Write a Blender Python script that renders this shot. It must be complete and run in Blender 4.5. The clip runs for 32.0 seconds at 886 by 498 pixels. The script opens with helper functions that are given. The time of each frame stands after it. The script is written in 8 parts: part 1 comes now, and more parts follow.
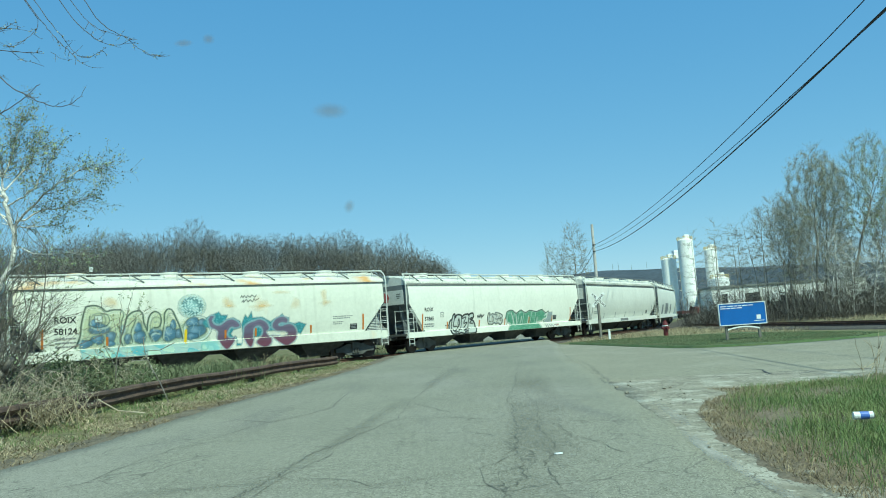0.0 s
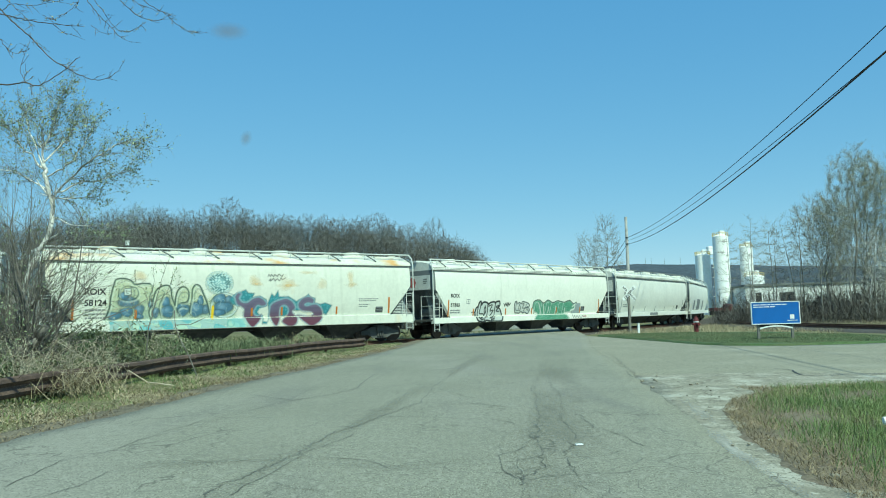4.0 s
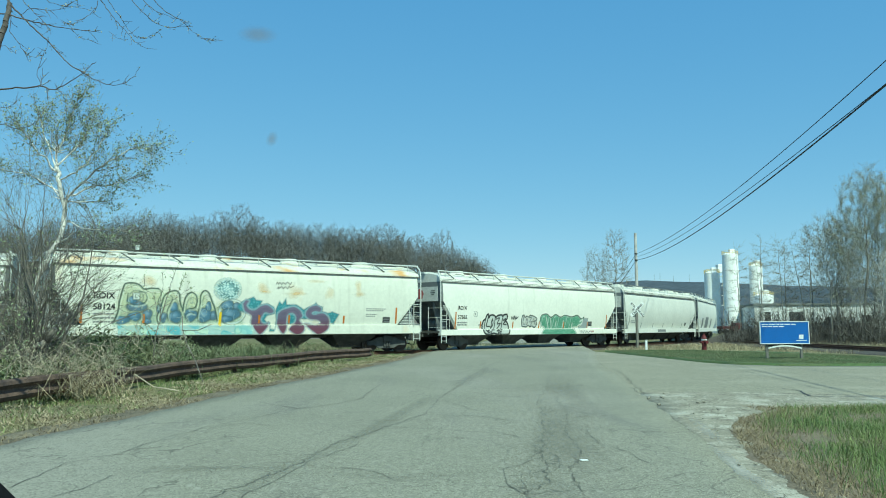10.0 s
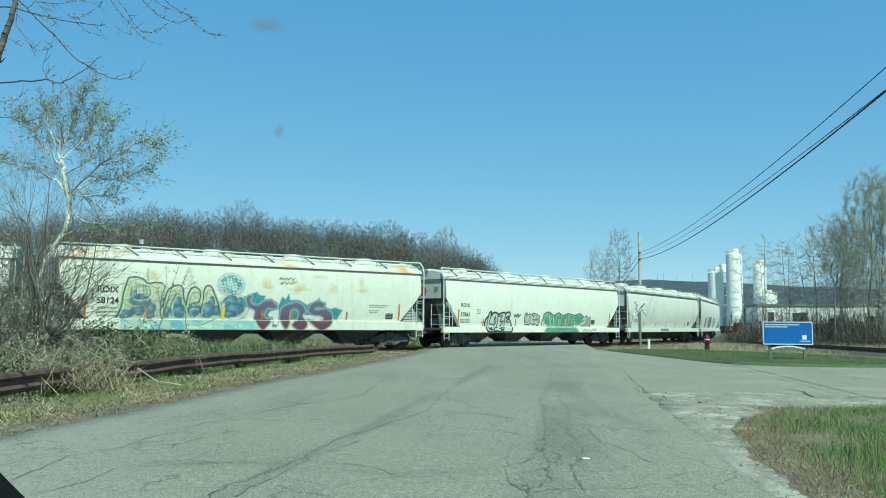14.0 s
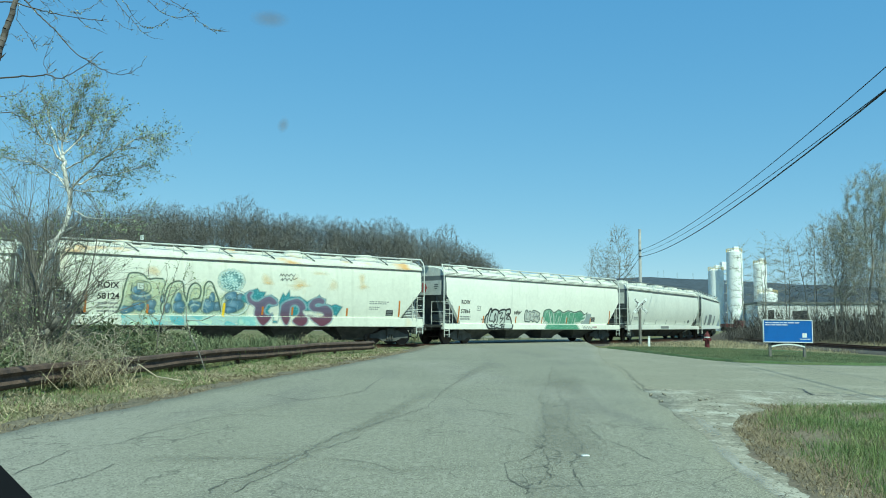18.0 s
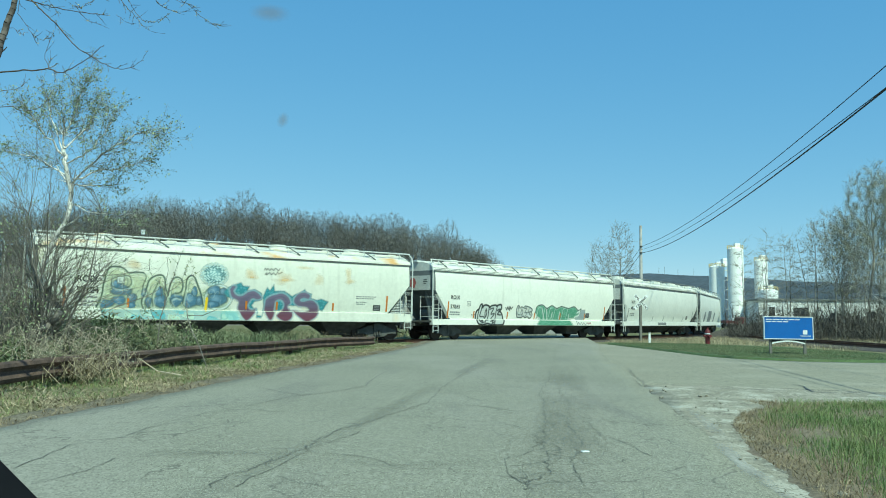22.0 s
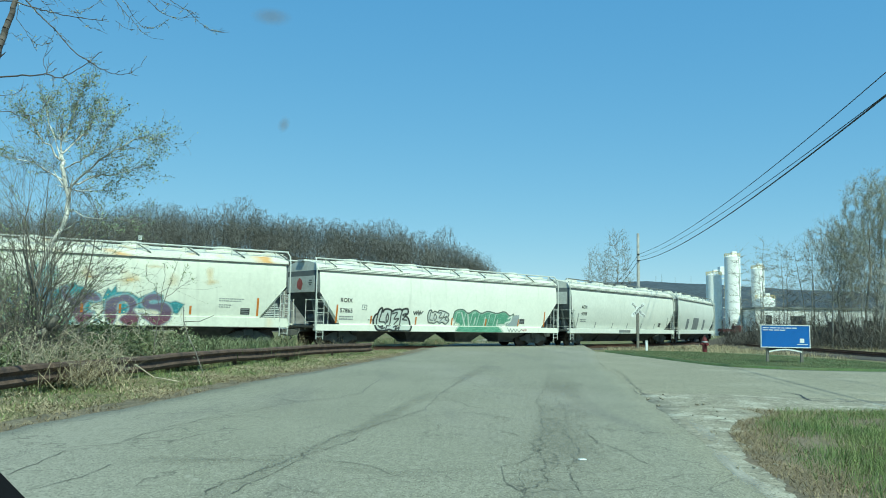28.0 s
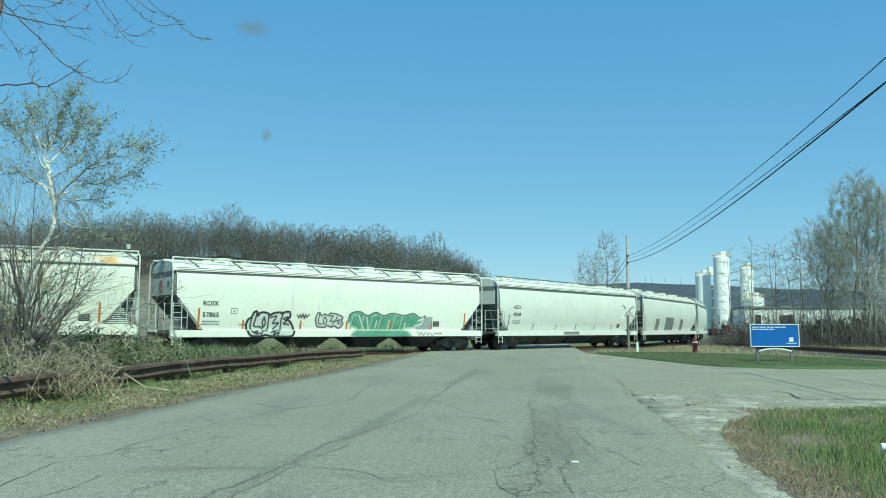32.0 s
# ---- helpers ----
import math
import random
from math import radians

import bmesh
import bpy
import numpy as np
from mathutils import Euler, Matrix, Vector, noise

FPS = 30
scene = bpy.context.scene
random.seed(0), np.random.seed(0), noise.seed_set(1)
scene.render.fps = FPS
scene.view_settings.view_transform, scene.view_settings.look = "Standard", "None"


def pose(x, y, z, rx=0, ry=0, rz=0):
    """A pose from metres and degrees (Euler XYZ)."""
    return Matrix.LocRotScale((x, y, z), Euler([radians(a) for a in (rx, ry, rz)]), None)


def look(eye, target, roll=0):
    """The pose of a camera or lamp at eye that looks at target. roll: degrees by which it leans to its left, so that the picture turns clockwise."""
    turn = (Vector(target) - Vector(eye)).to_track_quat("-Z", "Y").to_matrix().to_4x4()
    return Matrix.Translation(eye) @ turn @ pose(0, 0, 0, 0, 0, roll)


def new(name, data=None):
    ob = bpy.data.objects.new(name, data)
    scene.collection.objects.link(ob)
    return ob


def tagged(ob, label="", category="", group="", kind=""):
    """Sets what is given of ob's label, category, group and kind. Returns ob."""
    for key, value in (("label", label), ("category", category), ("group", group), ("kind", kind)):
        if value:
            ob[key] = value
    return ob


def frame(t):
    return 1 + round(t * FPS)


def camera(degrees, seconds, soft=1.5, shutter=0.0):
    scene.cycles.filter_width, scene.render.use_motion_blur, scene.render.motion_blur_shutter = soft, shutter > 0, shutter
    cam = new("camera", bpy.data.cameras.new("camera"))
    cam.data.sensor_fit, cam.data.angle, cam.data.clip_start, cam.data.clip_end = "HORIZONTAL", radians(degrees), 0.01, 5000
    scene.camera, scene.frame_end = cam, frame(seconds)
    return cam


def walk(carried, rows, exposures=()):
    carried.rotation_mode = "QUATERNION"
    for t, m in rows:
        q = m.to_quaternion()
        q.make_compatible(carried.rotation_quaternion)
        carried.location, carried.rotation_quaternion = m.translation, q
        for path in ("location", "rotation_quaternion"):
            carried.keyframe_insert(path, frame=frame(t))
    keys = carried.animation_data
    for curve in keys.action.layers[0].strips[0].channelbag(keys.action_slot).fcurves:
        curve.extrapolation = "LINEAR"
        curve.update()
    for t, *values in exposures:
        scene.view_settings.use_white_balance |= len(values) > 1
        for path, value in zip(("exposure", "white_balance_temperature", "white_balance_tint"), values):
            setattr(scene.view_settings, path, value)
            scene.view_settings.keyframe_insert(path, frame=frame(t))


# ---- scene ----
cam = camera(58.5, 32.0, soft=1.0)
walk(cam, [
    (0, pose(-0.0360, -0.0241, 1.2170, 95.810, 3.978, -2.800)),
    (0.5, pose(-0.0371, -0.0211, 1.2169, 95.944, 3.753, -2.763)),
    (1, pose(-0.0379, -0.0219, 1.2157, 96.119, 3.361, -2.766)),
    (1.5, pose(-0.0407, -0.0230, 1.2131, 96.493, 2.245, -2.919)),
    (2, pose(-0.0498, -0.0148, 1.2010, 97.379, 0.689, -2.779)),
    (2.5, pose(-0.0495, -0.0111, 1.2015, 98.921, 0.053, -1.921)),
    (3, pose(-0.0220, -0.0134, 1.2091, 97.360, 1.081, -1.517)),
    (3.5, pose(0.0015, 0.0053, 1.2045, 94.931, 1.315, -1.016)),
    (5.5, pose(0.0062, -0.0017, 1.2043, 94.949, 2.115, -0.181)),
    (6, pose(0.0054, -0.0008, 1.2038, 95.121, 1.712, -0.339)),
    (6.5, pose(0.0035, 0.0010, 1.2034, 95.108, 1.362, -0.448)),
    (7, pose(0.0037, -0.0004, 1.2026, 95.002, 1.362, -0.594)),
    (7.5, pose(0.0033, 0.0004, 1.2031, 94.926, 1.140, -0.659)),
    (8, pose(0.0019, 0.0017, 1.2022, 95.099, 0.633, -0.566)),
    (8.5, pose(0.0020, -0.0018, 1.2007, 95.386, 0.331, -0.339)),
    (9, pose(0.0017, 0.0020, 1.2021, 95.605, 0.398, -0.289)),
    (9.5, pose(0.0011, 0.0022, 1.2018, 95.826, 0.383, -0.266)),
    (10, pose(0.0009, -0.0004, 1.2010, 95.794, 0.226, -0.224)),
    (10.5, pose(0.0007, 0.0023, 1.2016, 95.666, 0.095, -0.197)),
    (11, pose(0.0004, 0.0013, 1.2011, 95.645, -0.016, -0.166)),
    (11.5, pose(-0.0001, 0.0022, 1.2010, 95.653, -0.168, -0.119)),
    (12, pose(-0.0001, 0.0020, 1.2008, 95.634, -0.198, -0.084)),
    (12.5, pose(-0.0003, 0.0003, 1.2002, 95.618, -0.251, -0.078)),
    (13, pose(0.0000, 0.0000, 1.2000, 95.616, -0.255, -0.025)),
    (13.5, pose(-0.0004, 0.0017, 1.2007, 95.590, -0.330, -0.024)),
    (14, pose(-0.0006, 0.0027, 1.2007, 95.585, -0.341, -0.029)),
    (14.5, pose(-0.0002, 0.0009, 1.2001, 95.567, -0.377, -0.020)),
    (16.5, pose(-0.0010, 0.0031, 1.2004, 95.480, -0.579, -0.039)),
    (17, pose(-0.0007, 0.0001, 1.1991, 95.464, -0.612, -0.029)),
    (17.5, pose(-0.0013, 0.0020, 1.1999, 95.454, -0.637, -0.021)),
    (18, pose(-0.0016, 0.0029, 1.2000, 95.353, -0.546, -0.016)),
    (18.5, pose(-0.0007, 0.0036, 1.2005, 95.058, -0.394, 0.079)),
    (19, pose(-0.0010, 0.0039, 1.2006, 95.040, -0.528, 0.224)),
    (19.5, pose(-0.0011, 0.0023, 1.1997, 95.109, -0.754, 0.255)),
    (20, pose(-0.0017, 0.0024, 1.1991, 95.097, -0.986, 0.227)),
    (20.5, pose(-0.0021, 0.0015, 1.1984, 95.030, -1.065, 0.171)),
    (21, pose(-0.0029, 0.0074, 1.2006, 94.987, -1.074, 0.110)),
    (21.5, pose(-0.0018, 0.0037, 1.1996, 94.996, -0.913, 0.079)),
    (22, pose(-0.0015, 0.0047, 1.2005, 95.035, -0.749, 0.029)),
    (22.5, pose(-0.0014, 0.0018, 1.1994, 95.124, -0.771, 0.028)),
    (23, pose(-0.0018, 0.0042, 1.2001, 95.166, -0.750, 0.031)),
    (23.5, pose(-0.0018, 0.0035, 1.1998, 95.244, -0.782, 0.033)),
    (24, pose(-0.0021, 0.0052, 1.2005, 95.405, -0.773, 0.031)),
    (24.5, pose(-0.0018, 0.0038, 1.1998, 95.448, -0.717, -0.079)),
    (25, pose(-0.0015, 0.0053, 1.2009, 95.415, -0.539, -0.181)),
    (25.5, pose(-0.0013, 0.0036, 1.2002, 95.446, -0.527, -0.227)),
    (27.5, pose(-0.0028, 0.0042, 1.1994, 95.500, -0.982, -0.172)),
    (28, pose(-0.0029, 0.0071, 1.2005, 95.543, -0.979, -0.182)),
    (28.5, pose(-0.0026, 0.0037, 1.1994, 95.608, -0.944, -0.192)),
    (29, pose(-0.0023, 0.0055, 1.2005, 95.689, -0.834, -0.187)),
    (29.5, pose(-0.0022, 0.0043, 1.2000, 95.779, -0.828, -0.222)),
    (30, pose(-0.0022, 0.0033, 1.1994, 95.784, -0.723, -0.287)),
    (30.5, pose(-0.0005, 0.0031, 1.2007, 95.816, -0.208, -0.498)),
    (31, pose(-0.0006, 0.0044, 1.2017, 95.913, 0.019, -0.733)),
    (31.5, pose(-0.0007, 0.0058, 1.2018, 95.956, -0.005, -0.791)),
    (32, pose(-0.0008, 0.0050, 1.2014, 95.856, -0.102, -0.832)),
], exposures=((0, 0.3, 6200, -25), (32, 0.3, 6200, -25)))
# ---- light ----
SUN_AZ, SUN_EL = radians(156), radians(52)
world = bpy.data.worlds.new("sky")
scene.world = world
world.use_nodes = True
wn = world.node_tree
sky = wn.nodes.new("ShaderNodeTexSky")
sky.sky_type, sky.sun_disc = "NISHITA", False
sky.sun_elevation, sky.sun_rotation = SUN_EL, SUN_AZ
sky.air_density, sky.dust_density, sky.ozone_density = 0.72, 0.0, 1.4
wn.nodes["Background"].inputs["Strength"].default_value = 0.133
# clear spring air: the blue hardly pales, the red rises most towards the horizon
split, join = wn.nodes.new("ShaderNodeSeparateColor"), wn.nodes.new("ShaderNodeCombineColor")
wn.links.new(sky.outputs[0], split.inputs[0])
for k, (gain, power) in enumerate(((0.9, 0.74), (1.61, 0.475), (3.25, 0.25))):
    up, mul = wn.nodes.new("ShaderNodeMath"), wn.nodes.new("ShaderNodeMath")
    up.operation, mul.operation = "POWER", "MULTIPLY"
    up.inputs[1].default_value, mul.inputs[1].default_value = power, gain
    wn.links.new(split.outputs[k], up.inputs[0])
    wn.links.new(up.outputs[0], mul.inputs[0])
    wn.links.new(mul.outputs[0], join.inputs[k])
wn.links.new(join.outputs[0], wn.nodes["Background"].inputs["Color"])
sun_data = bpy.data.lights.new("sun", "SUN")
sun_data.energy, sun_data.angle, sun_data.color = 4.1, radians(0.6), (1.0, 0.95, 0.87)
sun = new("sun", sun_data)
to_sun = Vector((math.sin(SUN_AZ) * math.cos(SUN_EL), math.cos(SUN_AZ) * math.cos(SUN_EL), math.sin(SUN_EL)))
sun.matrix_world = look(to_sun * 60, (0, 0, 0))


# ---- materials ----
def mat(name, color, rough=0.8, metal=0.0, vary=0.25, size=1.5, color2=None, grain=0.15, grain_size=40.0, bump=0.0, bump_size=30.0, spec=0.4, random_tint=0.0, coords="Object", grain_rough=0.5):
    """A procedural surface: two scales of colour variation, fine relief."""
    m = bpy.data.materials.new(name)
    m.use_nodes = True
    t = m.node_tree
    b = t.nodes["Principled BSDF"]
    b.inputs["Roughness"].default_value, b.inputs["Metallic"].default_value = rough, metal
    b.inputs["Specular IOR Level"].default_value = spec
    co = t.nodes.new("ShaderNodeTexCoord").outputs[coords]
    n1, n2 = t.nodes.new("ShaderNodeTexNoise"), t.nodes.new("ShaderNodeTexNoise")
    n1.inputs["Scale"].default_value, n1.inputs["Detail"].default_value = size, 5
    n2.inputs["Scale"].default_value, n2.inputs["Detail"].default_value, n2.inputs["Roughness"].default_value = grain_size, 3 if grain_rough == 0.5 else 8, grain_rough
    t.links.new(co, n1.inputs["Vector"])
    t.links.new(co, n2.inputs["Vector"])
    ramp = t.nodes.new("ShaderNodeMapRange")
    ramp.inputs["From Min"].default_value, ramp.inputs["From Max"].default_value = 0.35, 0.68
    t.links.new(n1.outputs["Fac"], ramp.inputs["Value"])
    mix = t.nodes.new("ShaderNodeMix")
    mix.data_type = "RGBA"
    c2 = color2 or tuple(c * (1 - vary) for c in color)
    mix.inputs["A"].default_value, mix.inputs["B"].default_value = (*color, 1), (*c2, 1)
    t.links.new(ramp.outputs[0], mix.inputs["Factor"])
    hsv = t.nodes.new("ShaderNodeHueSaturation")
    t.links.new(mix.outputs["Result"], hsv.inputs["Color"])
    val = t.nodes.new("ShaderNodeMapRange")
    val.inputs["From Min"].default_value, val.inputs["From Max"].default_value = 0.3, 0.7
    val.inputs["To Min"].default_value, val.inputs["To Max"].default_value = 1 - grain, 1 + grain
    t.links.new(n2.outputs["Fac"], val.inputs["Value"])
    last = val.outputs[0]
    if random_tint:
        info = t.nodes.new("ShaderNodeNewGeometry")
        mr = t.nodes.new("ShaderNodeMapRange")
        mr.inputs["To Min"].default_value, mr.inputs["To Max"].default_value = 1 - random_tint, 1 + random_tint
        t.links.new(info.outputs["Random Per Island"], mr.inputs["Value"])
        mul = t.nodes.new("ShaderNodeMath")
        mul.operation = "MULTIPLY"
        t.links.new(last, mul.inputs[0])
        t.links.new(mr.outputs[0], mul.inputs[1])
        last = mul.outputs[0]
    t.links.new(last, hsv.inputs["Value"])
    t.links.new(hsv.outputs[0], b.inputs["Base Color"])
    if bump:
        nb, bp = t.nodes.new("ShaderNodeTexNoise"), t.nodes.new("ShaderNodeBump")
        nb.inputs["Scale"].default_value, nb.inputs["Detail"].default_value = bump_size, 4
        t.links.new(co, nb.inputs["Vector"])
        bp.inputs["Strength"].default_value, bp.inputs["Distance"].default_value = bump, 0.02
        t.links.new(nb.outputs["Fac"], bp.inputs["Height"])
        t.links.new(bp.outputs[0], b.inputs["Normal"])
    return m


def over(m, color, lo, hi, scale, stretch=(1, 1, 1), detail=6, rough=None, kind="noise"):
    """Lay a second coat of colour (stain, rust, crack) over a material, where a stretched noise passes lo..hi."""
    t = m.node_tree
    b = t.nodes["Principled BSDF"]
    src = b.inputs["Base Color"].links[0].from_socket
    co, mp = t.nodes.new("ShaderNodeTexCoord"), t.nodes.new("ShaderNodeMapping")
    mp.inputs["Scale"].default_value = stretch
    t.links.new(co.outputs["Object"], mp.inputs["Vector"])
    if kind == "crack":
        n = t.nodes.new("ShaderNodeTexVoronoi")
        n.feature = "DISTANCE_TO_EDGE"
        warp, vec = t.nodes.new("ShaderNodeTexNoise"), t.nodes.new("ShaderNodeVectorMath")
        warp.inputs["Scale"].default_value, warp.inputs["Detail"].default_value = scale * 1.7, 5
        vec.operation = "MULTIPLY_ADD"
        vec.inputs[1].default_value = (0.9 / scale, 0.9 / scale, 0)
        t.links.new(mp.outputs[0], warp.inputs["Vector"])
        t.links.new(warp.outputs["Color"], vec.inputs[0])
        t.links.new(mp.outputs[0], vec.inputs[2])
        t.links.new(vec.outputs[0], n.inputs["Vector"])
        out = n.outputs["Distance"]
    else:
        n = t.nodes.new("ShaderNodeTexNoise")
        n.inputs["Detail"].default_value = detail
        t.links.new(mp.outputs[0], n.inputs["Vector"])
        out = n.outputs["Fac"]
    n.inputs["Scale"].default_value = scale
    r = t.nodes.new("ShaderNodeMapRange")
    r.inputs["From Min"].default_value, r.inputs["From Max"].default_value = lo, hi
    t.links.new(out, r.inputs["Value"])
    fac = r.outputs[0]
    mix = t.nodes.new("ShaderNodeMix")
    mix.data_type = "RGBA"
    t.links.new(fac, mix.inputs["Factor"])
    t.links.new(src, mix.inputs["A"])
    mix.inputs["B"].default_value = (*color, 1)
    t.links.new(mix.outputs["Result"], b.inputs["Base Color"])
    return fac


# ---- mesh tools ----
def mesh_np(name, verts, faces, material=None, smooth=False):
    """A mesh from arrays: verts (n, 3) and faces (m, 3 or 4), all faces of one size."""
    verts, faces = np.asarray(verts, "f"), np.asarray(faces, "i")
    me = bpy.data.meshes.new(name)
    k = faces.shape[1]
    me.vertices.add(len(verts))
    me.vertices.foreach_set("co", verts.ravel())
    me.loops.add(faces.size)
    me.loops.foreach_set("vertex_index", faces.ravel())
    me.polygons.add(len(faces))
    me.polygons.foreach_set("loop_start", np.arange(0, faces.size, k, dtype="i"))
    me.polygons.foreach_set("loop_total", np.full(len(faces), k, "i"))
    if smooth:
        me.polygons.foreach_set("use_smooth", np.ones(len(faces), bool))
    me.update(calc_edges=True)
    me.validate()
    if material:
        me.materials.append(material)
    return me


def put(ob, parent, label=""):
    ob.parent = parent
    if label:
        ob["label"] = label
    return ob


def part(name, bm, material, parent=None, label="", smooth=False):
    """Link a bmesh as one mesh object under a thing or a part."""
    me = bpy.data.meshes.new(name)
    bm.to_mesh(me)
    bm.free()
    me.materials.append(material)
    if smooth:
        me.polygons.foreach_set("use_smooth", np.ones(len(me.polygons), bool))
    return put(new(name, me), parent, label)


def empty(name, m=None):
    ob = new(name)
    ob.empty_display_size = 0.3
    if m:
        ob.matrix_world = m
    return ob


def add_box(bm, x0, x1, y0, y1, z0, z1, bevel=0.0):
    m = Matrix.Translation(((x0 + x1) / 2, (y0 + y1) / 2, (z0 + z1) / 2)) @ Matrix.Diagonal((x1 - x0, y1 - y0, z1 - z0, 1))
    made = bmesh.ops.create_cube(bm, size=1, matrix=m)["verts"]
    if bevel:
        edges = list({e for v in made for e in v.link_edges})
        bmesh.ops.bevel(bm, geom=edges, offset=bevel, segments=2, affect="EDGES", profile=0.5)
    return bm


def box(*a, bevel=0.0):
    return add_box(bmesh.new(), *a, bevel=bevel)


def add_rod(bm, a, b, r, r2=None, seg=6, caps=True):
    a, b = Vector(a), Vector(b)
    d = b - a
    m = Matrix.Translation((a + b) / 2) @ d.to_track_quat("Z", "Y").to_matrix().to_4x4()
    bmesh.ops.create_cone(bm, cap_ends=caps, segments=seg, radius1=r, radius2=r if r2 is None else r2, depth=d.length, matrix=m)
    return bm


def rod(a, b, r, r2=None, seg=6):
    return add_rod(bmesh.new(), a, b, r, r2, seg)


def add_path(bm, pts, r, seg=6):
    for a, b in zip(pts, pts[1:]):
        add_rod(bm, a, b, r, seg=seg)
    return bm


def prism(pts, x0, x1):
    """A closed profile in y, z drawn out from x0 to x1."""
    bm = bmesh.new()
    rings = [[bm.verts.new((x, y, z)) for y, z in pts] for x in (x0, x1)]
    n = len(pts)
    for i in range(n):
        bm.faces.new((rings[0][i], rings[0][(i + 1) % n], rings[1][(i + 1) % n], rings[1][i]))
    bm.faces.new(rings[0][::-1])
    bm.faces.new(rings[1])
    bmesh.ops.recalc_face_normals(bm, faces=bm.faces)
    return bm


def loft(rings, close=True, caps=True):
    bm = bmesh.new()
    vs = [[bm.verts.new(p) for p in ring] for ring in rings]
    n = len(vs[0])
    for a, b in zip(vs, vs[1:]):
        for i in range(n if close else n - 1):
            bm.faces.new((a[i], a[(i + 1) % n], b[(i + 1) % n], b[i]))
    if caps:
        bm.faces.new(vs[0][::-1])
        bm.faces.new(vs[-1])
    bmesh.ops.recalc_face_normals(bm, faces=bm.faces)
    return bm


def tubes(segs, sides=4):
    """Many tapered rods at once. segs: (n, 8) of a, b, radius at a, radius at b. Returns verts and faces."""
    s = np.asarray(segs, float)
    a, b, ra, rb = s[:, :3], s[:, 3:6], s[:, 6], s[:, 7]
    d = b - a
    d /= np.linalg.norm(d, axis=1)[:, None] + 1e-9
    ref = np.where(np.abs(d[:, 2:3]) < 0.9, [[0, 0, 1.0]], [[1.0, 0, 0]])
    u = np.cross(d, ref)
    u /= np.linalg.norm(u, axis=1)[:, None]
    w = np.cross(d, u)
    ang = np.arange(sides) * 2 * np.pi / sides
    ring = u[:, None] * np.cos(ang)[None, :, None] + w[:, None] * np.sin(ang)[None, :, None]
    verts = np.concatenate([a[:, None] + ring * ra[:, None, None], b[:, None] + ring * rb[:, None, None]], 1)
    i = np.arange(sides)
    f = np.stack([i, (i + 1) % sides, (i + 1) % sides + sides, i + sides], 1)
    faces = f[None] + (np.arange(len(s)) * 2 * sides)[:, None, None]
    return verts.reshape(-1, 3), faces.reshape(-1, 4)


def text_mesh(body, size, depth=0.0, align="LEFT", space=1.0):
    cu = bpy.data.curves.new("text", "FONT")
    cu.body, cu.size, cu.align_x, cu.extrude, cu.space_character = body, size, align, depth, space
    cu.offset = size * 0.022
    tmp = bpy.data.objects.new("text", cu)
    scene.collection.objects.link(tmp)
    me = bpy.data.meshes.new_from_object(tmp.evaluated_get(bpy.context.evaluated_depsgraph_get()))
    bpy.data.objects.remove(tmp)
    bpy.data.curves.remove(cu)
    return me


# ---- track line ----
X0, Y0, A0 = 0.283, 47.161, radians(48.355)
RADIUS, RADIUS_FAR, BREAK = 94.08, 120.0, 14.0
CAR_LEN, CAR_STEP, BOLSTER = 18.65, 19.67, 7.5


def arc_from(x, y, a, r, u):
    b = a - u / r
    return x + r * (math.cos(b) - math.cos(a)), y + r * (math.sin(a) - math.sin(b)), b


def on_track(u):
    """Place on the track's centre line, u metres along it, and its heading from +y towards +x."""
    if u <= BREAK:
        return arc_from(X0, Y0, A0, RADIUS, u)
    return arc_from(*arc_from(X0, Y0, A0, RADIUS, BREAK), RADIUS_FAR, u - BREAK)


def car_pose(u):
    """Pose of a car whose middle is u metres along the track: both bolsters stand on the line."""
    xa, ya, _ = on_track(u - BOLSTER)
    xb, yb, _ = on_track(u + BOLSTER)
    return pose((xa + xb) / 2, (ya + yb) / 2, 0, 0, 0, math.degrees(math.atan2(yb - ya, xb - xa)))


LINE = np.array([on_track(u)[:2] for u in np.arange(-75, 131, 2.0)])


def track_dist(x, y):
    """Distance of points from the track's centre line."""
    x, y = np.asarray(x, float), np.asarray(y, float)
    d = np.full(x.shape, 1e9)
    for px, py in LINE:
        d = np.minimum(d, np.hypot(x - px, y - py))
    return d

# ---- materials of the place ----
M_ASPHALT = mat("worn_asphalt", (0.245, 0.238, 0.188), 0.92, vary=0.16, size=0.35, grain=0.55, grain_size=30, bump=0.03, bump_size=260, grain_rough=0.85, spec=0.05)
over(M_ASPHALT, (0.3, 0.285, 0.25), 0.5, 0.75, 0.22, (1, 0.35, 1))
over(M_ASPHALT, (0.16, 0.155, 0.14), 0.56, 0.75, 0.6, (1.6, 0.22, 1))
over(M_ASPHALT, (0.38, 0.37, 0.3), 0.54, 0.66, 95, (1, 0.35, 1), 2)
over(M_ASPHALT, (0.125, 0.12, 0.095), 0.55, 0.66, 80, (1, 0.32, 1), 2)
over(M_ASPHALT, (0.31, 0.3, 0.25), 0.53, 0.74, 16, (1.3, 0.45, 1), 6)
over(M_ASPHALT, (0.2, 0.195, 0.16), 0.53, 0.74, 13, (1.4, 0.45, 1), 6)
over(M_ASPHALT, (0.14, 0.135, 0.115), 0.006, 0.001, 0.7, kind="crack")
M_CONCRETE = mat("broken_concrete", (0.34, 0.315, 0.25), 0.95, vary=0.3, size=2.2, grain=0.6, grain_size=26, bump=0.8, bump_size=30, grain_rough=0.85, spec=0.05)
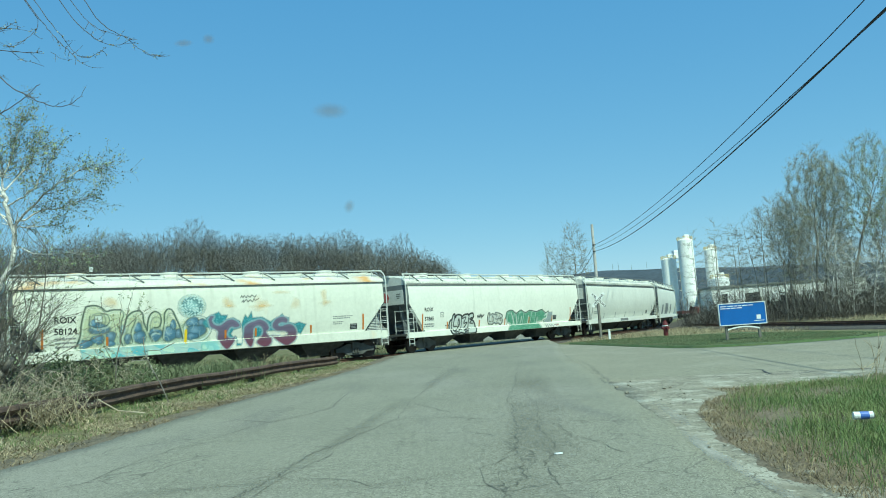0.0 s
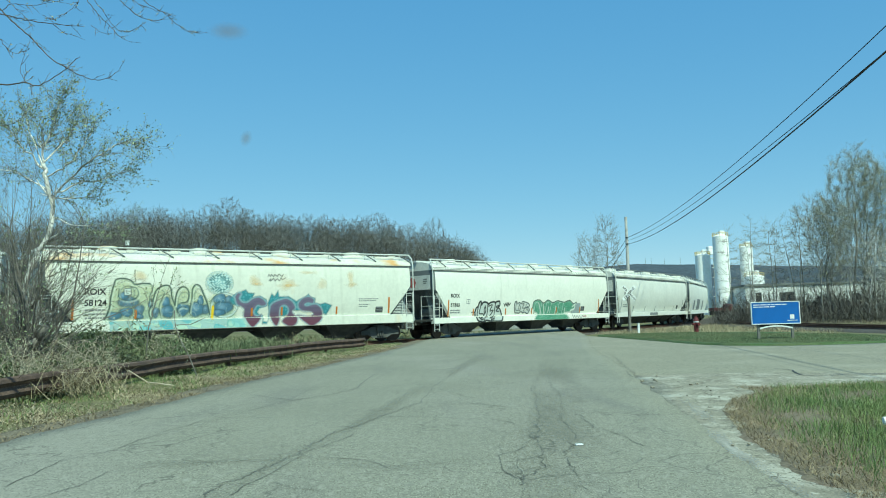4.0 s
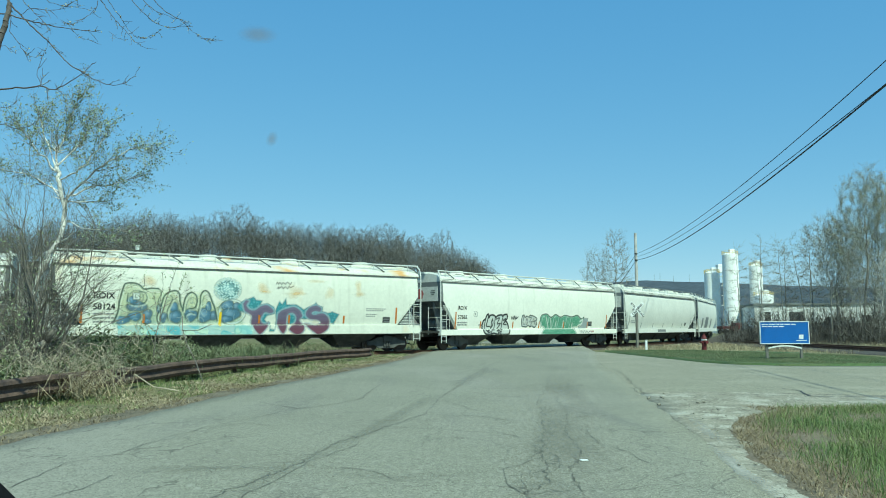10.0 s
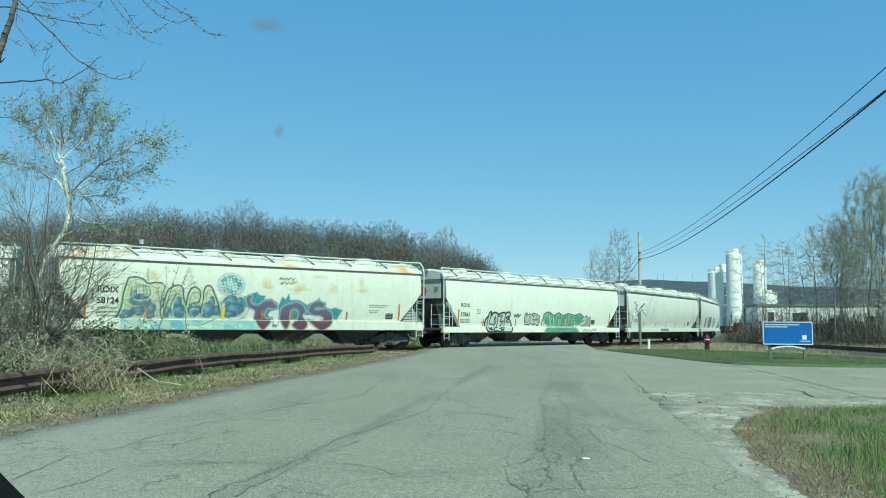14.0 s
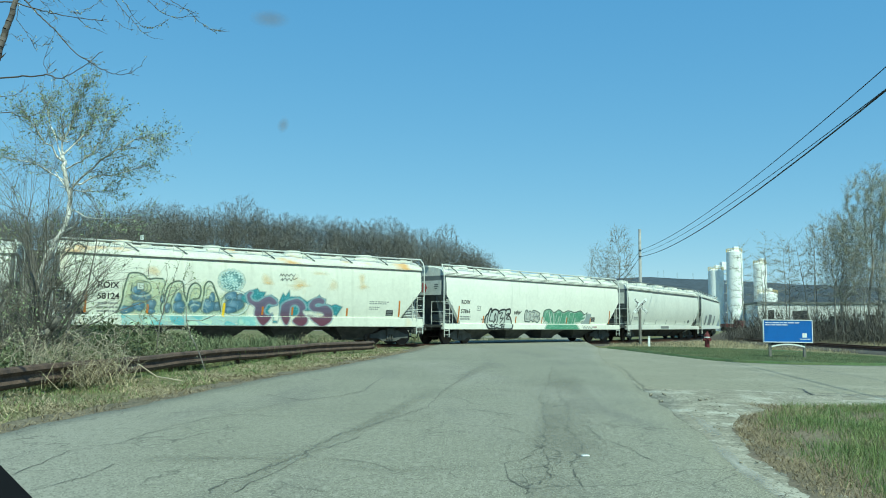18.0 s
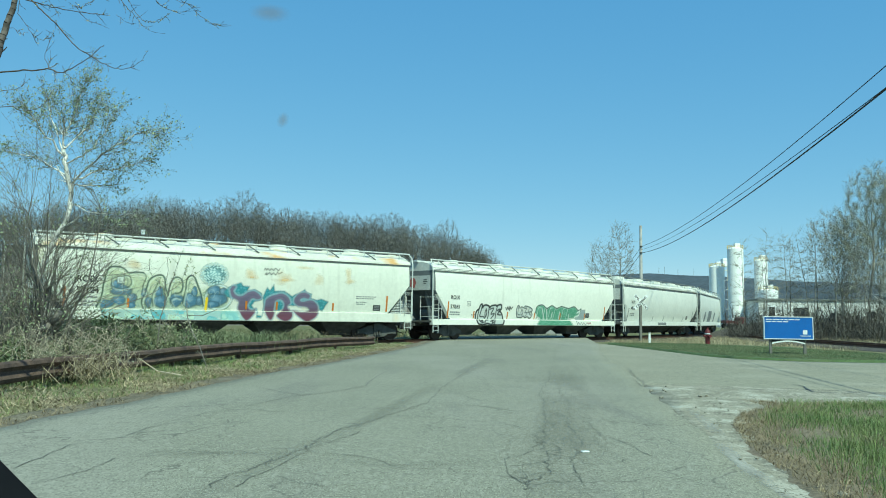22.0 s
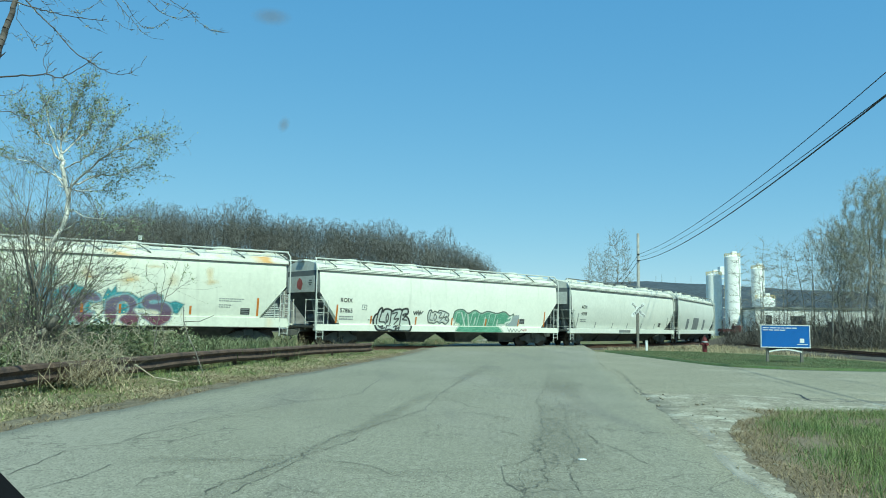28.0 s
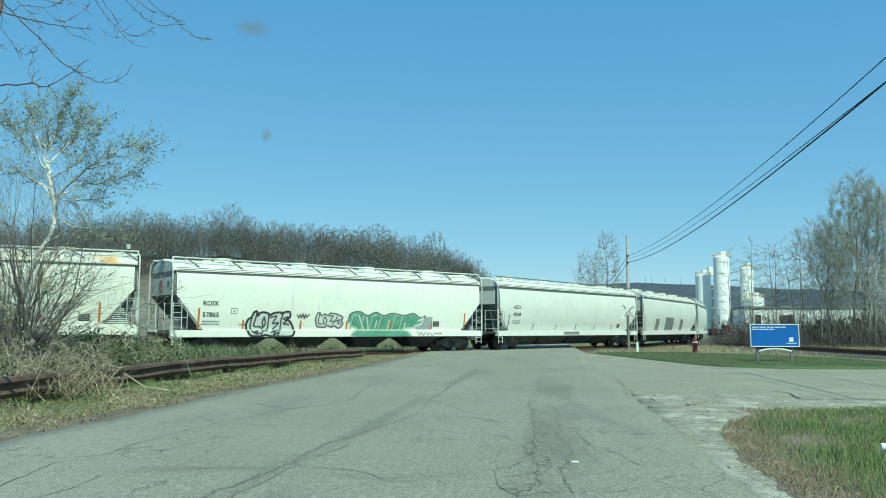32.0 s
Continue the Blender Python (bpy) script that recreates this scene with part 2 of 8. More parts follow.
over(M_CONCRETE, (0.25, 0.23, 0.18), 0.5, 0.66, 2.6, (1, 0.9, 1), 10)
over(M_CONCRETE, (0.48, 0.455, 0.38), 0.5, 0.68, 1.6, (0.9, 0.8, 1), 12)
over(M_CONCRETE, (0.22, 0.203, 0.155), 0.55, 0.68, 8.0, (1, 0.6, 1), 10)
over(M_CONCRETE, (0.46, 0.44, 0.37), 0.57, 0.68, 14, (1, 0.5, 1), 10)
over(M_CONCRETE, (0.14, 0.13, 0.1), 0.56, 0.68, 60, (1, 0.4, 1), 3)
over(M_CONCRETE, (0.13, 0.12, 0.095), 0.012, 0.003, 1.6, kind="crack")
M_CRACK = mat("shadowed_crack", (0.15, 0.148, 0.125), 0.95, vary=0.4, size=3)
M_TAR = mat("tar_seal", (0.03, 0.03, 0.03), 0.6, vary=0.2)
M_GROUND = mat("spring_ground", (0.085, 0.105, 0.035), 0.95, color2=(0.2, 0.16, 0.085), size=0.45, grain=0.4, grain_size=14, bump=0.8, bump_size=12)
M_LAWN = mat("mown_lawn", (0.075, 0.12, 0.046), 0.95, color2=(0.1, 0.125, 0.057), size=0.8, grain=0.4, grain_size=25, bump=0.8, bump_size=40)
M_SOIL = mat("dry_verge_soil", (0.21, 0.165, 0.115), 0.95, color2=(0.13, 0.11, 0.075), size=1.6, grain=0.4, grain_size=30, bump=0.8, bump_size=40)
M_SHOULDER = mat("dark_gritty_shoulder", (0.115, 0.095, 0.065), 0.95, color2=(0.19, 0.16, 0.11), size=2.5, grain=0.5, grain_size=30, bump=0.8, bump_size=40)
M_BALLAST = mat("dark_ballast", (0.12, 0.105, 0.09), 0.95, vary=0.5, size=8, grain=0.5, grain_size=22, bump=1.0, bump_size=24)
M_RAIL = mat("rusty_rail_steel", (0.11, 0.06, 0.04), 0.7, 0.3, vary=0.4, size=4)
M_TIE = mat("weathered_tie_wood", (0.08, 0.065, 0.05), 0.9, vary=0.4, size=6)
# the hill's bluish tone has the haze of distance mixed into it
M_HILL = mat("haze_blue_wooded_hill", (0.066, 0.08, 0.096), 0.95, color2=(0.045, 0.057, 0.07), size=0.02, grain=0.3, grain_size=0.15)
M_WOODFLOOR = mat("woodland_floor", (0.17, 0.155, 0.13), 0.95, vary=0.4, size=0.08, grain=0.3, grain_size=1.0)

# ---- ground ----
LEFT = ((-40, -4.95), (0, -4.85), (8.5, -4.67), (9.6, -4.56), (10.9, -4.33), (13.2, -4.1), (16.6, -3.8), (19.5, -3.22), (25.9, -2.3), (34.3, -1.2), (43, -0.5), (60, 1.8), (110, 9.0))
RIGHT = ((-40, 1.6), (0, 2.0), (5.8, 2.39), (8.55, 2.79), (14.65, 3.7), (18, 4.21), (28.4, 5.64), (42.3, 8.2), (60, 10.6), (110, 17.6))


def edge(table, y):
    return np.interp(y, [p[0] for p in table], [p[1] for p in table])


def ground_z(x, y):
    """Height of the ground sheet: level by the road, lower along the track, slightly uneven."""
    x, y = np.asarray(x, float), np.asarray(y, float)
    wave = 0.05 * np.sin(x * 0.9 + y * 0.4) * np.sin(y * 0.7 - x * 0.3) + 0.03 * np.sin(x * 2.3 + 1) * np.sin(y * 1.9)
    near = np.clip(1 - (np.abs(track_dist(x, y)) - 2.6) / 2.0, 0, 1)
    road = np.clip(np.minimum(x - edge(LEFT, y), edge(RIGHT, y) + 14 - x) / 1.0 + 1, 0, 1) * (y > -45) * (y < 115)
    far = np.clip((np.hypot(x, y) - 220) / 400, 0, 1)
    return -0.05 + wave * (1 - road) - 0.25 * near - 0.06 * road - far * 4


def spread(n, reach, power=2.6):
    t = np.linspace(-1, 1, n)
    return np.sign(t) * np.abs(t) ** power * reach


gx, gy = np.meshgrid(spread(241, 2600, 2.8), spread(241, 2600, 2.8) + 25, indexing="ij")
gv = np.stack([gx, gy, ground_z(gx, gy)], -1).reshape(-1, 3)
gi = np.arange(241 * 241).reshape(241, 241)
gf = np.stack([gi[:-1, :-1], gi[1:, :-1], gi[1:, 1:], gi[:-1, 1:]], -1).reshape(-1, 4)
ground = tagged(new("ground", mesh_np("ground", gv, gf, M_GROUND, True)), "rough spring ground with green and dry grass", "ground", kind="structure")


def strip(name, ys, left, right, z, material, label, columns=20, skirt=0.12, rag=0.0):
    """A surfaced strip between two edges given by y, with a thickness at its sides."""
    rnd = np.random.RandomState(7)
    rows = []
    for y, a, b in zip(ys, left, right):
        a, b = a + rnd.uniform(-rag, rag), b + rnd.uniform(-rag, rag)
        xs = np.linspace(a, b, columns)
        row = [(a - 0.03, y, z - skirt)] + [(x, y, z) for x in xs] + [(b + 0.03, y, z - skirt)]
        rows.append(row)
    v = np.array(rows)
    n, m = v.shape[:2]
    i = np.arange(n * m).reshape(n, m)
    f = np.stack([i[:-1, :-1], i[:-1, 1:], i[1:, 1:], i[1:, :-1]], -1).reshape(-1, 4)
    return tagged(new(name, mesh_np(name, v.reshape(-1, 3), f, material)), label, "road", kind="structure")


ys = np.concatenate([np.arange(-40, 0, 2.0), np.arange(0, 46, 0.35), np.arange(46, 110, 1.0)])
road = strip("road", ys, edge(LEFT, ys), edge(RIGHT, ys), 0.0, M_ASPHALT, "worn grey cracked asphalt road", rag=0.05)

ys = np.arange(3, 44, 0.3)
shoulder = strip("shoulder", ys, edge(LEFT, ys) - 0.55, edge(LEFT, ys) + 0.02, -0.012, M_SHOULDER, "dark gritty earth shoulder along the road", 8, 0.1, 0.1)

# side road: its near and far edges given by x
NEAR = ((3.0, 14.3), (4.2, 13.6), (5.2, 13.0), (7.0, 12.9), (9, 13.2), (14, 14.6), (30, 19.5), (90, 38))
FAR = ((3.0, 45.0), (7.9, 43.6), (8.7, 39), (9.0, 33), (9.2, 28.7), (9.7, 26.6), (11.2, 25.3), (13.4, 25.1), (18, 26.3), (40, 33.0), (90, 50))
xs = np.concatenate([np.linspace(3.0, 9.0, 13), np.linspace(9.02, 14, 18), np.linspace(14.5, 90, 50)])
rows = []
for x in xs:
    a, b = edge(NEAR, x), edge(FAR, x)
    rows.append([(x, a - 0.03, -0.12)] + [(x, y, -0.006) for y in np.linspace(a, b, 14)] + [(x, b + 0.03, -0.12)])
sv = np.array(rows)
si = np.arange(sv.shape[0] * sv.shape[1]).reshape(sv.shape[:2])
sf = np.stack([si[:-1, :-1], si[1:, :-1], si[1:, 1:], si[:-1, 1:]], -1).reshape(-1, 4)
M_SIDEROAD = mat("faded_asphalt", (0.262, 0.247, 0.19), 0.95, vary=0.2, size=0.3, grain=0.6, grain_size=20, bump=0.05, bump_size=200, grain_rough=0.85, spec=0.05)
over(M_SIDEROAD, (0.33, 0.31, 0.245), 0.5, 0.7, 0.3)
over(M_SIDEROAD, (0.4, 0.38, 0.3), 0.55, 0.7, 40, (1, 0.4, 1), 3)
over(M_SIDEROAD, (0.16, 0.155, 0.13), 0.56, 0.74, 8, (1.3, 0.5, 1), 9)
tagged(new("side_road", mesh_np("side_road", sv.reshape(-1, 3), sf, M_SIDEROAD)), "faded light grey asphalt side road", "road", kind="structure")

# broken concrete apron in the corner between the two roads
ys = np.arange(-8.0, 15.4, 0.2)
APRON_R = ((5, 2.62), (5.8, 2.75), (7.5, 3.0), (9.6, 3.6), (10.9, 4.3), (11.6, 5.2), (12.4, 7.2), (13.3, 8.5), (14.2, 7.6), (15.4, 4.6))
strip("apron", ys, edge(RIGHT, ys) - 0.02, edge(APRON_R, ys) + 0.45, -0.004, M_CONCRETE, "broken pale concrete apron beside the road", 10, 0.1, 0.03)

# ---- track ----
def along(name, profile, u0, u1, step, material, dy=0.0):
    """A profile of (lateral, height) swept along the track."""
    rings = []
    for u in np.arange(u0, u1 + step, step):
        x, y, a = on_track(u)
        rings.append([(x + (q + dy) * math.cos(a), y - (q + dy) * math.sin(a), z) for q, z in profile])
    v = np.array(rings)
    n, m = v.shape[:2]
    i = np.arange(n * m).reshape(n, m)
    j = np.roll(i, -1, 1)
    f = np.stack([i[:-1], j[:-1], j[1:], i[1:]], -1).reshape(-1, 4)
    return new(name, mesh_np(name, v.reshape(-1, 3), f, material))


ballast = tagged(along("ballast", ((-2.3, -0.34), (-1.5, -0.19), (1.5, -0.19), (2.3, -0.34)), -75, 130, 1.0, M_BALLAST), "dark dirty ballast bed under the track", "ballast", kind="structure")
RAIL = ((-0.07, -0.172), (-0.07, -0.16), (-0.012, -0.145), (-0.012, -0.045), (-0.037, -0.035), (-0.037, -0.002), (0.037, -0.002), (0.037, -0.035), (0.012, -0.045), (0.012, -0.145), (0.07, -0.16), (0.07, -0.172))
track = tagged(empty("railway_track"), "rusty curved railway track on wooden ties", "track", kind="structure")
for side in (-0.755, 0.755):
    put(along("rail", RAIL, -75, 130, 0.8, M_RAIL, side), track)
tie_me = bpy.data.meshes.new("tie")
bm = box(-0.11, 0.11, -1.3, 1.3, -0.3, -0.173, bevel=0.012)
bm.to_mesh(tie_me)
bm.free()
tie_me.materials.append(M_TIE)
for k in range(150):
    u = -40 + k * 0.6
    x, y, a = on_track(u)
    ti = put(new("tie", tie_me), track)
    ti.matrix_basis = pose(x, y, 0, 0, 0, 90 - math.degrees(a))

# ---- far hill and wooded ridge ----
def ridge(name, line, depth, material, label, steps=60, base=-5.0):
    """A hill: its crest line of (x, y, z), sloping down towards the viewer and away."""
    t = np.linspace(0, 1, len(line))
    tt = np.linspace(0, 1, steps)
    crest = np.stack([np.interp(tt, t, [p[k] for p in line]) for k in range(3)], 1)
    rnd = np.random.RandomState(3)
    crest[:, 2] += rnd.uniform(-0.01, 0.01, steps) * crest[:, 2].max()
    rows = []
    for p in crest:
        d = np.array([p[0], p[1]]) / np.hypot(p[0], p[1])
        row = []
        for s, h in ((-1, 0), (-0.75, 0.18), (-0.5, 0.45), (-0.25, 0.78), (0, 1), (0.5, 0.8), (1.2, 0)):
            q = np.array([p[0], p[1]]) + d * s * depth
            row.append((q[0], q[1], base + (p[2] - base) * h))
        rows.append(row)
    v = np.array(rows)
    n, m = v.shape[:2]
    i = np.arange(n * m).reshape(n, m)
    f = np.stack([i[:-1, :-1], i[1:, :-1], i[1:, 1:], i[:-1, 1:]], -1).reshape(-1, 4)
    return tagged(new(name, mesh_np(name, v.reshape(-1, 3), f, material, True)), label, "hill", kind="structure")


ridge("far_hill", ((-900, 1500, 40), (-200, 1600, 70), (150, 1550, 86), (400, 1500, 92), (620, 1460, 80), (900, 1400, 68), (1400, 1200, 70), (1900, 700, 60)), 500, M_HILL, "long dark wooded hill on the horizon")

# ---- trees ----
M_BARK = mat("grey_brown_bark", (0.31, 0.295, 0.26), 0.95, vary=0.4, size=5, grain=0.3, grain_size=30)
M_TWIG = mat("far_twigs", (0.2, 0.193, 0.172), 0.95, vary=0.3, size=0.1, random_tint=0.3)
M_BRUSH = mat("dark_brush_twigs", (0.12, 0.11, 0.095), 0.95, vary=0.3, size=0.1, random_tint=0.3)
M_DUFF = mat("brown_dead_grass", (0.29, 0.232, 0.142), 0.9, vary=0.35, random_tint=0.35, size=2)
M_BIRCH = mat("pale_birch_bark", (0.78, 0.76, 0.71), 0.85, vary=0.3, size=4, grain=0.3, grain_size=20)
over(M_BIRCH, (0.05, 0.045, 0.04), 0.62, 0.68, 6, (1, 1, 4))
M_LEAF = mat("young_spring_leaf", (0.21, 0.27, 0.14), 0.7, color2=(0.29, 0.335, 0.19), size=2, random_tint=0.3)
M_BUD = mat("pale_buds", (0.4, 0.4, 0.27), 0.8, vary=0.3, random_tint=0.3)
M_BRAMBLE = mat("pale_dead_bramble", (0.46, 0.4, 0.3), 0.9, vary=0.4, size=3, random_tint=0.3)
M_BUSH = mat("dark_shrub_stems", (0.21, 0.19, 0.165), 0.95, vary=0.4, size=5)
M_MAPLE = mat("dark_maple_bark", (0.15, 0.13, 0.12), 0.95, vary=0.4, size=5)
M_STRAW = mat("dry_straw", (0.41, 0.345, 0.225), 0.9, vary=0.4, random_tint=0.5, size=2)
M_GRASS = mat("green_grass_blades", (0.12, 0.185, 0.06), 0.8, color2=(0.2, 0.23, 0.09), size=1.6, random_tint=0.4)
M_LAWNBLADE = mat("mown_grass_blades", (0.12, 0.155, 0.072), 0.8, color2=(0.17, 0.178, 0.098), size=0.6, random_tint=0.2)
M_WEED = mat("green_weed_leaves", (0.115, 0.15, 0.07), 0.8, color2=(0.18, 0.19, 0.105), size=1.2, random_tint=0.4)


def grow(rnd, start, way, length, radius, depth, segs, tips, bend=0.16, fork=(2, 4), shrink=0.66, up=0.12, pieces=4, angle=(25, 55)):
    """One limb in short pieces, with side limbs along its upper part."""
    p, d = np.array(start, float), np.array(way, float)
    d /= np.linalg.norm(d)
    n = pieces
    step = length / n
    r = radius
    for k in range(n):
        d = d + rnd.normal(0, bend, 3) + np.array([0, 0, up])
        d /= np.linalg.norm(d)
        q = p + d * step
        r2 = radius * (1 - 0.8 * (k + 1) / n) if depth == 0 else radius * (1 - 0.55 * (k + 1) / n)
        segs.append((*p, *q, r, max(r2, 0.002)))
        if depth > 0 and k >= (1 if depth > 1 else 0):
            for _ in range(rnd.randint(fork[0], fork[1]) if k < n - 1 else fork[1]):
                a = np.radians(rnd.uniform(*angle))
                side = np.cross(d, rnd.normal(0, 1, 3))
                side /= np.linalg.norm(side) + 1e-9
                w = d * np.cos(a) + side * np.sin(a)
                f = rnd.uniform(0.75, 1.15) * shrink * (1 - 0.25 * k / n)
                grow(rnd, q if k == n - 1 else p + d * step * rnd.uniform(0.2, 1), w, length * f, max(r2 * 0.6, 0.003), depth - 1, segs, tips, bend, fork, shrink, up, max(2, pieces - 1), angle)
        p, r = q, r2
    tips.append((*p, *d))


def leaves(rnd, segs, count, size, spread):
    """Small folded leaves scattered about thin twigs."""
    s = np.asarray(segs)
    thin = s[s[:, 6] <= np.percentile(s[:, 6], 70)]
    k = rnd.randint(0, len(thin), count)
    t = rnd.uniform(0, 1, (count, 1))
    c = thin[k, :3] * (1 - t) + thin[k, 3:6] * t + rnd.normal(0, spread, (count, 3))
    a, b = rnd.normal(0, 1, (count, 3)), rnd.normal(0, 1, (count, 3))
    a /= np.linalg.norm(a, axis=1)[:, None]
    b -= a * (a * b).sum(1)[:, None]
    b /= np.linalg.norm(b, axis=1)[:, None]
    sz = size * rnd.uniform(0.6, 1.3, (count, 1))
    v = np.stack([c - a * sz, c + b * sz * 0.45, c + a * sz, c - b * sz * 0.45 + np.cross(a, b) * sz * 0.3], 1)
    return v.reshape(-1, 3), np.arange(count * 4).reshape(-1, 4)


def tree_thing(name, base, segs, material, label, category="tree", leaf=None, thick=0.03, twig=None):
    """A tree as a thing: trunk and limbs as one part, twigs as its crown, leaves as a third."""
    s = np.asarray(segs, float)
    ob = tagged(empty(name, Matrix.Translation(base)), label, category)
    big = s[:, 6] >= thick
    put(new("trunk", mesh_np("trunk", *tubes(s[big], 7), material, True)), ob)
    if (~big).any():
        put(new("crown", mesh_np("crown", *tubes(s[~big], 3), twig or material)), ob)
    if leaf:
        put(new("foliage", mesh_np("foliage", *leaf[:2], leaf[2])), ob)
    return ob


def colonize(seed, lumps, spine, n, step=0.4, reach=2.2, kill=0.55, up=0.05, least=0.007, power=2.3, twigs=3, twig=0.4, hollow=0.35, wild=0.08, splay=0.34):
    """A leafless tree: limbs that grow from the spine towards points strewn in the crown's lumps (x, y, z, rx, ry, rz), forking as they go, with fine twigs at their ends."""
    rnd = np.random.RandomState(seed)
    share = np.array([l[3] * l[4] * l[5] for l in lumps], float)
    pick = rnd.choice(len(lumps), n, p=share / share.sum())
    v = rnd.normal(0, 1, (n, 3))
    v *= (rnd.uniform(hollow ** 3, 1, (n, 1)) ** (1 / 3)) / np.linalg.norm(v, axis=1)[:, None]
    l = np.array(lumps, float)[pick]
    goal = l[:, :3] + v * l[:, 3:]
    sp = np.array(spine, float)
    at = np.concatenate([[0], np.cumsum(np.linalg.norm(np.diff(sp, axis=0), axis=1))])
    t = np.linspace(0, at[-1], max(3, int(at[-1] / step)))
    pos = [np.array([np.interp(k, at, sp[:, j]) for j in range(3)]) for k in t]
    for q in pos[1:]:
        q[:2] += rnd.normal(0, 0.06 * step, 2)
    mum = [-1] + list(range(len(pos) - 1))
    kids = [0] * len(pos)
    near, best = np.full(n, 1e9), np.zeros(n, int)

    def look_at(first):
        new_ = np.array(pos[first:])
        d = np.linalg.norm(goal[:, None] - new_[None], axis=2)
        k = d.argmin(1)
        m = d[np.arange(n), k]
        better = m < near
        near[better], best[better] = m[better], k[better] + first

    look_at(0)
    alive = near > kill
    for _ in range(70):
        use = alive & (near < reach) if _ > 6 else alive
        if not use.any():
            break
        first = len(pos)
        for k in np.unique(best[use]):
            w = goal[use & (best == k)] - pos[k]
            d = (w / (np.linalg.norm(w, axis=1)[:, None] + 1e-9)).mean(0) + rnd.normal(0, wild, 3) + (0, 0, up)
            d /= np.linalg.norm(d) + 1e-9
            if kids[k] < 3:
                pos.append(pos[k] + d * step)
                mum.append(k)
                kids[k] += 1
                kids.append(0)
        if len(pos) == first:
            break
        look_at(first)
        alive &= near > kill
    pos, mum = np.array(pos), np.array(mum)
    for _ in range(5):  # draw the limbs straighter
        n_kids = np.bincount(mum[1:], minlength=len(pos))
        mean = np.zeros(pos.shape)
        np.add.at(mean, mum[1:], pos[1:])
        inner = np.nonzero((n_kids > 0) & (np.arange(len(pos)) >= len(t)))[0]
        pos[inner] = 0.4 * pos[inner] + 0.3 * pos[mum[inner]] + 0.3 * mean[inner] / n_kids[inner, None]
    ends = np.zeros(len(pos))
    forked = np.bincount(mum[1:], minlength=len(pos))
    ends[forked == 0] = 1
    for k in range(len(pos) - 1, 0, -1):
        ends[mum[k]] += ends[k]
    r = least * ends ** (1 / power)
    segs = [np.concatenate([pos[mum[1:]], pos[1:], np.minimum(r[mum[1:]], r[1:] * 1.5)[:, None], r[1:, None]], 1)]
    if twigs:
        tip = np.repeat(np.nonzero(ends[1:] <= 3)[0] + 1, twigs)
        way = pos[tip] - pos[mum[tip]]
        way = way / (np.linalg.norm(way, axis=1)[:, None] + 1e-9) + rnd.normal(0, splay, way.shape) + (0, 0, 0.2)
        end = pos[tip] + way * twig * rnd.uniform(0.4, 1.1, (len(tip), 1))
        segs.append(np.concatenate([pos[tip], end, np.full((len(tip), 1), least * 0.9), np.full((len(tip), 1), least * 0.45)], 1))
    return np.concatenate(segs)


def dome_tree(seed, height, radius, n=200, least=0.009, twigs=4, twig=0.5, step=0.5, slim=False):
    """A forest tree: a clean trunk under one uneven rounded crown."""
    rnd = np.random.RandomState(seed)
    low = height * (0.16 if slim else 0.2)
    lumps = [(0, 0, (low + height) / 2, radius, radius, (height - low) / 2)]
    for _ in range(3):
        a = rnd.uniform(0, 6.28)
        lumps.append((math.cos(a) * radius * 0.5, math.sin(a) * radius * 0.5, height * rnd.uniform(0.6, 0.78), radius * 0.6, radius * 0.6, height * 0.17))
    return colonize(seed, lumps, ((0, 0, -0.4), (rnd.normal(0, 0.15), rnd.normal(0, 0.15), height * (0.75 if slim else 0.42))), n, step, 3.0, 0.5, 0.03, least, 2.3, twigs, twig, 0.5, 0.05, 0.9)


def thin(p):
    """Trunks as three-sided rods, far twigs as narrow slats."""
    big = p[:, 6] > 0.03
    v, f = tubes(p[big], 3)
    w, g = tubes(p[~big], 2)
    return np.concatenate([v, w]), np.concatenate([f, g[::2] + len(v)])


def woods(name, places, protos, material, label, seed=5, low=0.8, high=1.2):
    """Many bare trees far off as one object."""
    rnd = np.random.RandomState(seed)
    vs, fs, at = [], [], 0
    made = [thin(p) for p in protos]
    for x, y, z in places:
        v, f = made[rnd.randint(len(made))]
        a, k = rnd.uniform(0, 2 * np.pi), rnd.uniform(low, high)
        c, s = np.cos(a), np.sin(a)
        w = v @ np.array([[c, s, 0], [-s, c, 0], [0, 0, 1]]) * k + (x, y, z)
        vs.append(w)
        fs.append(f + at)
        at += len(v)
    return tagged(new(name, mesh_np(name, np.concatenate(vs), np.concatenate(fs), material)), label, "trees", kind="stuff")


# wooded ridge behind the train
RIDGE = ((-150, 92, 11.75), (-95, 117, 11.75), (-72, 128, 12.35), (-58.4, 134, 12.95), (-50.8, 137, 13.95), (-43.8, 140, 13.95), (-37, 143, 14.55), (-31, 146, 13.75), (-23.8, 148, 13.35), (-17.7, 150, 12.95), (-10.3, 152, 13.15), (-4.9, 153.5, 11.75), (0.6, 154, 10.95), (4.1, 156, 10.1), (7.4, 157.5, 9.0), (9.9, 159, 7.4), (11.4, 160, 5.5), (13, 161, 0.75), (18, 163, -1))
ridge("wooded_ridge", RIDGE, 42, M_WOODFLOOR, "leaf-littered slope under bare woods", 90, -1.0)
rnd = np.random.RandomState(11)
RX = [p[0] for p in RIDGE]
places = []
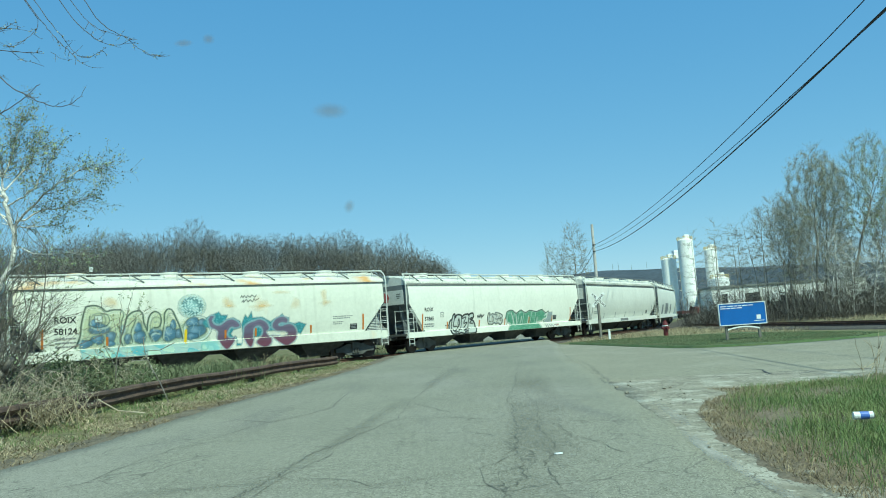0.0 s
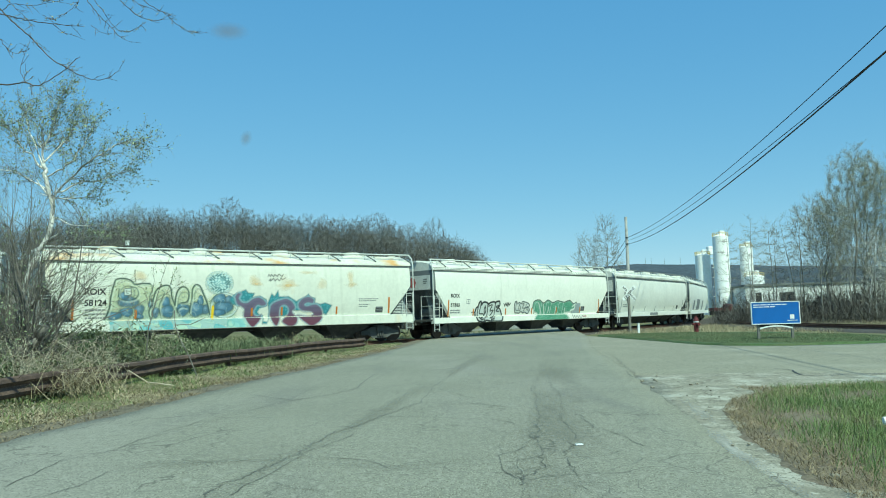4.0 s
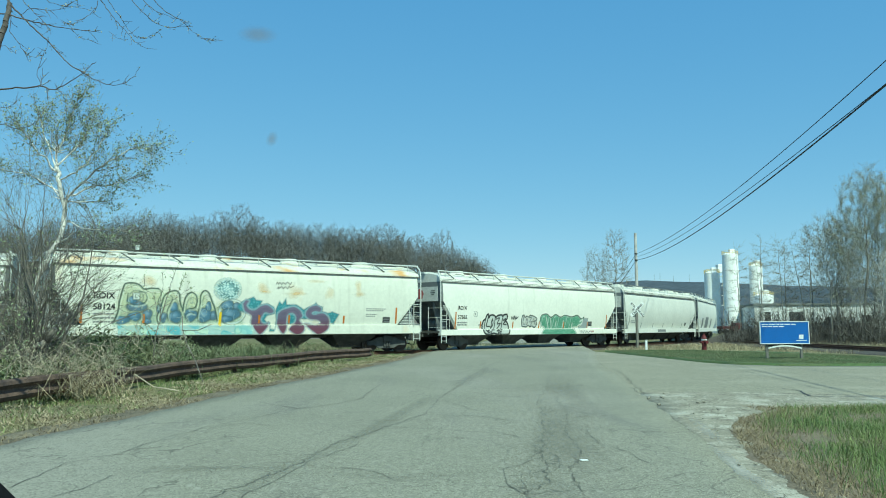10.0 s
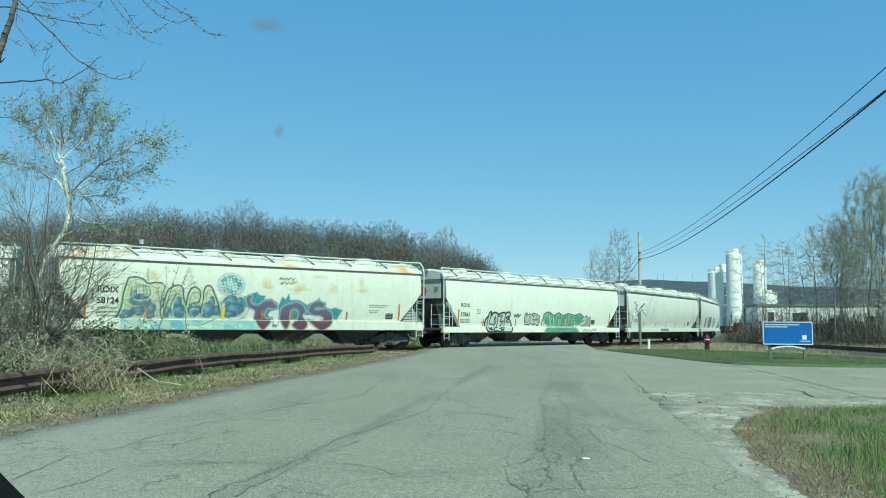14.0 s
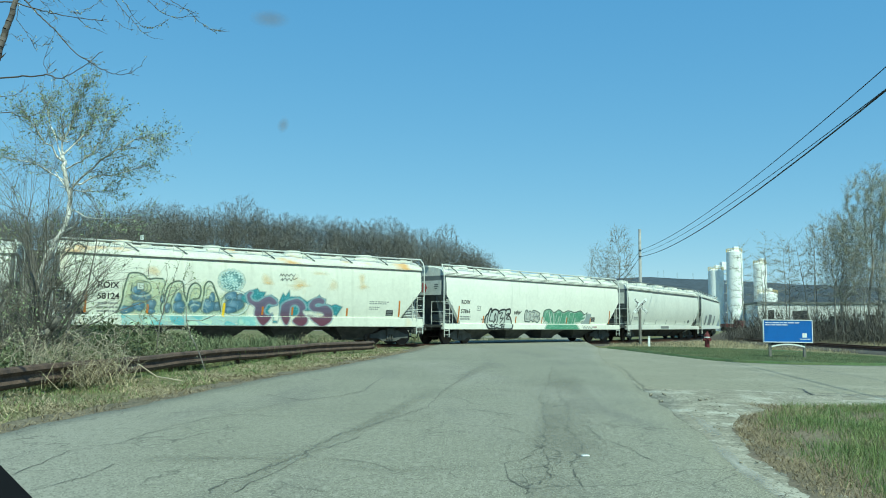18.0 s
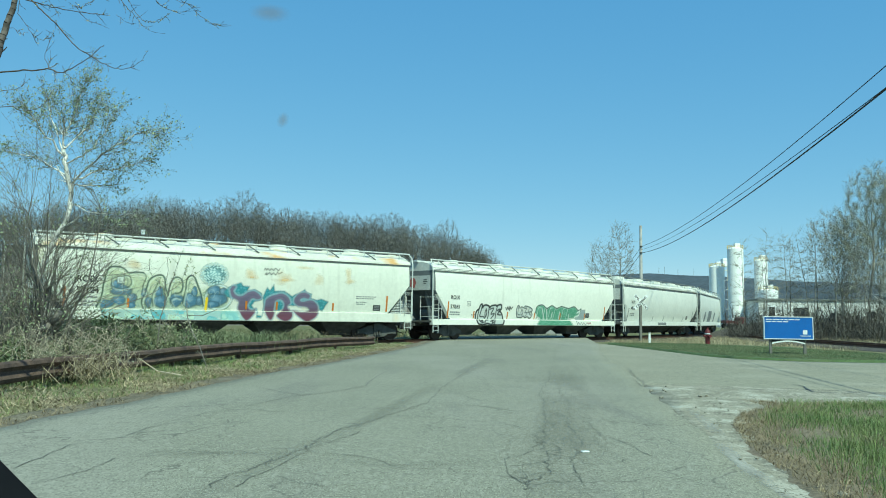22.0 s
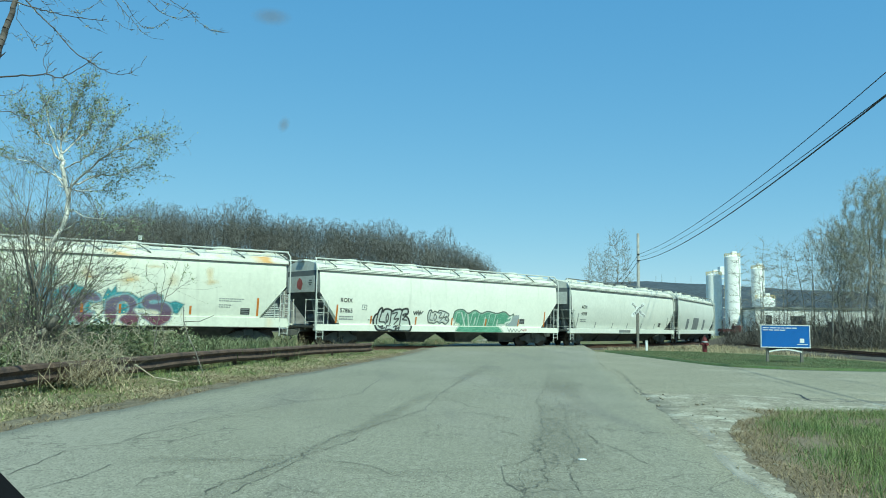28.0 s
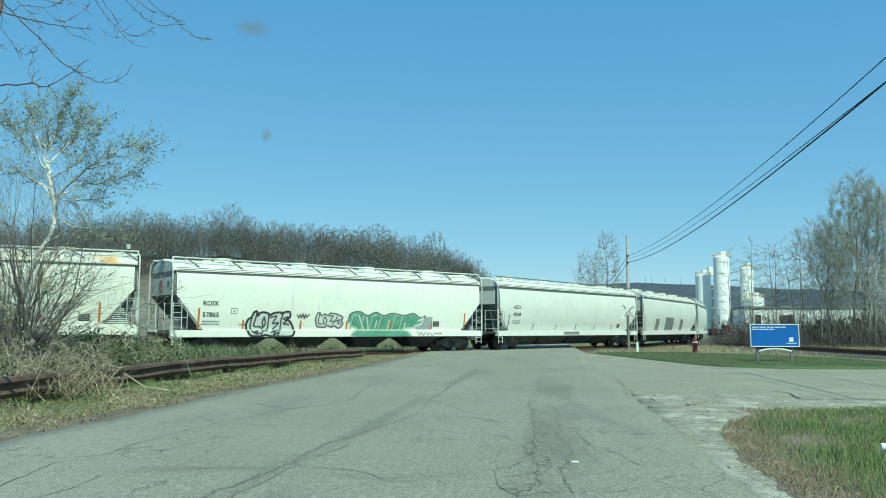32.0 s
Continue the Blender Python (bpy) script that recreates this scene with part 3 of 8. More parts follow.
while len(places) < 820:
    x = rnd.uniform(-92, 11.5)
    y, z = (np.interp(x, RX, [p[k] for p in RIDGE]) for k in (1, 2))
    s = rnd.uniform(-0.38, 0.12)
    h = np.interp(s, (-1, -0.75, -0.5, -0.25, 0, 0.5), (0, 0.18, 0.45, 0.78, 1, 0.8))
    d = np.array([x, y]) / np.hypot(x, y) * s * 42
    places.append((x + d[0] + rnd.uniform(-1, 1), y + d[1] + rnd.uniform(-2, 2), -1 + (z + 1) * h - 0.3))
protos = [dome_tree(100 + k, 8.6 + 0.25 * (k % 5), 2.1 + 0.35 * (k % 4), 300, 0.0095, 4, 0.42, 0.5, k % 4 == 0) for k in range(10)]
woods("ridge_woods", places, protos, M_TWIG, "dense bare brown woods covering a ridge", 5, 0.68, 0.87)
under = []
for p in places[::3]:
    y, z = (np.interp(p[0], RX, [q[k] for q in RIDGE]) for k in (1, 2))
    under.append((p[0] + rnd.uniform(-1, 1), y + rnd.uniform(-3, 1), z - 0.6))
protos = [colonize(560 + k, ((0, 0, 1.6, 1.5, 1.5, 1.9),), ((0, 0, -0.4), (0.05, 0, 0.7)), 130, 0.4, 2.0, 0.4, 0.08, 0.01, 2.2, 4, 0.5, 0.1, 0.1, 0.6) for k in range(4)]
woods("undergrowth", under, protos, M_TWIG, "bare undergrowth along the crest of a ridge", 6, 0.8, 1.5)
# crowns that stand out of the woods along the crest: x, height, radius
TALL_CROWNS = ((-64, 8.3, 2.6), (-59, 8.5, 2.8), (-54.5, 8.5, 2.6), (-51, 9.1, 3.0), (-47.3, 8.7, 2.7), (-43.5, 8.3, 2.5), (-39.6, 9.1, 2.7), (-36.6, 10.3, 3.2), (-33.4, 8.7, 2.6), (-29.5, 8.5, 2.6), (-26.3, 8.5, 2.6), (-23, 8.7, 2.6), (-19.8, 8.7, 2.5), (-16.8, 8.5, 2.6), (-13.6, 8.7, 2.6), (-10.4, 9.1, 3.0), (-7.2, 8.5, 2.3), (-4.4, 8.7, 2.3), (-1.6, 8.9, 1.9), (0.6, 10.3, 2.5), (3.1, 8.3, 1.5), (4.8, 8.3, 1.2), (6.3, 8.5, 1.2), (7.8, 8.3, 1.3), (9.2, 8.1, 1.2), (10.6, 7.3, 1.2))
for k, (x, h, r) in enumerate(TALL_CROWNS):
    y, z = (np.interp(x, RX, [p[j] for p in RIDGE]) for j in (1, 2))
    s = dome_tree(640 + k, h, r, 760 if r > 2 else 220, 0.0105, 7, 0.36, 0.42, r < 2)
    tree_thing("bare_tree", (x, y, z - 0.5), s, M_TWIG, "tall bare tree with a rounded crown above the woods" if r > 2 else "slim bare tree at the end of the woods", thick=0.05)

# seconds, metres of the third car's near end along the track
TRAIN = ((0, -1.80), (0.5, -1.88), (1.0, -1.95), (1.5, -1.99), (2.0, -2.0), (10.0, -2.0), (20.0, -2.0), (20.5, -2.08), (21.0, -2.27), (21.5, -2.53), (22.0, -2.85),
         (22.5, -3.19), (23.0, -3.59), (23.5, -4.04), (24.0, -4.53), (24.5, -5.06), (25.0, -5.64), (25.5, -6.26), (26.5, -7.62), (27.5, -9.12), (28.0, -9.87), (28.5, -10.63),
         (29.0, -11.41), (29.5, -12.19), (30.0, -12.97), (30.5, -13.76), (31.0, -14.60), (31.5, -15.47), (32.0, -16.37))

# ---- train ----
M_CARPAINT = mat("chalky_white_car_paint", (0.78, 0.78, 0.695), 0.55, vary=0.06, size=0.6, grain=0.04, grain_size=6, spec=0.3)
over(M_CARPAINT, (0.55, 0.55, 0.48), 0.6, 0.85, 1.2, (2.2, 1, 0.25))
M_CARPAINT2 = mat("streaked_cream_car_paint", (0.7, 0.71, 0.62), 0.6, vary=0.08, size=0.6, grain=0.05, grain_size=6, spec=0.3)
over(M_CARPAINT2, (0.7, 0.52, 0.28), 0.6, 0.82, 0.5, (1.6, 1, 0.8), 8)
over(M_CARPAINT2, (0.5, 0.5, 0.43), 0.55, 0.85, 1.2, (2.0, 1, 0.2), 6)
M_CARGREY = mat("pale_grey_car_paint", (0.76, 0.765, 0.7), 0.55, vary=0.08, size=0.6, grain=0.05, grain_size=6, spec=0.3)
over(M_CARGREY, (0.6, 0.61, 0.56), 0.62, 0.9, 0.9, (2.2, 1, 0.3))
M_ROOF = mat("weathered_roof_paint", (0.62, 0.62, 0.54), 0.7, vary=0.15, size=1.2, grain=0.08, grain_size=10)
over(M_ROOF, (0.55, 0.33, 0.13), 0.56, 0.72, 0.9, (0.7, 1, 2), 8)
# end faces of pale cars: the shade between cars is put into these colours
M_ENDDARK = mat("shaded_end_sheet", (0.14, 0.155, 0.16), 0.8, vary=0.4, size=1.5)
M_ENDPALE = mat("shaded_grey_end_paint", (0.17, 0.185, 0.185), 0.7, vary=0.25, size=1.2)
M_ROOF2 = mat("dusty_grey_roof_paint", (0.68, 0.68, 0.6), 0.7, vary=0.2, size=1.2, grain=0.08, grain_size=10)
# dark tone takes in the shadow line under the eave lip
M_EAVE = mat("shade_dark_eave", (0.1, 0.105, 0.1), 0.8, vary=0.3)
# one even dark tone, raised to match hazy shadows beneath the cars
M_UNDER = mat("dark_underframe", (0.105, 0.107, 0.1), 0.85, vary=0.4, size=3)
M_ENDGREY = mat("dull_grey_paint", (0.2, 0.215, 0.205), 0.8, vary=0.4, size=1.5)
M_STEP = mat("white_ladder_paint", (0.6, 0.62, 0.58), 0.6, vary=0.15, size=4)
M_WHEEL = mat("worn_wheel_steel", (0.07, 0.055, 0.045), 0.6, 0.4, vary=0.3)
M_ORANGE = mat("orange_reflective_tape", (0.52, 0.18, 0.03), 0.5, vary=0.2, size=6)
M_BLACK = mat("black_paint", (0.015, 0.017, 0.018), 0.6, vary=0.2)

HALF_W = ((1.18, 1.44), (1.34, 1.473), (1.5, 1.5), (1.7, 1.528), (1.9, 1.55), (2.15, 1.57), (2.4, 1.585), (2.65, 1.595), (2.9, 1.6), (3.15, 1.597), (3.4, 1.585), (3.55, 1.572), (3.7, 1.555), (3.9, 1.51))


BULGE = [0.0]  # how far the rounder cars draw in towards their sills


def width_at(z):
    return float(np.interp(z, [p[0] for p in HALF_W], [p[1] for p in HALF_W])) - BULGE[0] * max(0.0, (2.8 - z) / 1.6) ** 1.7


def end_at(z, curve=0.0):
    """Half length of the car's shell at a height: full above, cut back towards the sill."""
    t = min(max((2.78 - z) / 1.6, 0), 1)
    return 9.2 - 1.35 * (t ** (1 + curve))


def shell(curve):
    zs = [1.14, *np.linspace(1.24, 2.78, 15), *np.linspace(2.88, 3.9, 9)]
    rings = []
    for z in zs:
        e, w = end_at(z, curve), width_at(z)
        xs = np.linspace(-e, e, 30)
        c = 0.12
        ring = [(x, -w, z) for x in xs[1:-1]]
        ring = [(-e, -w + c, z), (-e + c, -w, z)] + ring + [(e - c, -w, z), (e, -w + c, z)]
        ring += [(x, -y, zz) for x, y, zz in reversed(ring)]
        rings.append(ring)
    return loft(rings)


def car_roof():
    prof = [(-1.51, 3.9), (-1.49, 3.98), (-1.36, 4.17), (-1.1, 4.3), (-0.6, 4.4), (0.6, 4.4), (1.1, 4.3), (1.36, 4.17), (1.49, 3.98), (1.51, 3.9)]
    return prism(prof, -9.2, 9.2)


def hopper_bay(x, w=1.0, a=1.24, b=0.42):
    """One discharge hopper, narrowing down to its gate."""
    rings = [[(x - a, -w, 0.95), (x + a, -w, 0.95), (x + a, w, 0.95), (x - a, w, 0.95)],
             [(x - a, -w, 0.84), (x + a, -w, 0.84), (x + a, w, 0.84), (x - a, w, 0.84)],
             [(x - b - 0.25, -w * 0.5, 0.36), (x + b + 0.25, -w * 0.5, 0.36), (x + b + 0.25, w * 0.5, 0.36), (x - b - 0.25, w * 0.5, 0.36)],
             [(x - b - 0.25, -w * 0.45, 0.26), (x + b + 0.25, -w * 0.45, 0.26), (x + b + 0.25, w * 0.45, 0.26), (x - b - 0.25, w * 0.45, 0.26)]]
    return loft(rings)


def ladder(x0, x1, y, z0, z1, n, r=0.016, w=0.025):
    bm = bmesh.new()
    for x in (x0, x1):
        add_box(bm, x - w, x + w, y - w, y + w, z0, z1)
    for k in range(n):
        z = z0 + (z1 - z0) * (k + 0.5) / n
        add_rod(bm, (x0, y, z), (x1, y, z), r, seg=5)
    return bm


def wheelset():
    bm = bmesh.new()
    add_rod(bm, (0, -1.0, 0), (0, 1.0, 0), 0.075, seg=8)
    for s in (-1, 1):
        add_rod(bm, (0, s * 0.69, 0), (0, s * 0.82, 0), 0.46, seg=20)
        add_rod(bm, (0, s * 0.665, 0), (0, s * 0.69, 0), 0.485, seg=20)
        add_rod(bm, (0, s * 0.82, 0), (0, s * 0.84, 0), 0.39, 0.3, seg=16)
        add_rod(bm, (0, s * 0.95, 0), (0, s * 1.05, 0), 0.11, seg=8)
    return bm


ROLLERS = []


def truck(car, x, yaw):
    tr = put(new("truck", None), car, "dark cast steel bogie")
    tr.matrix_basis = pose(x, 0, 0, 0, 0, yaw)
    for s in (-1, 1):
        prof = [(-1.12, 0.36), (-1.12, 0.56), (-0.85, 0.62), (-0.45, 0.8), (0.45, 0.8), (0.85, 0.62), (1.12, 0.56), (1.12, 0.36), (0.7, 0.36), (0.42, 0.2), (-0.42, 0.2), (-0.7, 0.36)]
        bm = loft([[(px, s * 0.93, pz) for px, pz in prof], [(px, s * 1.07, pz) for px, pz in prof]])
        put(part("side_frame", bm, M_UNDER), tr)
        bm = bmesh.new()
        for q in (-0.14, 0, 0.14):
            add_rod(bm, (q, s * 1.1, 0.3), (q, s * 1.1, 0.58), 0.055, seg=8)
        put(part("springs", bm, M_UNDER), tr)
    put(part("bolster", box(-0.22, 0.22, -1.2, 1.2, 0.55, 0.88, bevel=0.03), M_UNDER), tr)
    for ax in (-0.89, 0.89):
        ws = put(part("wheelset", wheelset(), M_WHEEL, smooth=False), tr, "worn steel wheels on an axle")
        ws.matrix_basis = pose(ax, 0, 0.46)
        ROLLERS.append((ws, ax))
    return tr


def lettering(car, body, x, z, size, material, name="lettering", label="", space=1.1):
    """Flat painted letters on the side towards the road."""
    me = text_mesh(body, size, 0.0, "LEFT", space)
    me.materials.append(material)
    ob = put(new(name, me), car, label)
    lean = math.degrees(math.atan2(width_at(z + size) - width_at(z), size))
    ob.matrix_basis = pose(x, -width_at(z) - 0.014, z, 90 + lean, 0, 0)
    return ob


def patch(x0, x1, z0, z1, lift=0.008, nx=2, nz=3):
    """A flat painted or taped patch that follows the side's curve."""
    bm = bmesh.new()
    g = [[bm.verts.new((x, -width_at(z) - lift, z)) for z in np.linspace(z0, z1, nz)] for x in np.linspace(x0, x1, nx)]
    for i in range(nx - 1):
        for j in range(nz - 1):
            bm.faces.new((g[i][j], g[i + 1][j], g[i + 1][j + 1], g[i][j + 1]))
    return bm


def hopper_car(label, paint, curve, roof_lines=1, bays=(-5.5, -1.85, 1.85, 5.5), hatches=9, sill=(0.85, 1.18)):
    car = tagged(empty("hopper_car"), label, "railcar", "cars of the freight train")
    P = lambda name, bm, m, lab="", smooth=False: part(name, bm, m, car, lab, smooth)
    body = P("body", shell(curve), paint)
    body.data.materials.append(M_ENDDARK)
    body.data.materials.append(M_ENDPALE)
    # faces turned along the track take the shade-toned colours
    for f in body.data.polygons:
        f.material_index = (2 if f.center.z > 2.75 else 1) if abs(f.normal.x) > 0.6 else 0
    roof_paint = M_ROOF if paint is M_CARPAINT2 else M_ROOF2
    P("roof", car_roof(), roof_paint, "weathered roof with rust stains" if roof_paint is M_ROOF else "dusty grey roof")
    for s in (-1, 1):
        P("eave", box(-9.2, 9.2, min(s * 1.5, s * 1.585), max(s * 1.5, s * 1.585), 3.86, 3.905), M_EAVE)
        for k in range(1, roof_lines):
            z = 3.88 + (0.085, 0.165, -0.1)[k - 1]
            lip = float(np.interp(z, (3.78, 3.9, 3.98, 4.17), (1.54, 1.51, 1.49, 1.36))) + 0.016
            P("eave", box(-9.1, 9.1, min(s * 1.3, s * lip), max(s * 1.3, s * lip), z - 0.011, z + 0.011), M_EAVE)
        P("side_sill", box(-9.3, 9.3, min(s * 1.36, s * 1.56), max(s * 1.36, s * 1.56), *sill, bevel=0.015), paint)
        # roof rail and its posts
        bm = bmesh.new()
        add_rod(bm, (-9.25, s * 1.3, 4.52), (9.25, s * 1.3, 4.52), 0.036, seg=6)
        P("roof_rail", bm, M_ENDGREY if paint is M_CARGREY else M_STEP)
        for k in range(9):
            x = -8.6 + k * 2.15
            bm = rod((x, s * 1.3, 4.18), (x, s * 1.3, 4.52), 0.03)
            P("rail_post", bm, M_STEP)
            if paint is not M_CARGREY:
                # braces coloured darker than their posts for the shade on them
                P("rail_brace", rod((x, s * 1.3, 4.5), (x + 0.6, s * 1.43, 4.12), 0.03), M_ENDGREY)
        for e in (-1, 1):
            x = e * 9.28
            bm = bmesh.new()
            add_path(bm, [(x, s * 1.58, 0.9), (x, s * 1.58, 3.95), (x, s * 1.47, 4.3), (x - e * 0.1, s * 1.3, 4.52)], 0.035)
            P("corner_post", bm, M_STEP)
            a, b = sorted((e * 9.22, e * 8.82))
            P("ladder", ladder(a, b, s * 1.6, 1.16, 2.45, 4, 0.012, 0.015), M_STEP)
            P("stirrup_step", ladder(a, b, s * 1.57, 0.42, 0.9, 2, 0.014, 0.016), M_STEP)
            bm = bmesh.new()
            for z in (1.75, 2.4):
                add_rod(bm, (e * 9.22, s * 1.58, z), (e * 8.55, s * 1.58, z), 0.014, seg=5)
            add_rod(bm, (e * 8.55, s * 1.58, 1.18), (e * 8.55, s * 1.58, 2.4), 0.016, seg=5)
            P("handrail", bm, M_STEP)
            a, b = sorted((s * 1.55, s * 0.6))
            bm = bmesh.new()
            for k in range(3):
                z = 1.3 + k * 0.55
                add_rod(bm, (x + e * 0.03, a, z), (x + e * 0.03, b, z), 0.014, seg=5)
            for y in (a, b):
                add_box(bm, x - 0.012, x + 0.03, y - 0.014, y + 0.014, 0.9, 2.45)
            P("end_ladder", bm, M_STEP)
    P("running_board", box(-9.3, 9.3, -0.3, 0.3, 4.4, 4.5), M_STEP, "expanded metal roof walk")
    for k in range(hatches):
        x = -7.9 + k * 15.8 / (hatches - 1)
        bm = box(x - 0.62, x + 0.62, -0.9, -0.4, 4.3, 4.45, bevel=0.05)
        add_box(bm, x + 0.3, x + 0.75, -0.8, -0.7, 4.44, 4.5, bevel=0.01)
        P("roof_hatch", bm, roof_paint)
    for x in (-6.3, -2.1, 2.1, 6.3):
        P("hatch_lid", rod((x, -0.05, 4.48), (x, -0.05, 4.68), 0.46, 0.4, seg=14), roof_paint)
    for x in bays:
        P("hopper_bay", hopper_bay(x, 1.0, 1.78, 1.3) if paint is M_CARGREY else hopper_bay(x), M_UNDER, "dark discharge hopper")
    P("centre_sill", box(-9.4, 9.4, -0.2, 0.2, 0.78, 0.95), M_UNDER)
    for e in (-1, 1):
        a, b = sorted((e * 9.35, e * 7.9))
        P("end_platform", box(a, b, -1.5, 1.5, 1.0, 1.1), M_UNDER)
        a, b = sorted((e * 9.22, e * 9.24))
        P("end_placard", box(a, b, -1.3, 1.3, 2.8, 3.62, bevel=0.004), M_STEP, "pale painted end panel with small marks")
        bm = box(min(e * 9.35, e * 9.62), max(e * 9.35, e * 9.62), -0.09, 0.09, 0.62, 0.86, bevel=0.02)
        add_box(bm, min(e * 9.58, e * 9.84), max(e * 9.58, e * 9.84), -0.15, 0.15, 0.58, 0.9, bevel=0.03)
        P("coupler", bm, M_UNDER)
        bm = bmesh.new()
        add_path(bm, [(e * 9.4, 0.3, 0.75), (e * 9.5, 0.3, 0.45), (e * 9.75, 0.12, 0.35)], 0.025)
        P("brake_hose", bm, M_BLACK)
        truck(car, e * BOLSTER, -e * math.degrees(math.asin(BOLSTER / RADIUS)))
        # added plate closes the gap under the overhang; its colour holds the shade
        prof = [(e * (end_at(z) - 0.05), z) for z in (1.1, 1.5, 1.9, 2.3, 2.78)] + [(e * 9.15, 2.78), (e * 9.15, 2.45), (e * 8.95, 1.7), (e * 8.9, 1.1)]
        P("end_web", loft([[(px, y, pz) for px, pz in (prof if e > 0 else prof[::-1])] for y in (-0.9, -0.82)]), M_ENDDARK, "dark web plate filling the shaded gap under the overhang")
    bm = rod((-8.5, -0.7, 1.5), (-8.5, 0.1, 1.5), 0.22, seg=12)
    P("air_reservoir", bm, M_ENDGREY)
    return car


CARS = []
LABELS = ("pale grey covered hopper railcar with rounded sides", "cream covered hopper railcar with rust stains and large colourful graffiti", "white covered hopper railcar with black and green graffiti", "pale grey covered hopper railcar with sooty streaks", "pale grey covered hopper railcar with dark painted patches", "pale grey covered hopper railcar at the far end")
PAINTS = (M_CARGREY, M_CARPAINT2, M_CARPAINT, M_CARGREY, M_CARGREY, M_CARGREY)
for k in range(6):
    BULGE[0] = 0.15 if PAINTS[k] is M_CARGREY else 0.0
    CARS.append(hopper_car(LABELS[k], PAINTS[k], (0, 0, 0, 0.8, 0.8, 0.8)[k], (1, 1, 3, 4, 3, 3)[k], sill=(0.81, 1.27) if k == 1 else (0.85, 1.18)))
UP = 0.17  # the cream car is built taller than the others
# red emblem-like daub and small stencils on the end wall of the white car
M_REDSPRAY = mat("faded_red_spray", (0.45, 0.13, 0.12), 0.7, vary=0.3, size=6)
bm = bmesh.new()
ring = [bm.verts.new((-9.246, 0.1 + 0.27 * math.cos(k * 0.449) * (1 + 0.12 * math.sin(3 * k)), 3.22 + 0.3 * math.sin(k * 0.449) * (1 + 0.1 * math.cos(2 * k)))) for k in range(14)]
bm.faces.new(ring)
part("end_graffiti", bm, M_REDSPRAY, CARS[2], "faded red round daub of paint")
for k, (y, z, w) in enumerate(((-0.78, 3.36, 0.3), (-0.74, 3.25, 0.36), (-0.8, 3.14, 0.2))):
    part("end_stencil", box(-9.247, -9.242, y - w, y, z, z + 0.06), M_ENDGREY, CARS[2])
# thin pale bars added for the striped pattern on the cream car's slope sheet
for k in range(9):
    z = 1.24 + 0.085 * k
    part("end_pale_bar", box(end_at(z) + 0.04, 8.95 - 0.03 * k, -1.46, -1.4, z, z + 0.04), M_STEP, CARS[1])

# ---- plants by the road ----
def guided(rnd, points, r0, r1, segs, twigs=6, length=0.7, depth=1, up=0.05, wob=0.03, pieces=4, start=0.25):
    """A limb through a few places, with twigs growing from it."""
    p = np.array(points, float)
    t = np.linspace(0, len(p) - 1, (len(p) - 1) * pieces + 1)
    q = np.stack([np.interp(t, range(len(p)), p[:, k]) for k in range(3)], 1)
    q[1:-1] = (q[:-2] + 2 * q[1:-1] + q[2:]) / 4 + rnd.normal(0, wob, (len(q) - 2, 3))
    r = np.linspace(r0, r1, len(q))
    for a, b, ra, rb in zip(q, q[1:], r, r[1:]):
        segs.append((*a, *b, ra, rb))
    tips = []
    for _ in range(twigs):
        k = rnd.randint(int(len(q) * start), len(q) - 1)
        d = q[k + 1] - q[k]
        d = d / np.linalg.norm(d) + rnd.normal(0, 0.55, 3)
        grow(rnd, q[k], d, length * rnd.uniform(0.5, 1.2), max(r[k] * 0.45, 0.004), depth, segs, tips, 0.2, (1, 3), 0.6, up, 3, (25, 60))
    return q[-1]


# birch behind the guard rail
BIRCH = (-8.6, 16.0, -0.1)
rnd = np.random.RandomState(21)
segs = []
guided(rnd, ((0.22, 0.00, 0.91), (0.35, 0.00, 1.70), (0.54, 0.00, 2.50), (0.69, 0.00, 2.85), (0.91, 0.00, 3.20), (0.97, 0.00, 3.72), (0.82, 0.00, 4.31), (0.74, 0.00, 4.66)), 0.064, 0.038, segs, 3, 0.7, 1, wob=0.012)
BIRCH_LOW = ((((0.96, 0, 3.92), (1.33, -0.1, 4.29), (1.88, -0.2, 4.73), (2.44, -0.3, 4.97), (2.84, -0.3, 4.95)), 0.026, 26),
    (((0.97, 0, 4.04), (1.57, 0.2, 4.29), (1.96, 0.3, 4.39), (2.43, 0.3, 4.54)), 0.02, 20),
    (((0.79, 0, 4.41), (0.69, 0.1, 4.98), (0.92, 0.1, 5.42), (1.14, 0.1, 6.3)), 0.028, 34),
    (((0.75, 0, 4.54), (0.43, -0.3, 5), (0.1, -0.4, 5.5)), 0.022, 22),
    (((0.78, 0, 4.68), (1.11, 0.3, 5.19), (1.31, 0.4, 5.84)), 0.02, 24))
BIRCH_HIGH = ((((0.82, 0, 4.13), (-0.07, 0.5, 4.58), (-0.79, 0.6, 4.72)), 0.02, 20),
    (((0.75, 0, 4.6), (0.04, 0.8, 5.51), (-0.16, 1, 6.13)), 0.018, 20),
    (((0.81, 0, 4.36), (1.42, -0.4, 4.52), (1.89, -0.5, 5.07), (2.04, -0.5, 5.36)), 0.018, 20),
    (((0.94, 0, 3.55), (1.5, -0.2, 3.31), (2.11, -0.3, 3.34), (2.57, -0.3, 3.23)), 0.012, 9),
    (((0.9, 0, 3.95), (1.37, 0.3, 3.95), (1.85, 0.4, 4.03)), 0.014, 10))
for pts, r, tw in BIRCH_LOW + BIRCH_HIGH:
    guided(rnd, pts, r, 0.005, segs, int(tw * 1.5), 0.5, 1, 0.04, 0.02)
lv = leaves(rnd, segs[30:], 7000, 0.024, 0.04)
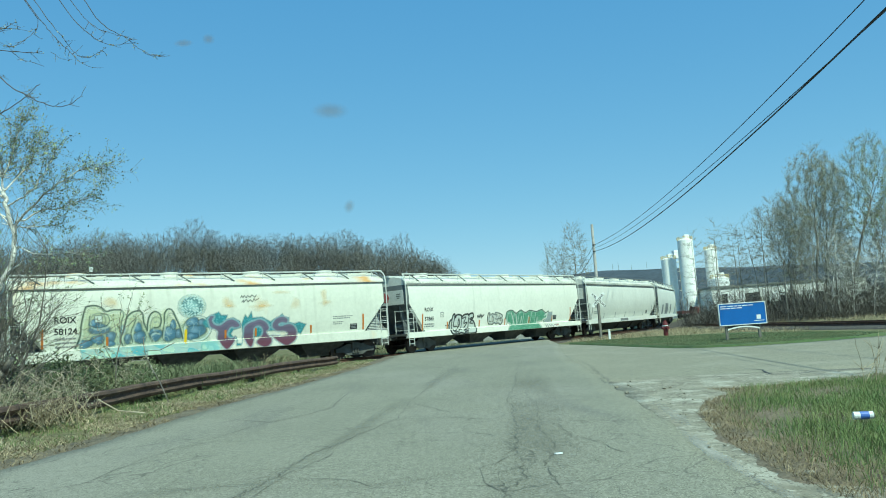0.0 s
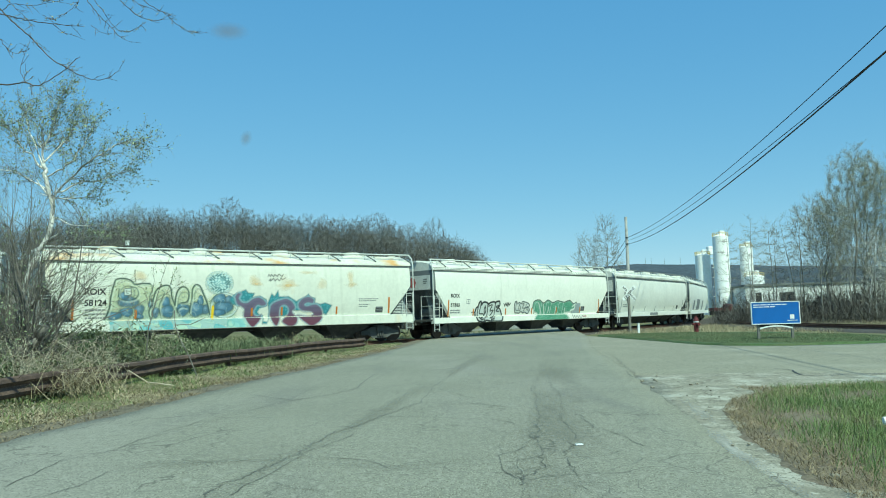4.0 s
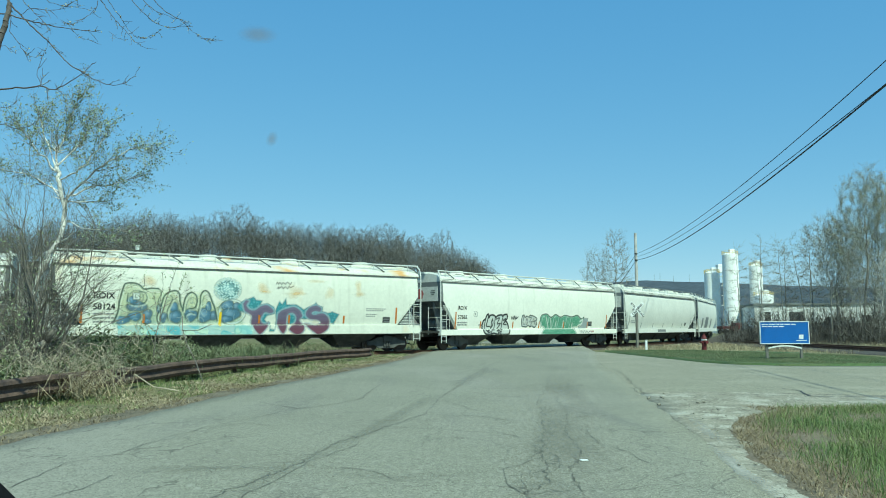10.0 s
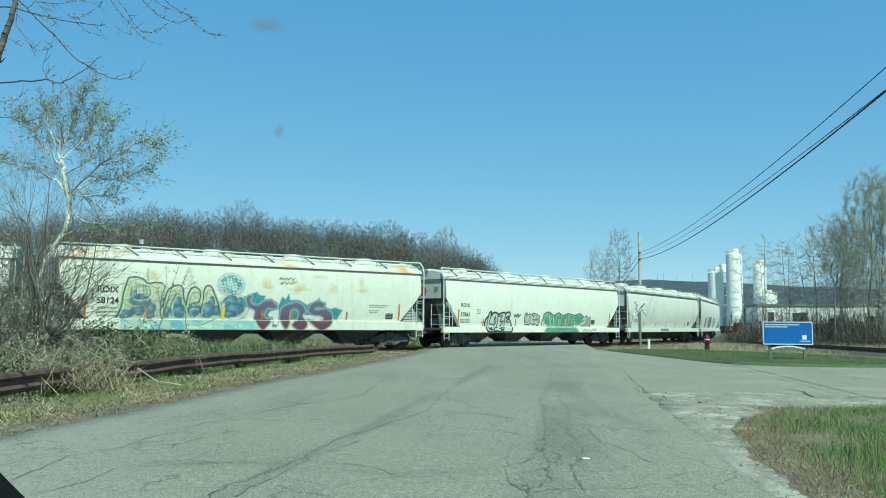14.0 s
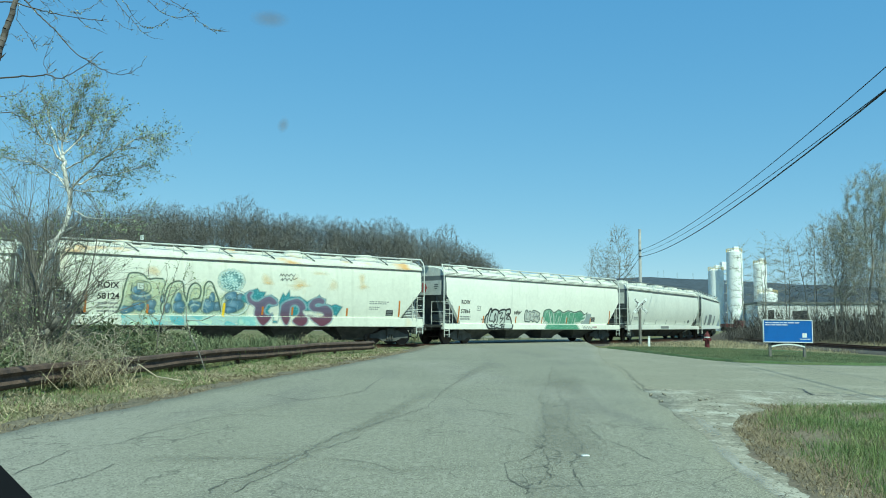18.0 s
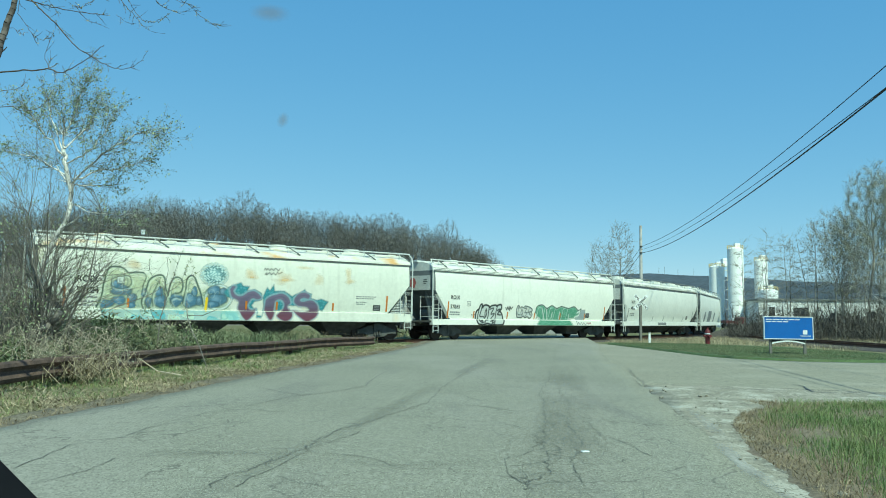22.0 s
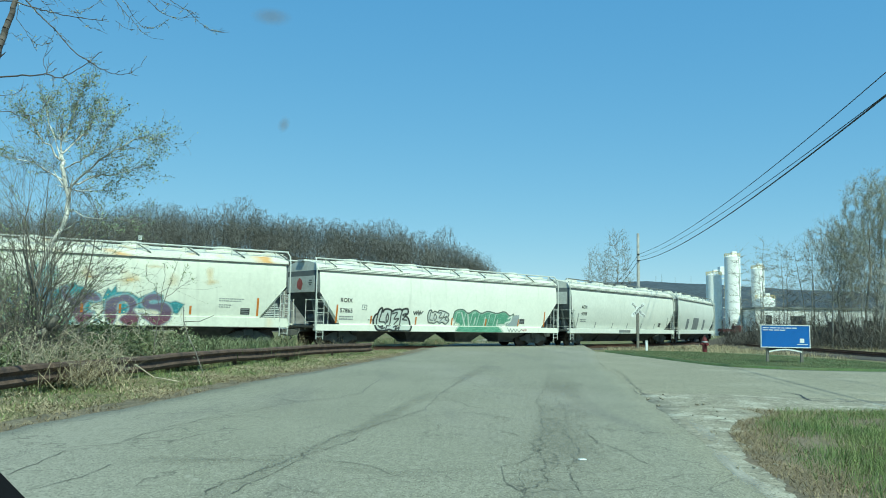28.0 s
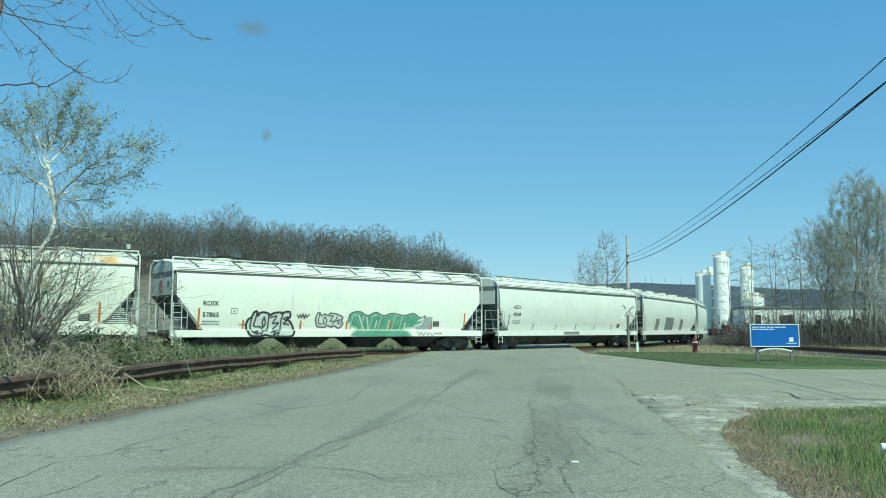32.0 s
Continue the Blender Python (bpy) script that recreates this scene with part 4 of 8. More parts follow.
tree_thing("birch_tree", BIRCH, segs, M_BIRCH, "pale birch with small fresh spring leaves", leaf=(*lv, M_LEAF), thick=0.009, twig=M_BARK)

# leaning log and bare shrubs about the birch
bm = bmesh.new()
add_path(bm, [(-8.15, 14.8, 0.45), (-7.95, 14.8, 0.62), (-7.6, 14.85, 0.85), (-7.35, 14.9, 1.0), (-7.2, 14.9, 1.25)], 0.06, 8)
tagged(part("leaning_log", bm, M_BUSH, smooth=True), "dark leaning dead trunk in the brush", "log")
DARK_SHRUBS = ((-7.5, 15.1, 6.6, 4), (-7.85, 15.4, 6, 4), (-9.1, 15.2, 3.6, 4), (-9.8, 16, 3.4, 7), (-11.5, 17.5, 3.5, 8), (-7.75, 14.7, 2.7, 7), (-8.1, 15, 3.1, 8), (-8.3, 15.6, 5.6, 4), (-9.6, 15.6, 5.4, 4), (-7.3, 15.6, 3, 5), (-8.0, 15.9, 5.2, 5), (-9.2, 16.6, 4.9, 4))
PALE_SHRUBS = ((-7, 15.9, 2.2, 5), (-7.5, 14.4, 1.7, 5), (-8.3, 16.6, 2.8, 5), (-8.1, 14.2, 2.4, 5), (-6.9, 15.2, 1.5, 5), (-9.6, 18.5, 2.6, 6), (-7.3, 14.9, 2, 7), (-7.15, 14.1, 1.4, 7), (-6.62, 20.3, 2.5, 2), (-7.4, 19.6, 2, 3), (-8, 16.6, 4.2, 5))
for k, (x, y, h, n, dark) in enumerate([(*p, 1) for p in DARK_SHRUBS] + [(*p, 0) for p in PALE_SHRUBS]):
    rnd = np.random.RandomState(40 + k)
    segs, tips = [], []
    for _ in range(n + 1 if h > 4.5 else max(2, int(n * 0.7))):
        lean = rnd.normal(0, 0.22, 2)
        grow(rnd, (*rnd.normal(0, 0.012, 2), -0.05), (*lean, 1), h * rnd.uniform(0.35, 0.55), 0.024 if dark else 0.014, 2, segs, tips, 0.13 if dark else 0.24, (1, 3), 0.62, 0.05 if dark else -0.02, 5, (20, 60))
    lv = leaves(rnd, segs, 300 if dark else 200, 0.026, 0.035)
    tree_thing("shrub", (x, y, -0.05), segs, M_BUSH if dark else M_BRAMBLE, "bare tangled shrub with thin dark stems" if dark else "pale dead bramble with tangled stems", "shrub", leaf=(*lv, M_LEAF if dark else M_BUD), thick=0.016)

# slender budding sapling behind the guard rail
rnd = np.random.RandomState(97)
segs = []
for pts, r in ((((-0.08, 0, -0.05), (0, 0, 0.7), (0.06, 0, 1.29), (0.18, 0, 1.72), (0.33, 0, 2.22), (0.44, 0, 2.65), (0.56, 0, 2.86)), 0.016),
               (((0.1, 0, 1.45), (0.11, 0.05, 2.14), (0.12, 0.1, 2.69)), 0.009), (((0.05, 0, 1.6), (-0.04, 0, 2.0), (-0.27, -0.1, 2.31), (-0.3, -0.1, 2.6)), 0.007),
               (((0.2, 0, 1.8), (0.59, 0.1, 2.12), (0.94, 0.1, 2.32)), 0.008), (((0.5, 0, 2.05), (0.74, -0.1, 2.58)), 0.006), (((0, 0, 0.8), (-0.4, 0.2, 1.5), (-0.5, 0.2, 1.9)), 0.008)):
    guided(rnd, pts, r, 0.003, segs, 7, 0.3, 0, 0.1, 0.012, 3)
tree_thing("sapling", (-7.15, 20.0, 0), segs, M_BUSH, "slender sapling with sparse buds behind the guard rail", "tree", leaf=(*leaves(rnd, segs, 120, 0.03, 0.02), M_LEAF), thick=0.008)

# bare tree reaching in over the road from its verge
rnd = np.random.RandomState(77)
segs = []
guided(rnd, ((-0.2, 0.0, 0), (-0.1, 0, 2), (0.1, 0, 4), (0.3, 0.1, 6)), 0.2, 0.11, segs, 0)
guided(rnd, ((0.3, 0.1, 5.95), (0.6, 0.4, 5.86), (1.1, 0.4, 5.88), (1.8, 0.4, 5.78), (2.4, 0.45, 5.7), (3.0, 0.5, 5.9)), 0.06, 0.02, segs, 0, wob=0.0)
SIDE_LIMBS_ONE = ((((0.1, 4.58), (1.17, 4.93), (1.38, 4.86), (1.56, 4.81), (1.75, 4.77), (1.97, 4.73), (2.18, 4.7), (2.32, 4.71)), 0.013, 0.004, 9),
    (((0.1, 3.66), (1.21, 4.01), (1.42, 4.02), (1.59, 4.03), (1.67, 4.05), (1.76, 4.0), (1.85, 4.0), (2.0, 4.1), (2.15, 4.19), (2.23, 4.29), (2.29, 4.33)), 0.015, 0.005, 5))
SIDE_LIMBS_MORE = ((((0.1, 3.43), (1.23, 3.78), (1.31, 3.8), (1.39, 3.86), (1.4, 3.98)), 0.006, 0.002, 3),
    (((0.1, 3.25), (1.23, 3.6), (1.37, 3.54), (1.54, 3.55), (1.64, 3.63), (1.69, 3.7), (1.7, 3.77)), 0.008, 0.002, 6),
    (((0.1, 4.19), (1.19, 4.54), (1.3, 4.47), (1.35, 4.43)), 0.005, 0.002, 3))
SIDE_LIMBS_OTHER = ((((0.1, 3.4), (0.7, 3.85), (1.05, 4.17), (1.08, 4.33), (1.13, 4.54), (1.19, 4.72), (1.22, 4.85), (1.25, 5.05)), 0.06, 0.035, 3),)
SIDE_LIMBS = SIDE_LIMBS_ONE + SIDE_LIMBS_MORE + SIDE_LIMBS_OTHER
HANGING_LIMBS = ((((0.75, 5.85), (1.25, 5.03), (1.38, 4.9), (1.54, 4.74), (1.7, 4.6), (1.85, 4.43), (1.99, 4.29), (2.15, 4.19), (2.3, 4.11), (2.46, 4.05), (2.61, 4.06), (2.73, 4.14), (2.81, 4.28)), 0.014, 0.003, 14),
    (((0.73, 5.85), (1.23, 5.06), (1.27, 4.88), (1.26, 4.7)), 0.01, 0.005, 3),
    (((0.91, 5.85), (1.41, 5.06), (1.55, 4.92), (1.69, 4.79), (1.75, 4.65)), 0.006, 0.002, 6),
    (((1.18, 5.85), (1.68, 5.06), (1.86, 5.01), (2.05, 4.99), (2.21, 4.95)), 0.006, 0.002, 7),
    (((1.81, 5.85), (2.31, 5.06), (2.21, 4.91), (2.04, 4.79), (1.87, 4.77)), 0.006, 0.002, 8))
OUTER_LIMBS = ((((1.82, 5.85), (2.32, 5.06), (2.45, 4.9), (2.56, 4.77), (2.66, 4.66), (2.74, 4.57), (2.84, 4.5), (3.0, 4.48)), 0.007, 0.002, 8),
    (((1.91, 5.85), (2.41, 5.06), (2.54, 4.9), (2.63, 4.75), (2.72, 4.64), (2.84, 4.61), (2.94, 4.63), (3.01, 4.7)), 0.006, 0.002, 7),
    (((2.19, 5.85), (2.69, 5.06), (2.83, 4.91), (2.97, 4.79), (3.11, 4.74), (3.25, 4.75), (3.39, 4.77)), 0.007, 0.002, 9),
    (((2.31, 5.85), (2.81, 5.06), (2.97, 4.95), (3.14, 4.87), (3.28, 4.84)), 0.006, 0.002, 9),
    (((2.46, 5.85), (2.96, 5.05), (3.09, 4.93), (3.25, 4.84), (3.35, 4.75), (3.48, 4.64), (3.6, 4.59), (3.72, 4.6)), 0.007, 0.002, 9))
SMALL_LIMBS = ((((1.66, 4.04), (1.66, 4.12), (1.75, 4.21)), 0.006, 0.003, 2),
    (((1.67, 4.05), (1.77, 4.11)), 0.005, 0.003, 1),
    (((1.85, 4.0), (1.92, 3.94), (1.96, 3.85), (1.95, 3.75)), 0.005, 0.002, 2),
    (((1.72, 4.03), (1.75, 3.92), (1.74, 3.87)), 0.004, 0.002, 0),
    (((1.67, 4.05), (1.6, 4.19), (1.64, 4.33), (1.7, 4.47), (1.71, 4.63)), 0.005, 0.002, 4),
    (((1.26, 4.7), (1.34, 4.6), (1.43, 4.47), (1.54, 4.38), (1.66, 4.41)), 0.006, 0.002, 8),
    (((1.38, 4.9), (1.48, 4.99), (1.72, 4.95), (1.96, 4.99), (2.13, 5.02)), 0.006, 0.002, 7),
    (((1.93, 4.81), (2.01, 4.7), (2.11, 4.61), (2.25, 4.59)), 0.004, 0.002, 4),
    (((2.42, 4.7), (2.53, 4.61), (2.63, 4.59)), 0.003, 0.002, 2))
for pts, r, r1, tw in SIDE_LIMBS + HANGING_LIMBS + OUTER_LIMBS + SMALL_LIMBS:
    pts = [(x, min(0.4, max(0.0, (x - 0.1) * 0.6)), z) for x, z in pts]
    guided(rnd, pts, r * 0.8, r1 * 0.8, segs, tw, 0.14, 0, 0.06, 0.004, 4, 0.3)
lv = leaves(rnd, segs[12:], 520, 0.011, 0.008)
tree_thing("bare_tree", (-6.3, 8.6, 0), segs, M_MAPLE, "bare maple with budding twigs over the verge", leaf=(*lv, M_BUD), thick=0.02)

# trees across the side road: their foot, then the lumps of their crown seen from the foot
M_FRESH = mat("fresh_green_buds", (0.32, 0.38, 0.19), 0.8, color2=(0.38, 0.4, 0.23), random_tint=0.3)
GROVE_ONE = ((33.2, 62, "tall budding maple with upswept limbs", ((0.7, 0, 11, 2.3, 2.2, 3.1), (-0.7, 0.2, 8.6, 1.7, 1.8, 2.6), (2.0, 0.5, 9.6, 1.7, 1.8, 2.9)), ((0, 0, -0.4), (0.1, 0, 3.2), (0.5, 0, 6.0)), 1150, M_BUD, 5200),
    (34.9, 63.5, "tall budding maple with upswept limbs", ((0.8, 0, 10, 1.9, 2, 3.6), (1.4, 0.3, 6.5, 1.6, 1.6, 2.2)), ((0, 0, -0.4), (0.2, 0, 5.0)), 800, M_BUD, 3200),
    (35.3, 61, "leaning tree with fresh green leaves", ((3.0, 0.5, 11.6, 2.1, 2.2, 3.5), (4.9, 1, 9.8, 2.6, 2.2, 3.3), (1.9, 0, 8.4, 1.6, 1.6, 2.2)), ((0, 0, -0.4), (0.3, 0, 2.5), (1.5, 0, 6.4), (2.6, 0.2, 8.8)), 1200, M_FRESH, 6500))
GROVE_MORE = ((30.6, 62, "bare twiggy tree beside the siding", ((-0.1, 0, 7.4, 1.9, 1.9, 3.2), (0.6, 0.4, 5, 1.5, 1.5, 2)), ((0, 0, -0.4), (0.1, 0, 4.6)), 380, M_BUD, 700),
    (31.9, 63.2, "bare twiggy tree beside the siding", ((0, 0, 7.4, 1.6, 1.8, 2.9), (0.8, 0, 5, 1.5, 1.5, 2)), ((0, 0, -0.4), (-0.2, 0, 4.4)), 600, M_BUD, 600),
    (37.6, 60, "bare twiggy tree beside the siding", ((0.3, 0, 6.4, 1.8, 1.8, 3.2),), ((0, 0, -0.4), (0.2, 0, 4.0)), 500, M_BUD, 500),
    (39.6, 61, "bare twiggy tree beside the siding", ((0.3, 0, 6.8, 1.9, 1.8, 3.4),), ((0, 0, -0.4), (0.2, 0, 4.0)), 500, M_BUD, 500))
GROVE_OTHER = ((32.4, 60.8, "bare twiggy tree beside the siding", ((0.1, 0, 5.6, 1.5, 1.5, 2.9),), ((0, 0, -0.4), (-0.1, 0, 3.6)), 420, M_BUD, 400),
    (33.6, 66.5, "bare twiggy tree beside the siding", ((0.2, 0, 7.2, 2.0, 1.8, 3.4),), ((0, 0, -0.4), (-0.2, 0, 4.6)), 600, M_BUD, 900),
    (36.6, 67, "bare twiggy tree beside the siding", ((0.2, 0, 7.4, 2.1, 1.8, 3.4),), ((0, 0, -0.4), (0.3, 0, 4.6)), 600, M_BUD, 900),
    (33.0, 64.6, "low bushy tree beside the siding", ((0, 0, 4.8, 1.8, 1.5, 3.0),), ((0, 0, -0.4), (-0.1, 0, 2.4)), 360, M_BUD, 260),
    (34.6, 60.2, "low bushy tree beside the siding", ((0, 0, 4.2, 1.5, 1.5, 2.6),), ((0, 0, -0.4), (0.1, 0, 2.2)), 330, M_BUD, 260))
GROVE_LAST = ((36.4, 64.8, "low bushy tree beside the siding", ((0, 0, 5.0, 1.9, 1.5, 3.2),), ((0, 0, -0.4), (0.1, 0, 2.6)), 380, M_BUD, 260),
    (38.6, 62.6, "low bushy tree beside the siding", ((0, 0, 4.8, 1.8, 1.5, 3.0),), ((0, 0, -0.4), (0.2, 0, 2.6)), 360, M_BUD, 260),
    (40.6, 63.4, "low bushy tree beside the siding", ((0, 0, 4.8, 1.8, 1.5, 3.0),), ((0, 0, -0.4), (0.2, 0, 2.6)), 360, M_BUD, 260),
    (42.5, 62, "tall budding maple with upswept limbs", ((0.3, 0, 9.4, 2.8, 2.4, 4.4),), ((0, 0, -0.4), (0.2, 0, 5.0)), 700, M_FRESH, 3200),
    (46.5, 63, "tall budding maple with upswept limbs", ((0.3, 0, 9.4, 2.8, 2.4, 4.4),), ((0, 0, -0.4), (0.2, 0, 5.0)), 500, M_BUD, 2400))
GROVE = GROVE_ONE + GROVE_MORE + GROVE_OTHER + GROVE_LAST
for k, (x, y, label, lumps, spine, n, bud, count) in enumerate(GROVE):
    s = colonize(300 + k, lumps, spine, int(n * 1.6), 0.3, 2.4, 0.42, 0.09, 0.0066, 2.1, 6, 0.5, 0.2, 0.08, 0.5)
    tree_thing("budding_tree", (x, y, -0.3), s, M_BARK, label, leaf=(*leaves(np.random.RandomState(200 + k), s, int(count * 2.8), 0.044, 0.09), bud), thick=0.04)
# slim saplings: foot, height, pale bark or not
SAPLINGS = ((25.4, 67, 8.6, 0), (26.4, 65, 9.6, 0), (27.2, 67, 7.4, 0), (28, 64.5, 9.2, 0), (28.8, 66, 8.8, 0), (29.4, 63, 10.2, 0), (30.2, 65, 9.4, 0), (31.2, 66, 9.8, 0), (32.6, 64, 8.4, 0), (34, 60.5, 7.6, 1), (34.9, 60, 6.4, 1), (33.4, 60.6, 7.4, 1), (36.4, 62, 8, 0), (36.2, 59.6, 6.2, 1), (38.4, 64, 9.4, 0), (40.4, 60, 8, 0))
for k, (x, y, h, pale) in enumerate(SAPLINGS):
    rnd = np.random.RandomState(700 + k)
    lean = rnd.normal(0.25 if pale else 0, 0.5)
    s = colonize(720 + k, ((lean * 0.7, 0, h * 0.64, 1.0, 0.9, h * 0.36), (lean * 0.4, 0, h * 0.36, 1.1, 0.9, h * 0.24)), ((0, 0, -0.3), (lean * 0.4, 0, h * 0.45), (lean, 0, h * 0.92)), 230, 0.3, 1.6, 0.36, 0.1, 0.006, 2.0, 6, 0.42, 0.1, 0.08, 0.55)
    tree_thing("budding_tree", (x, y, -0.3), s, M_BIRCH if pale else M_BARK, "thin pale-stemmed sapling beside the siding" if pale else "slim bare sapling beside the siding", leaf=(*leaves(rnd, s, 420, 0.032, 0.05), M_BUD), thick=0.03)
# two trees behind the train
for k, (x, y, h, r, label, n) in enumerate(((24.5, 110, 15.4, 2.0, "lone bare tree with a straight stem behind the railway", 420), (22.1, 113, 13.2, 1.8, "fuzzy bare tree behind the railway", 420))):
    s = colonize(418 + k, ((0.1, 0, h * 0.68, r, r, h * 0.32), (0.2, 0, h * 0.5, r * 1.15, r, h * 0.2)), ((0, 0, -0.4), (0.05, 0, h * 0.5), (0.1, 0, h * (0.68 if k == 0 else 0.55))), int(n * 1.9), 0.45, 2.4, 0.45, 0.05, 0.0085 if k == 0 else 0.0075, 2.25, 7, 0.6, 0.2, 0.08, 0.6)
    tree_thing("budding_tree", (x, y, -0.3), s, M_BARK, label, leaf=(*leaves(np.random.RandomState(4 + k), s, 1600, 0.045, 0.1), M_BUD), thick=0.05)

# brush along the siding
rnd = np.random.RandomState(9)
protos = [colonize(500 + k, ((0, 0, 1.3, 0.9 + 0.15 * k, 0.9, 1.5), (0.5, 0.2, 0.8, 0.8, 0.8, 0.9)), ((0, 0, -0.3), (0.05, 0, 0.5)), 190, 0.22, 1.6, 0.28, 0.08, 0.0065, 2.2, 4, 0.42, 0.1, 0.1, 0.5) for k in range(5)]
places = [(x, rnd.uniform(54, 76), -0.2 - 0.7 * (x < 29)) for x in np.concatenate([rnd.uniform(23.5, 31, 110), rnd.uniform(30.5, 46, 360)])]
places = [p for p in places if track_dist(p[0], p[1]) > 4.5]
woods("brush", places, protos, M_BRUSH, "dense bare brown brush", 9, 0.3, 1.25)


# ---- grass and weeds ----
def blades(name, pts, h, w, material, label, lean=0.35, seed=1, curl=0.4):
    """Grass: two-piece bent blades standing at the given places."""
    rnd = np.random.RandomState(seed)
    p = np.asarray(pts, float)
    n = len(p)
    hh = h * rnd.uniform(0.45, 1.25, (n, 1))
    a = rnd.uniform(0, 2 * np.pi, n)
    side = np.stack([np.cos(a), np.sin(a), np.zeros(n)], 1) * w * rnd.uniform(0.6, 1.3, (n, 1))
    b = rnd.uniform(0, 2 * np.pi, n)
    out = np.stack([np.cos(b), np.sin(b), np.zeros(n)], 1) * hh * lean * rnd.uniform(0.2, 1.6, (n, 1))
    up = np.array([[0, 0, 1.0]])
    mid = p + up * hh * 0.6 + out * 0.4
    tip = p + up * hh * (1 - curl * rnd.uniform(0, 0.8, (n, 1))) + out * 1.1
    v = np.stack([p - side, p + side, mid + side * 0.7, mid - side * 0.7, tip], 1).reshape(-1, 3)
    k = np.arange(n)[:, None] * 5
    f = np.concatenate([k + [0, 1, 2], k + [0, 2, 3], k + [3, 2, 4]])
    return tagged(new(name, mesh_np(name, v, f, material)), label, "grass", kind="stuff")


def scatter(n, box_, keep, seed, clump=0.0):
    rnd = np.random.RandomState(seed)
    x, y = rnd.uniform(box_[0], box_[1], n), rnd.uniform(box_[2], box_[3], n)
    if clump:
        f = np.sin(x * 2.1 + seed) * np.sin(y * 1.7 + 2 * seed) + 0.5 * np.sin(x * 5.3) * np.sin(y * 4.7 + seed)
        m = f > rnd.uniform(-1.2, 1.2, n) * clump
        x, y = x[m], y[m]
    m = keep(x, y)
    x, y = x[m], y[m]
    return np.stack([x, y, ground_z(x, y) - 0.01], 1)


# the grassy corner on the right hand of the road
CORNER = ((5, 2.6), (5.9, 2.72), (6.7, 2.82), (7.9, 3.03), (9.5, 3.46), (10.6, 4.0), (11.3, 4.65))


def in_corner(x, y, inset=0.0):
    near = edge(NEAR, x) - 0.9 * np.clip((9 - x) / 4, 0, 1) - 0.25
    return (x > edge(CORNER, y) + inset) & (y < near - inset) & (y > 2)


def corner_ground():
    ys = np.arange(-8, 13.6, 0.12)
    rows = []
    for y in ys:
        a = float(edge(CORNER, y)) + 0.03 * math.sin(y * 4.1) + 0.025 * math.sin(y * 9.7 + 1) + 0.02 * math.sin(y * 23) + (max(0, y - 11.4) ** 1.25) * 2.4
        xs = a + np.linspace(0, 1, 26) ** 1.6 * 16
        rows.append([(a - 0.15, y, -0.02)] + [(x, y, -0.002 + 0.05 * min(1, (x - a) * 0.7) + 0.02 * math.sin(3 * x + y) * math.sin(2.3 * y)) for x in xs])
    v = np.array(rows)
    i = np.arange(v.shape[0] * v.shape[1]).reshape(v.shape[:2])
    f = np.stack([i[:-1, :-1], i[:-1, 1:], i[1:, 1:], i[1:, :-1]], -1).reshape(-1, 4)
    return tagged(new("corner_verge", mesh_np("corner_verge", v.reshape(-1, 3), f, M_SOIL, True)), "bare straw-strewn soil of a grassy corner", "ground", kind="structure")


corner_ground()


def lift(p, z):
    p[:, 2] = z
    return p


blades("corner_grass", lift(scatter(280000, (2.6, 12, 4.5, 13.5), lambda x, y: in_corner(x, y, 0.16 + 0.8 * np.abs(np.sin(x * 91.7 + y * 57.3)) ** 1.5), 3, 1.0), 0.035), 0.12, 0.0026, M_GRASS, "fresh green roadside grass", 0.6, seed=2, curl=0.5)
blades("corner_grass", lift(scatter(45000, (2.6, 12, 4.5, 13.5), lambda x, y: in_corner(x, y, 0.0), 4, 1.2), 0.02), 0.085, 0.003, M_DUFF, "dry straw among roadside grass", 2.0, seed=3, curl=0.95)

blades("corner_straw", lift(scatter(60000, (2.6, 9, 4.5, 13.5), lambda x, y: in_corner(x, y, -0.05) & ~in_corner(x, y, 0.55), 14), 0.012), 0.06, 0.003, M_DUFF, "matted dry straw at the edge of the grass", 1.8, seed=16, curl=0.95)
rnd = np.random.RandomState(88)
segs = []
for k in range(7):
    a = np.array([rnd.uniform(-0.12, 0.12), rnd.uniform(-0.15, 0.15), 0.0])
    tip = a + np.array([rnd.uniform(-0.1, 0.45), rnd.uniform(-0.1, 0.1), rnd.uniform(0.45, 0.9)])
    guided(rnd, (a, a + (tip - a) * 0.5 + (0.03, 0, 0.03), tip), 0.005, 0.002, segs, 4, 0.2, 0, 0.05, 0.01, 3, 0.4)
weed = tagged(empty("dead_weed", Matrix.Translation((6.25, 10.55, 0.03))), "tall dry weed stalks in the roadside grass", "weed")
put(new("stalks", mesh_np("stalks", *tubes(np.asarray(segs), 4), M_STRAW)), weed)
# verge on the left hand: dead grass by the road, green further in
def verge(x, y, a, b):
    d = edge(LEFT, y) - x
    return (d > a) & (d < b) & (track_dist(x, y) > 2.4)


GUARD = ((-7.9, 4.0), (-7.2, 9.0), (-6.85, 12.4), (-6.5, 18.9), (-5.9, 22.5), (-5.2, 26.0), (-4.3, 29.5), (-3.2, 33.0), (-2.95, 33.7))


def behind(x, y, gap):
    """Places on the far side of the guard rail."""
    return (x < np.interp(y, [p[1] for p in GUARD], [p[0] for p in GUARD]) - gap) & (track_dist(x, y) > 2.3)


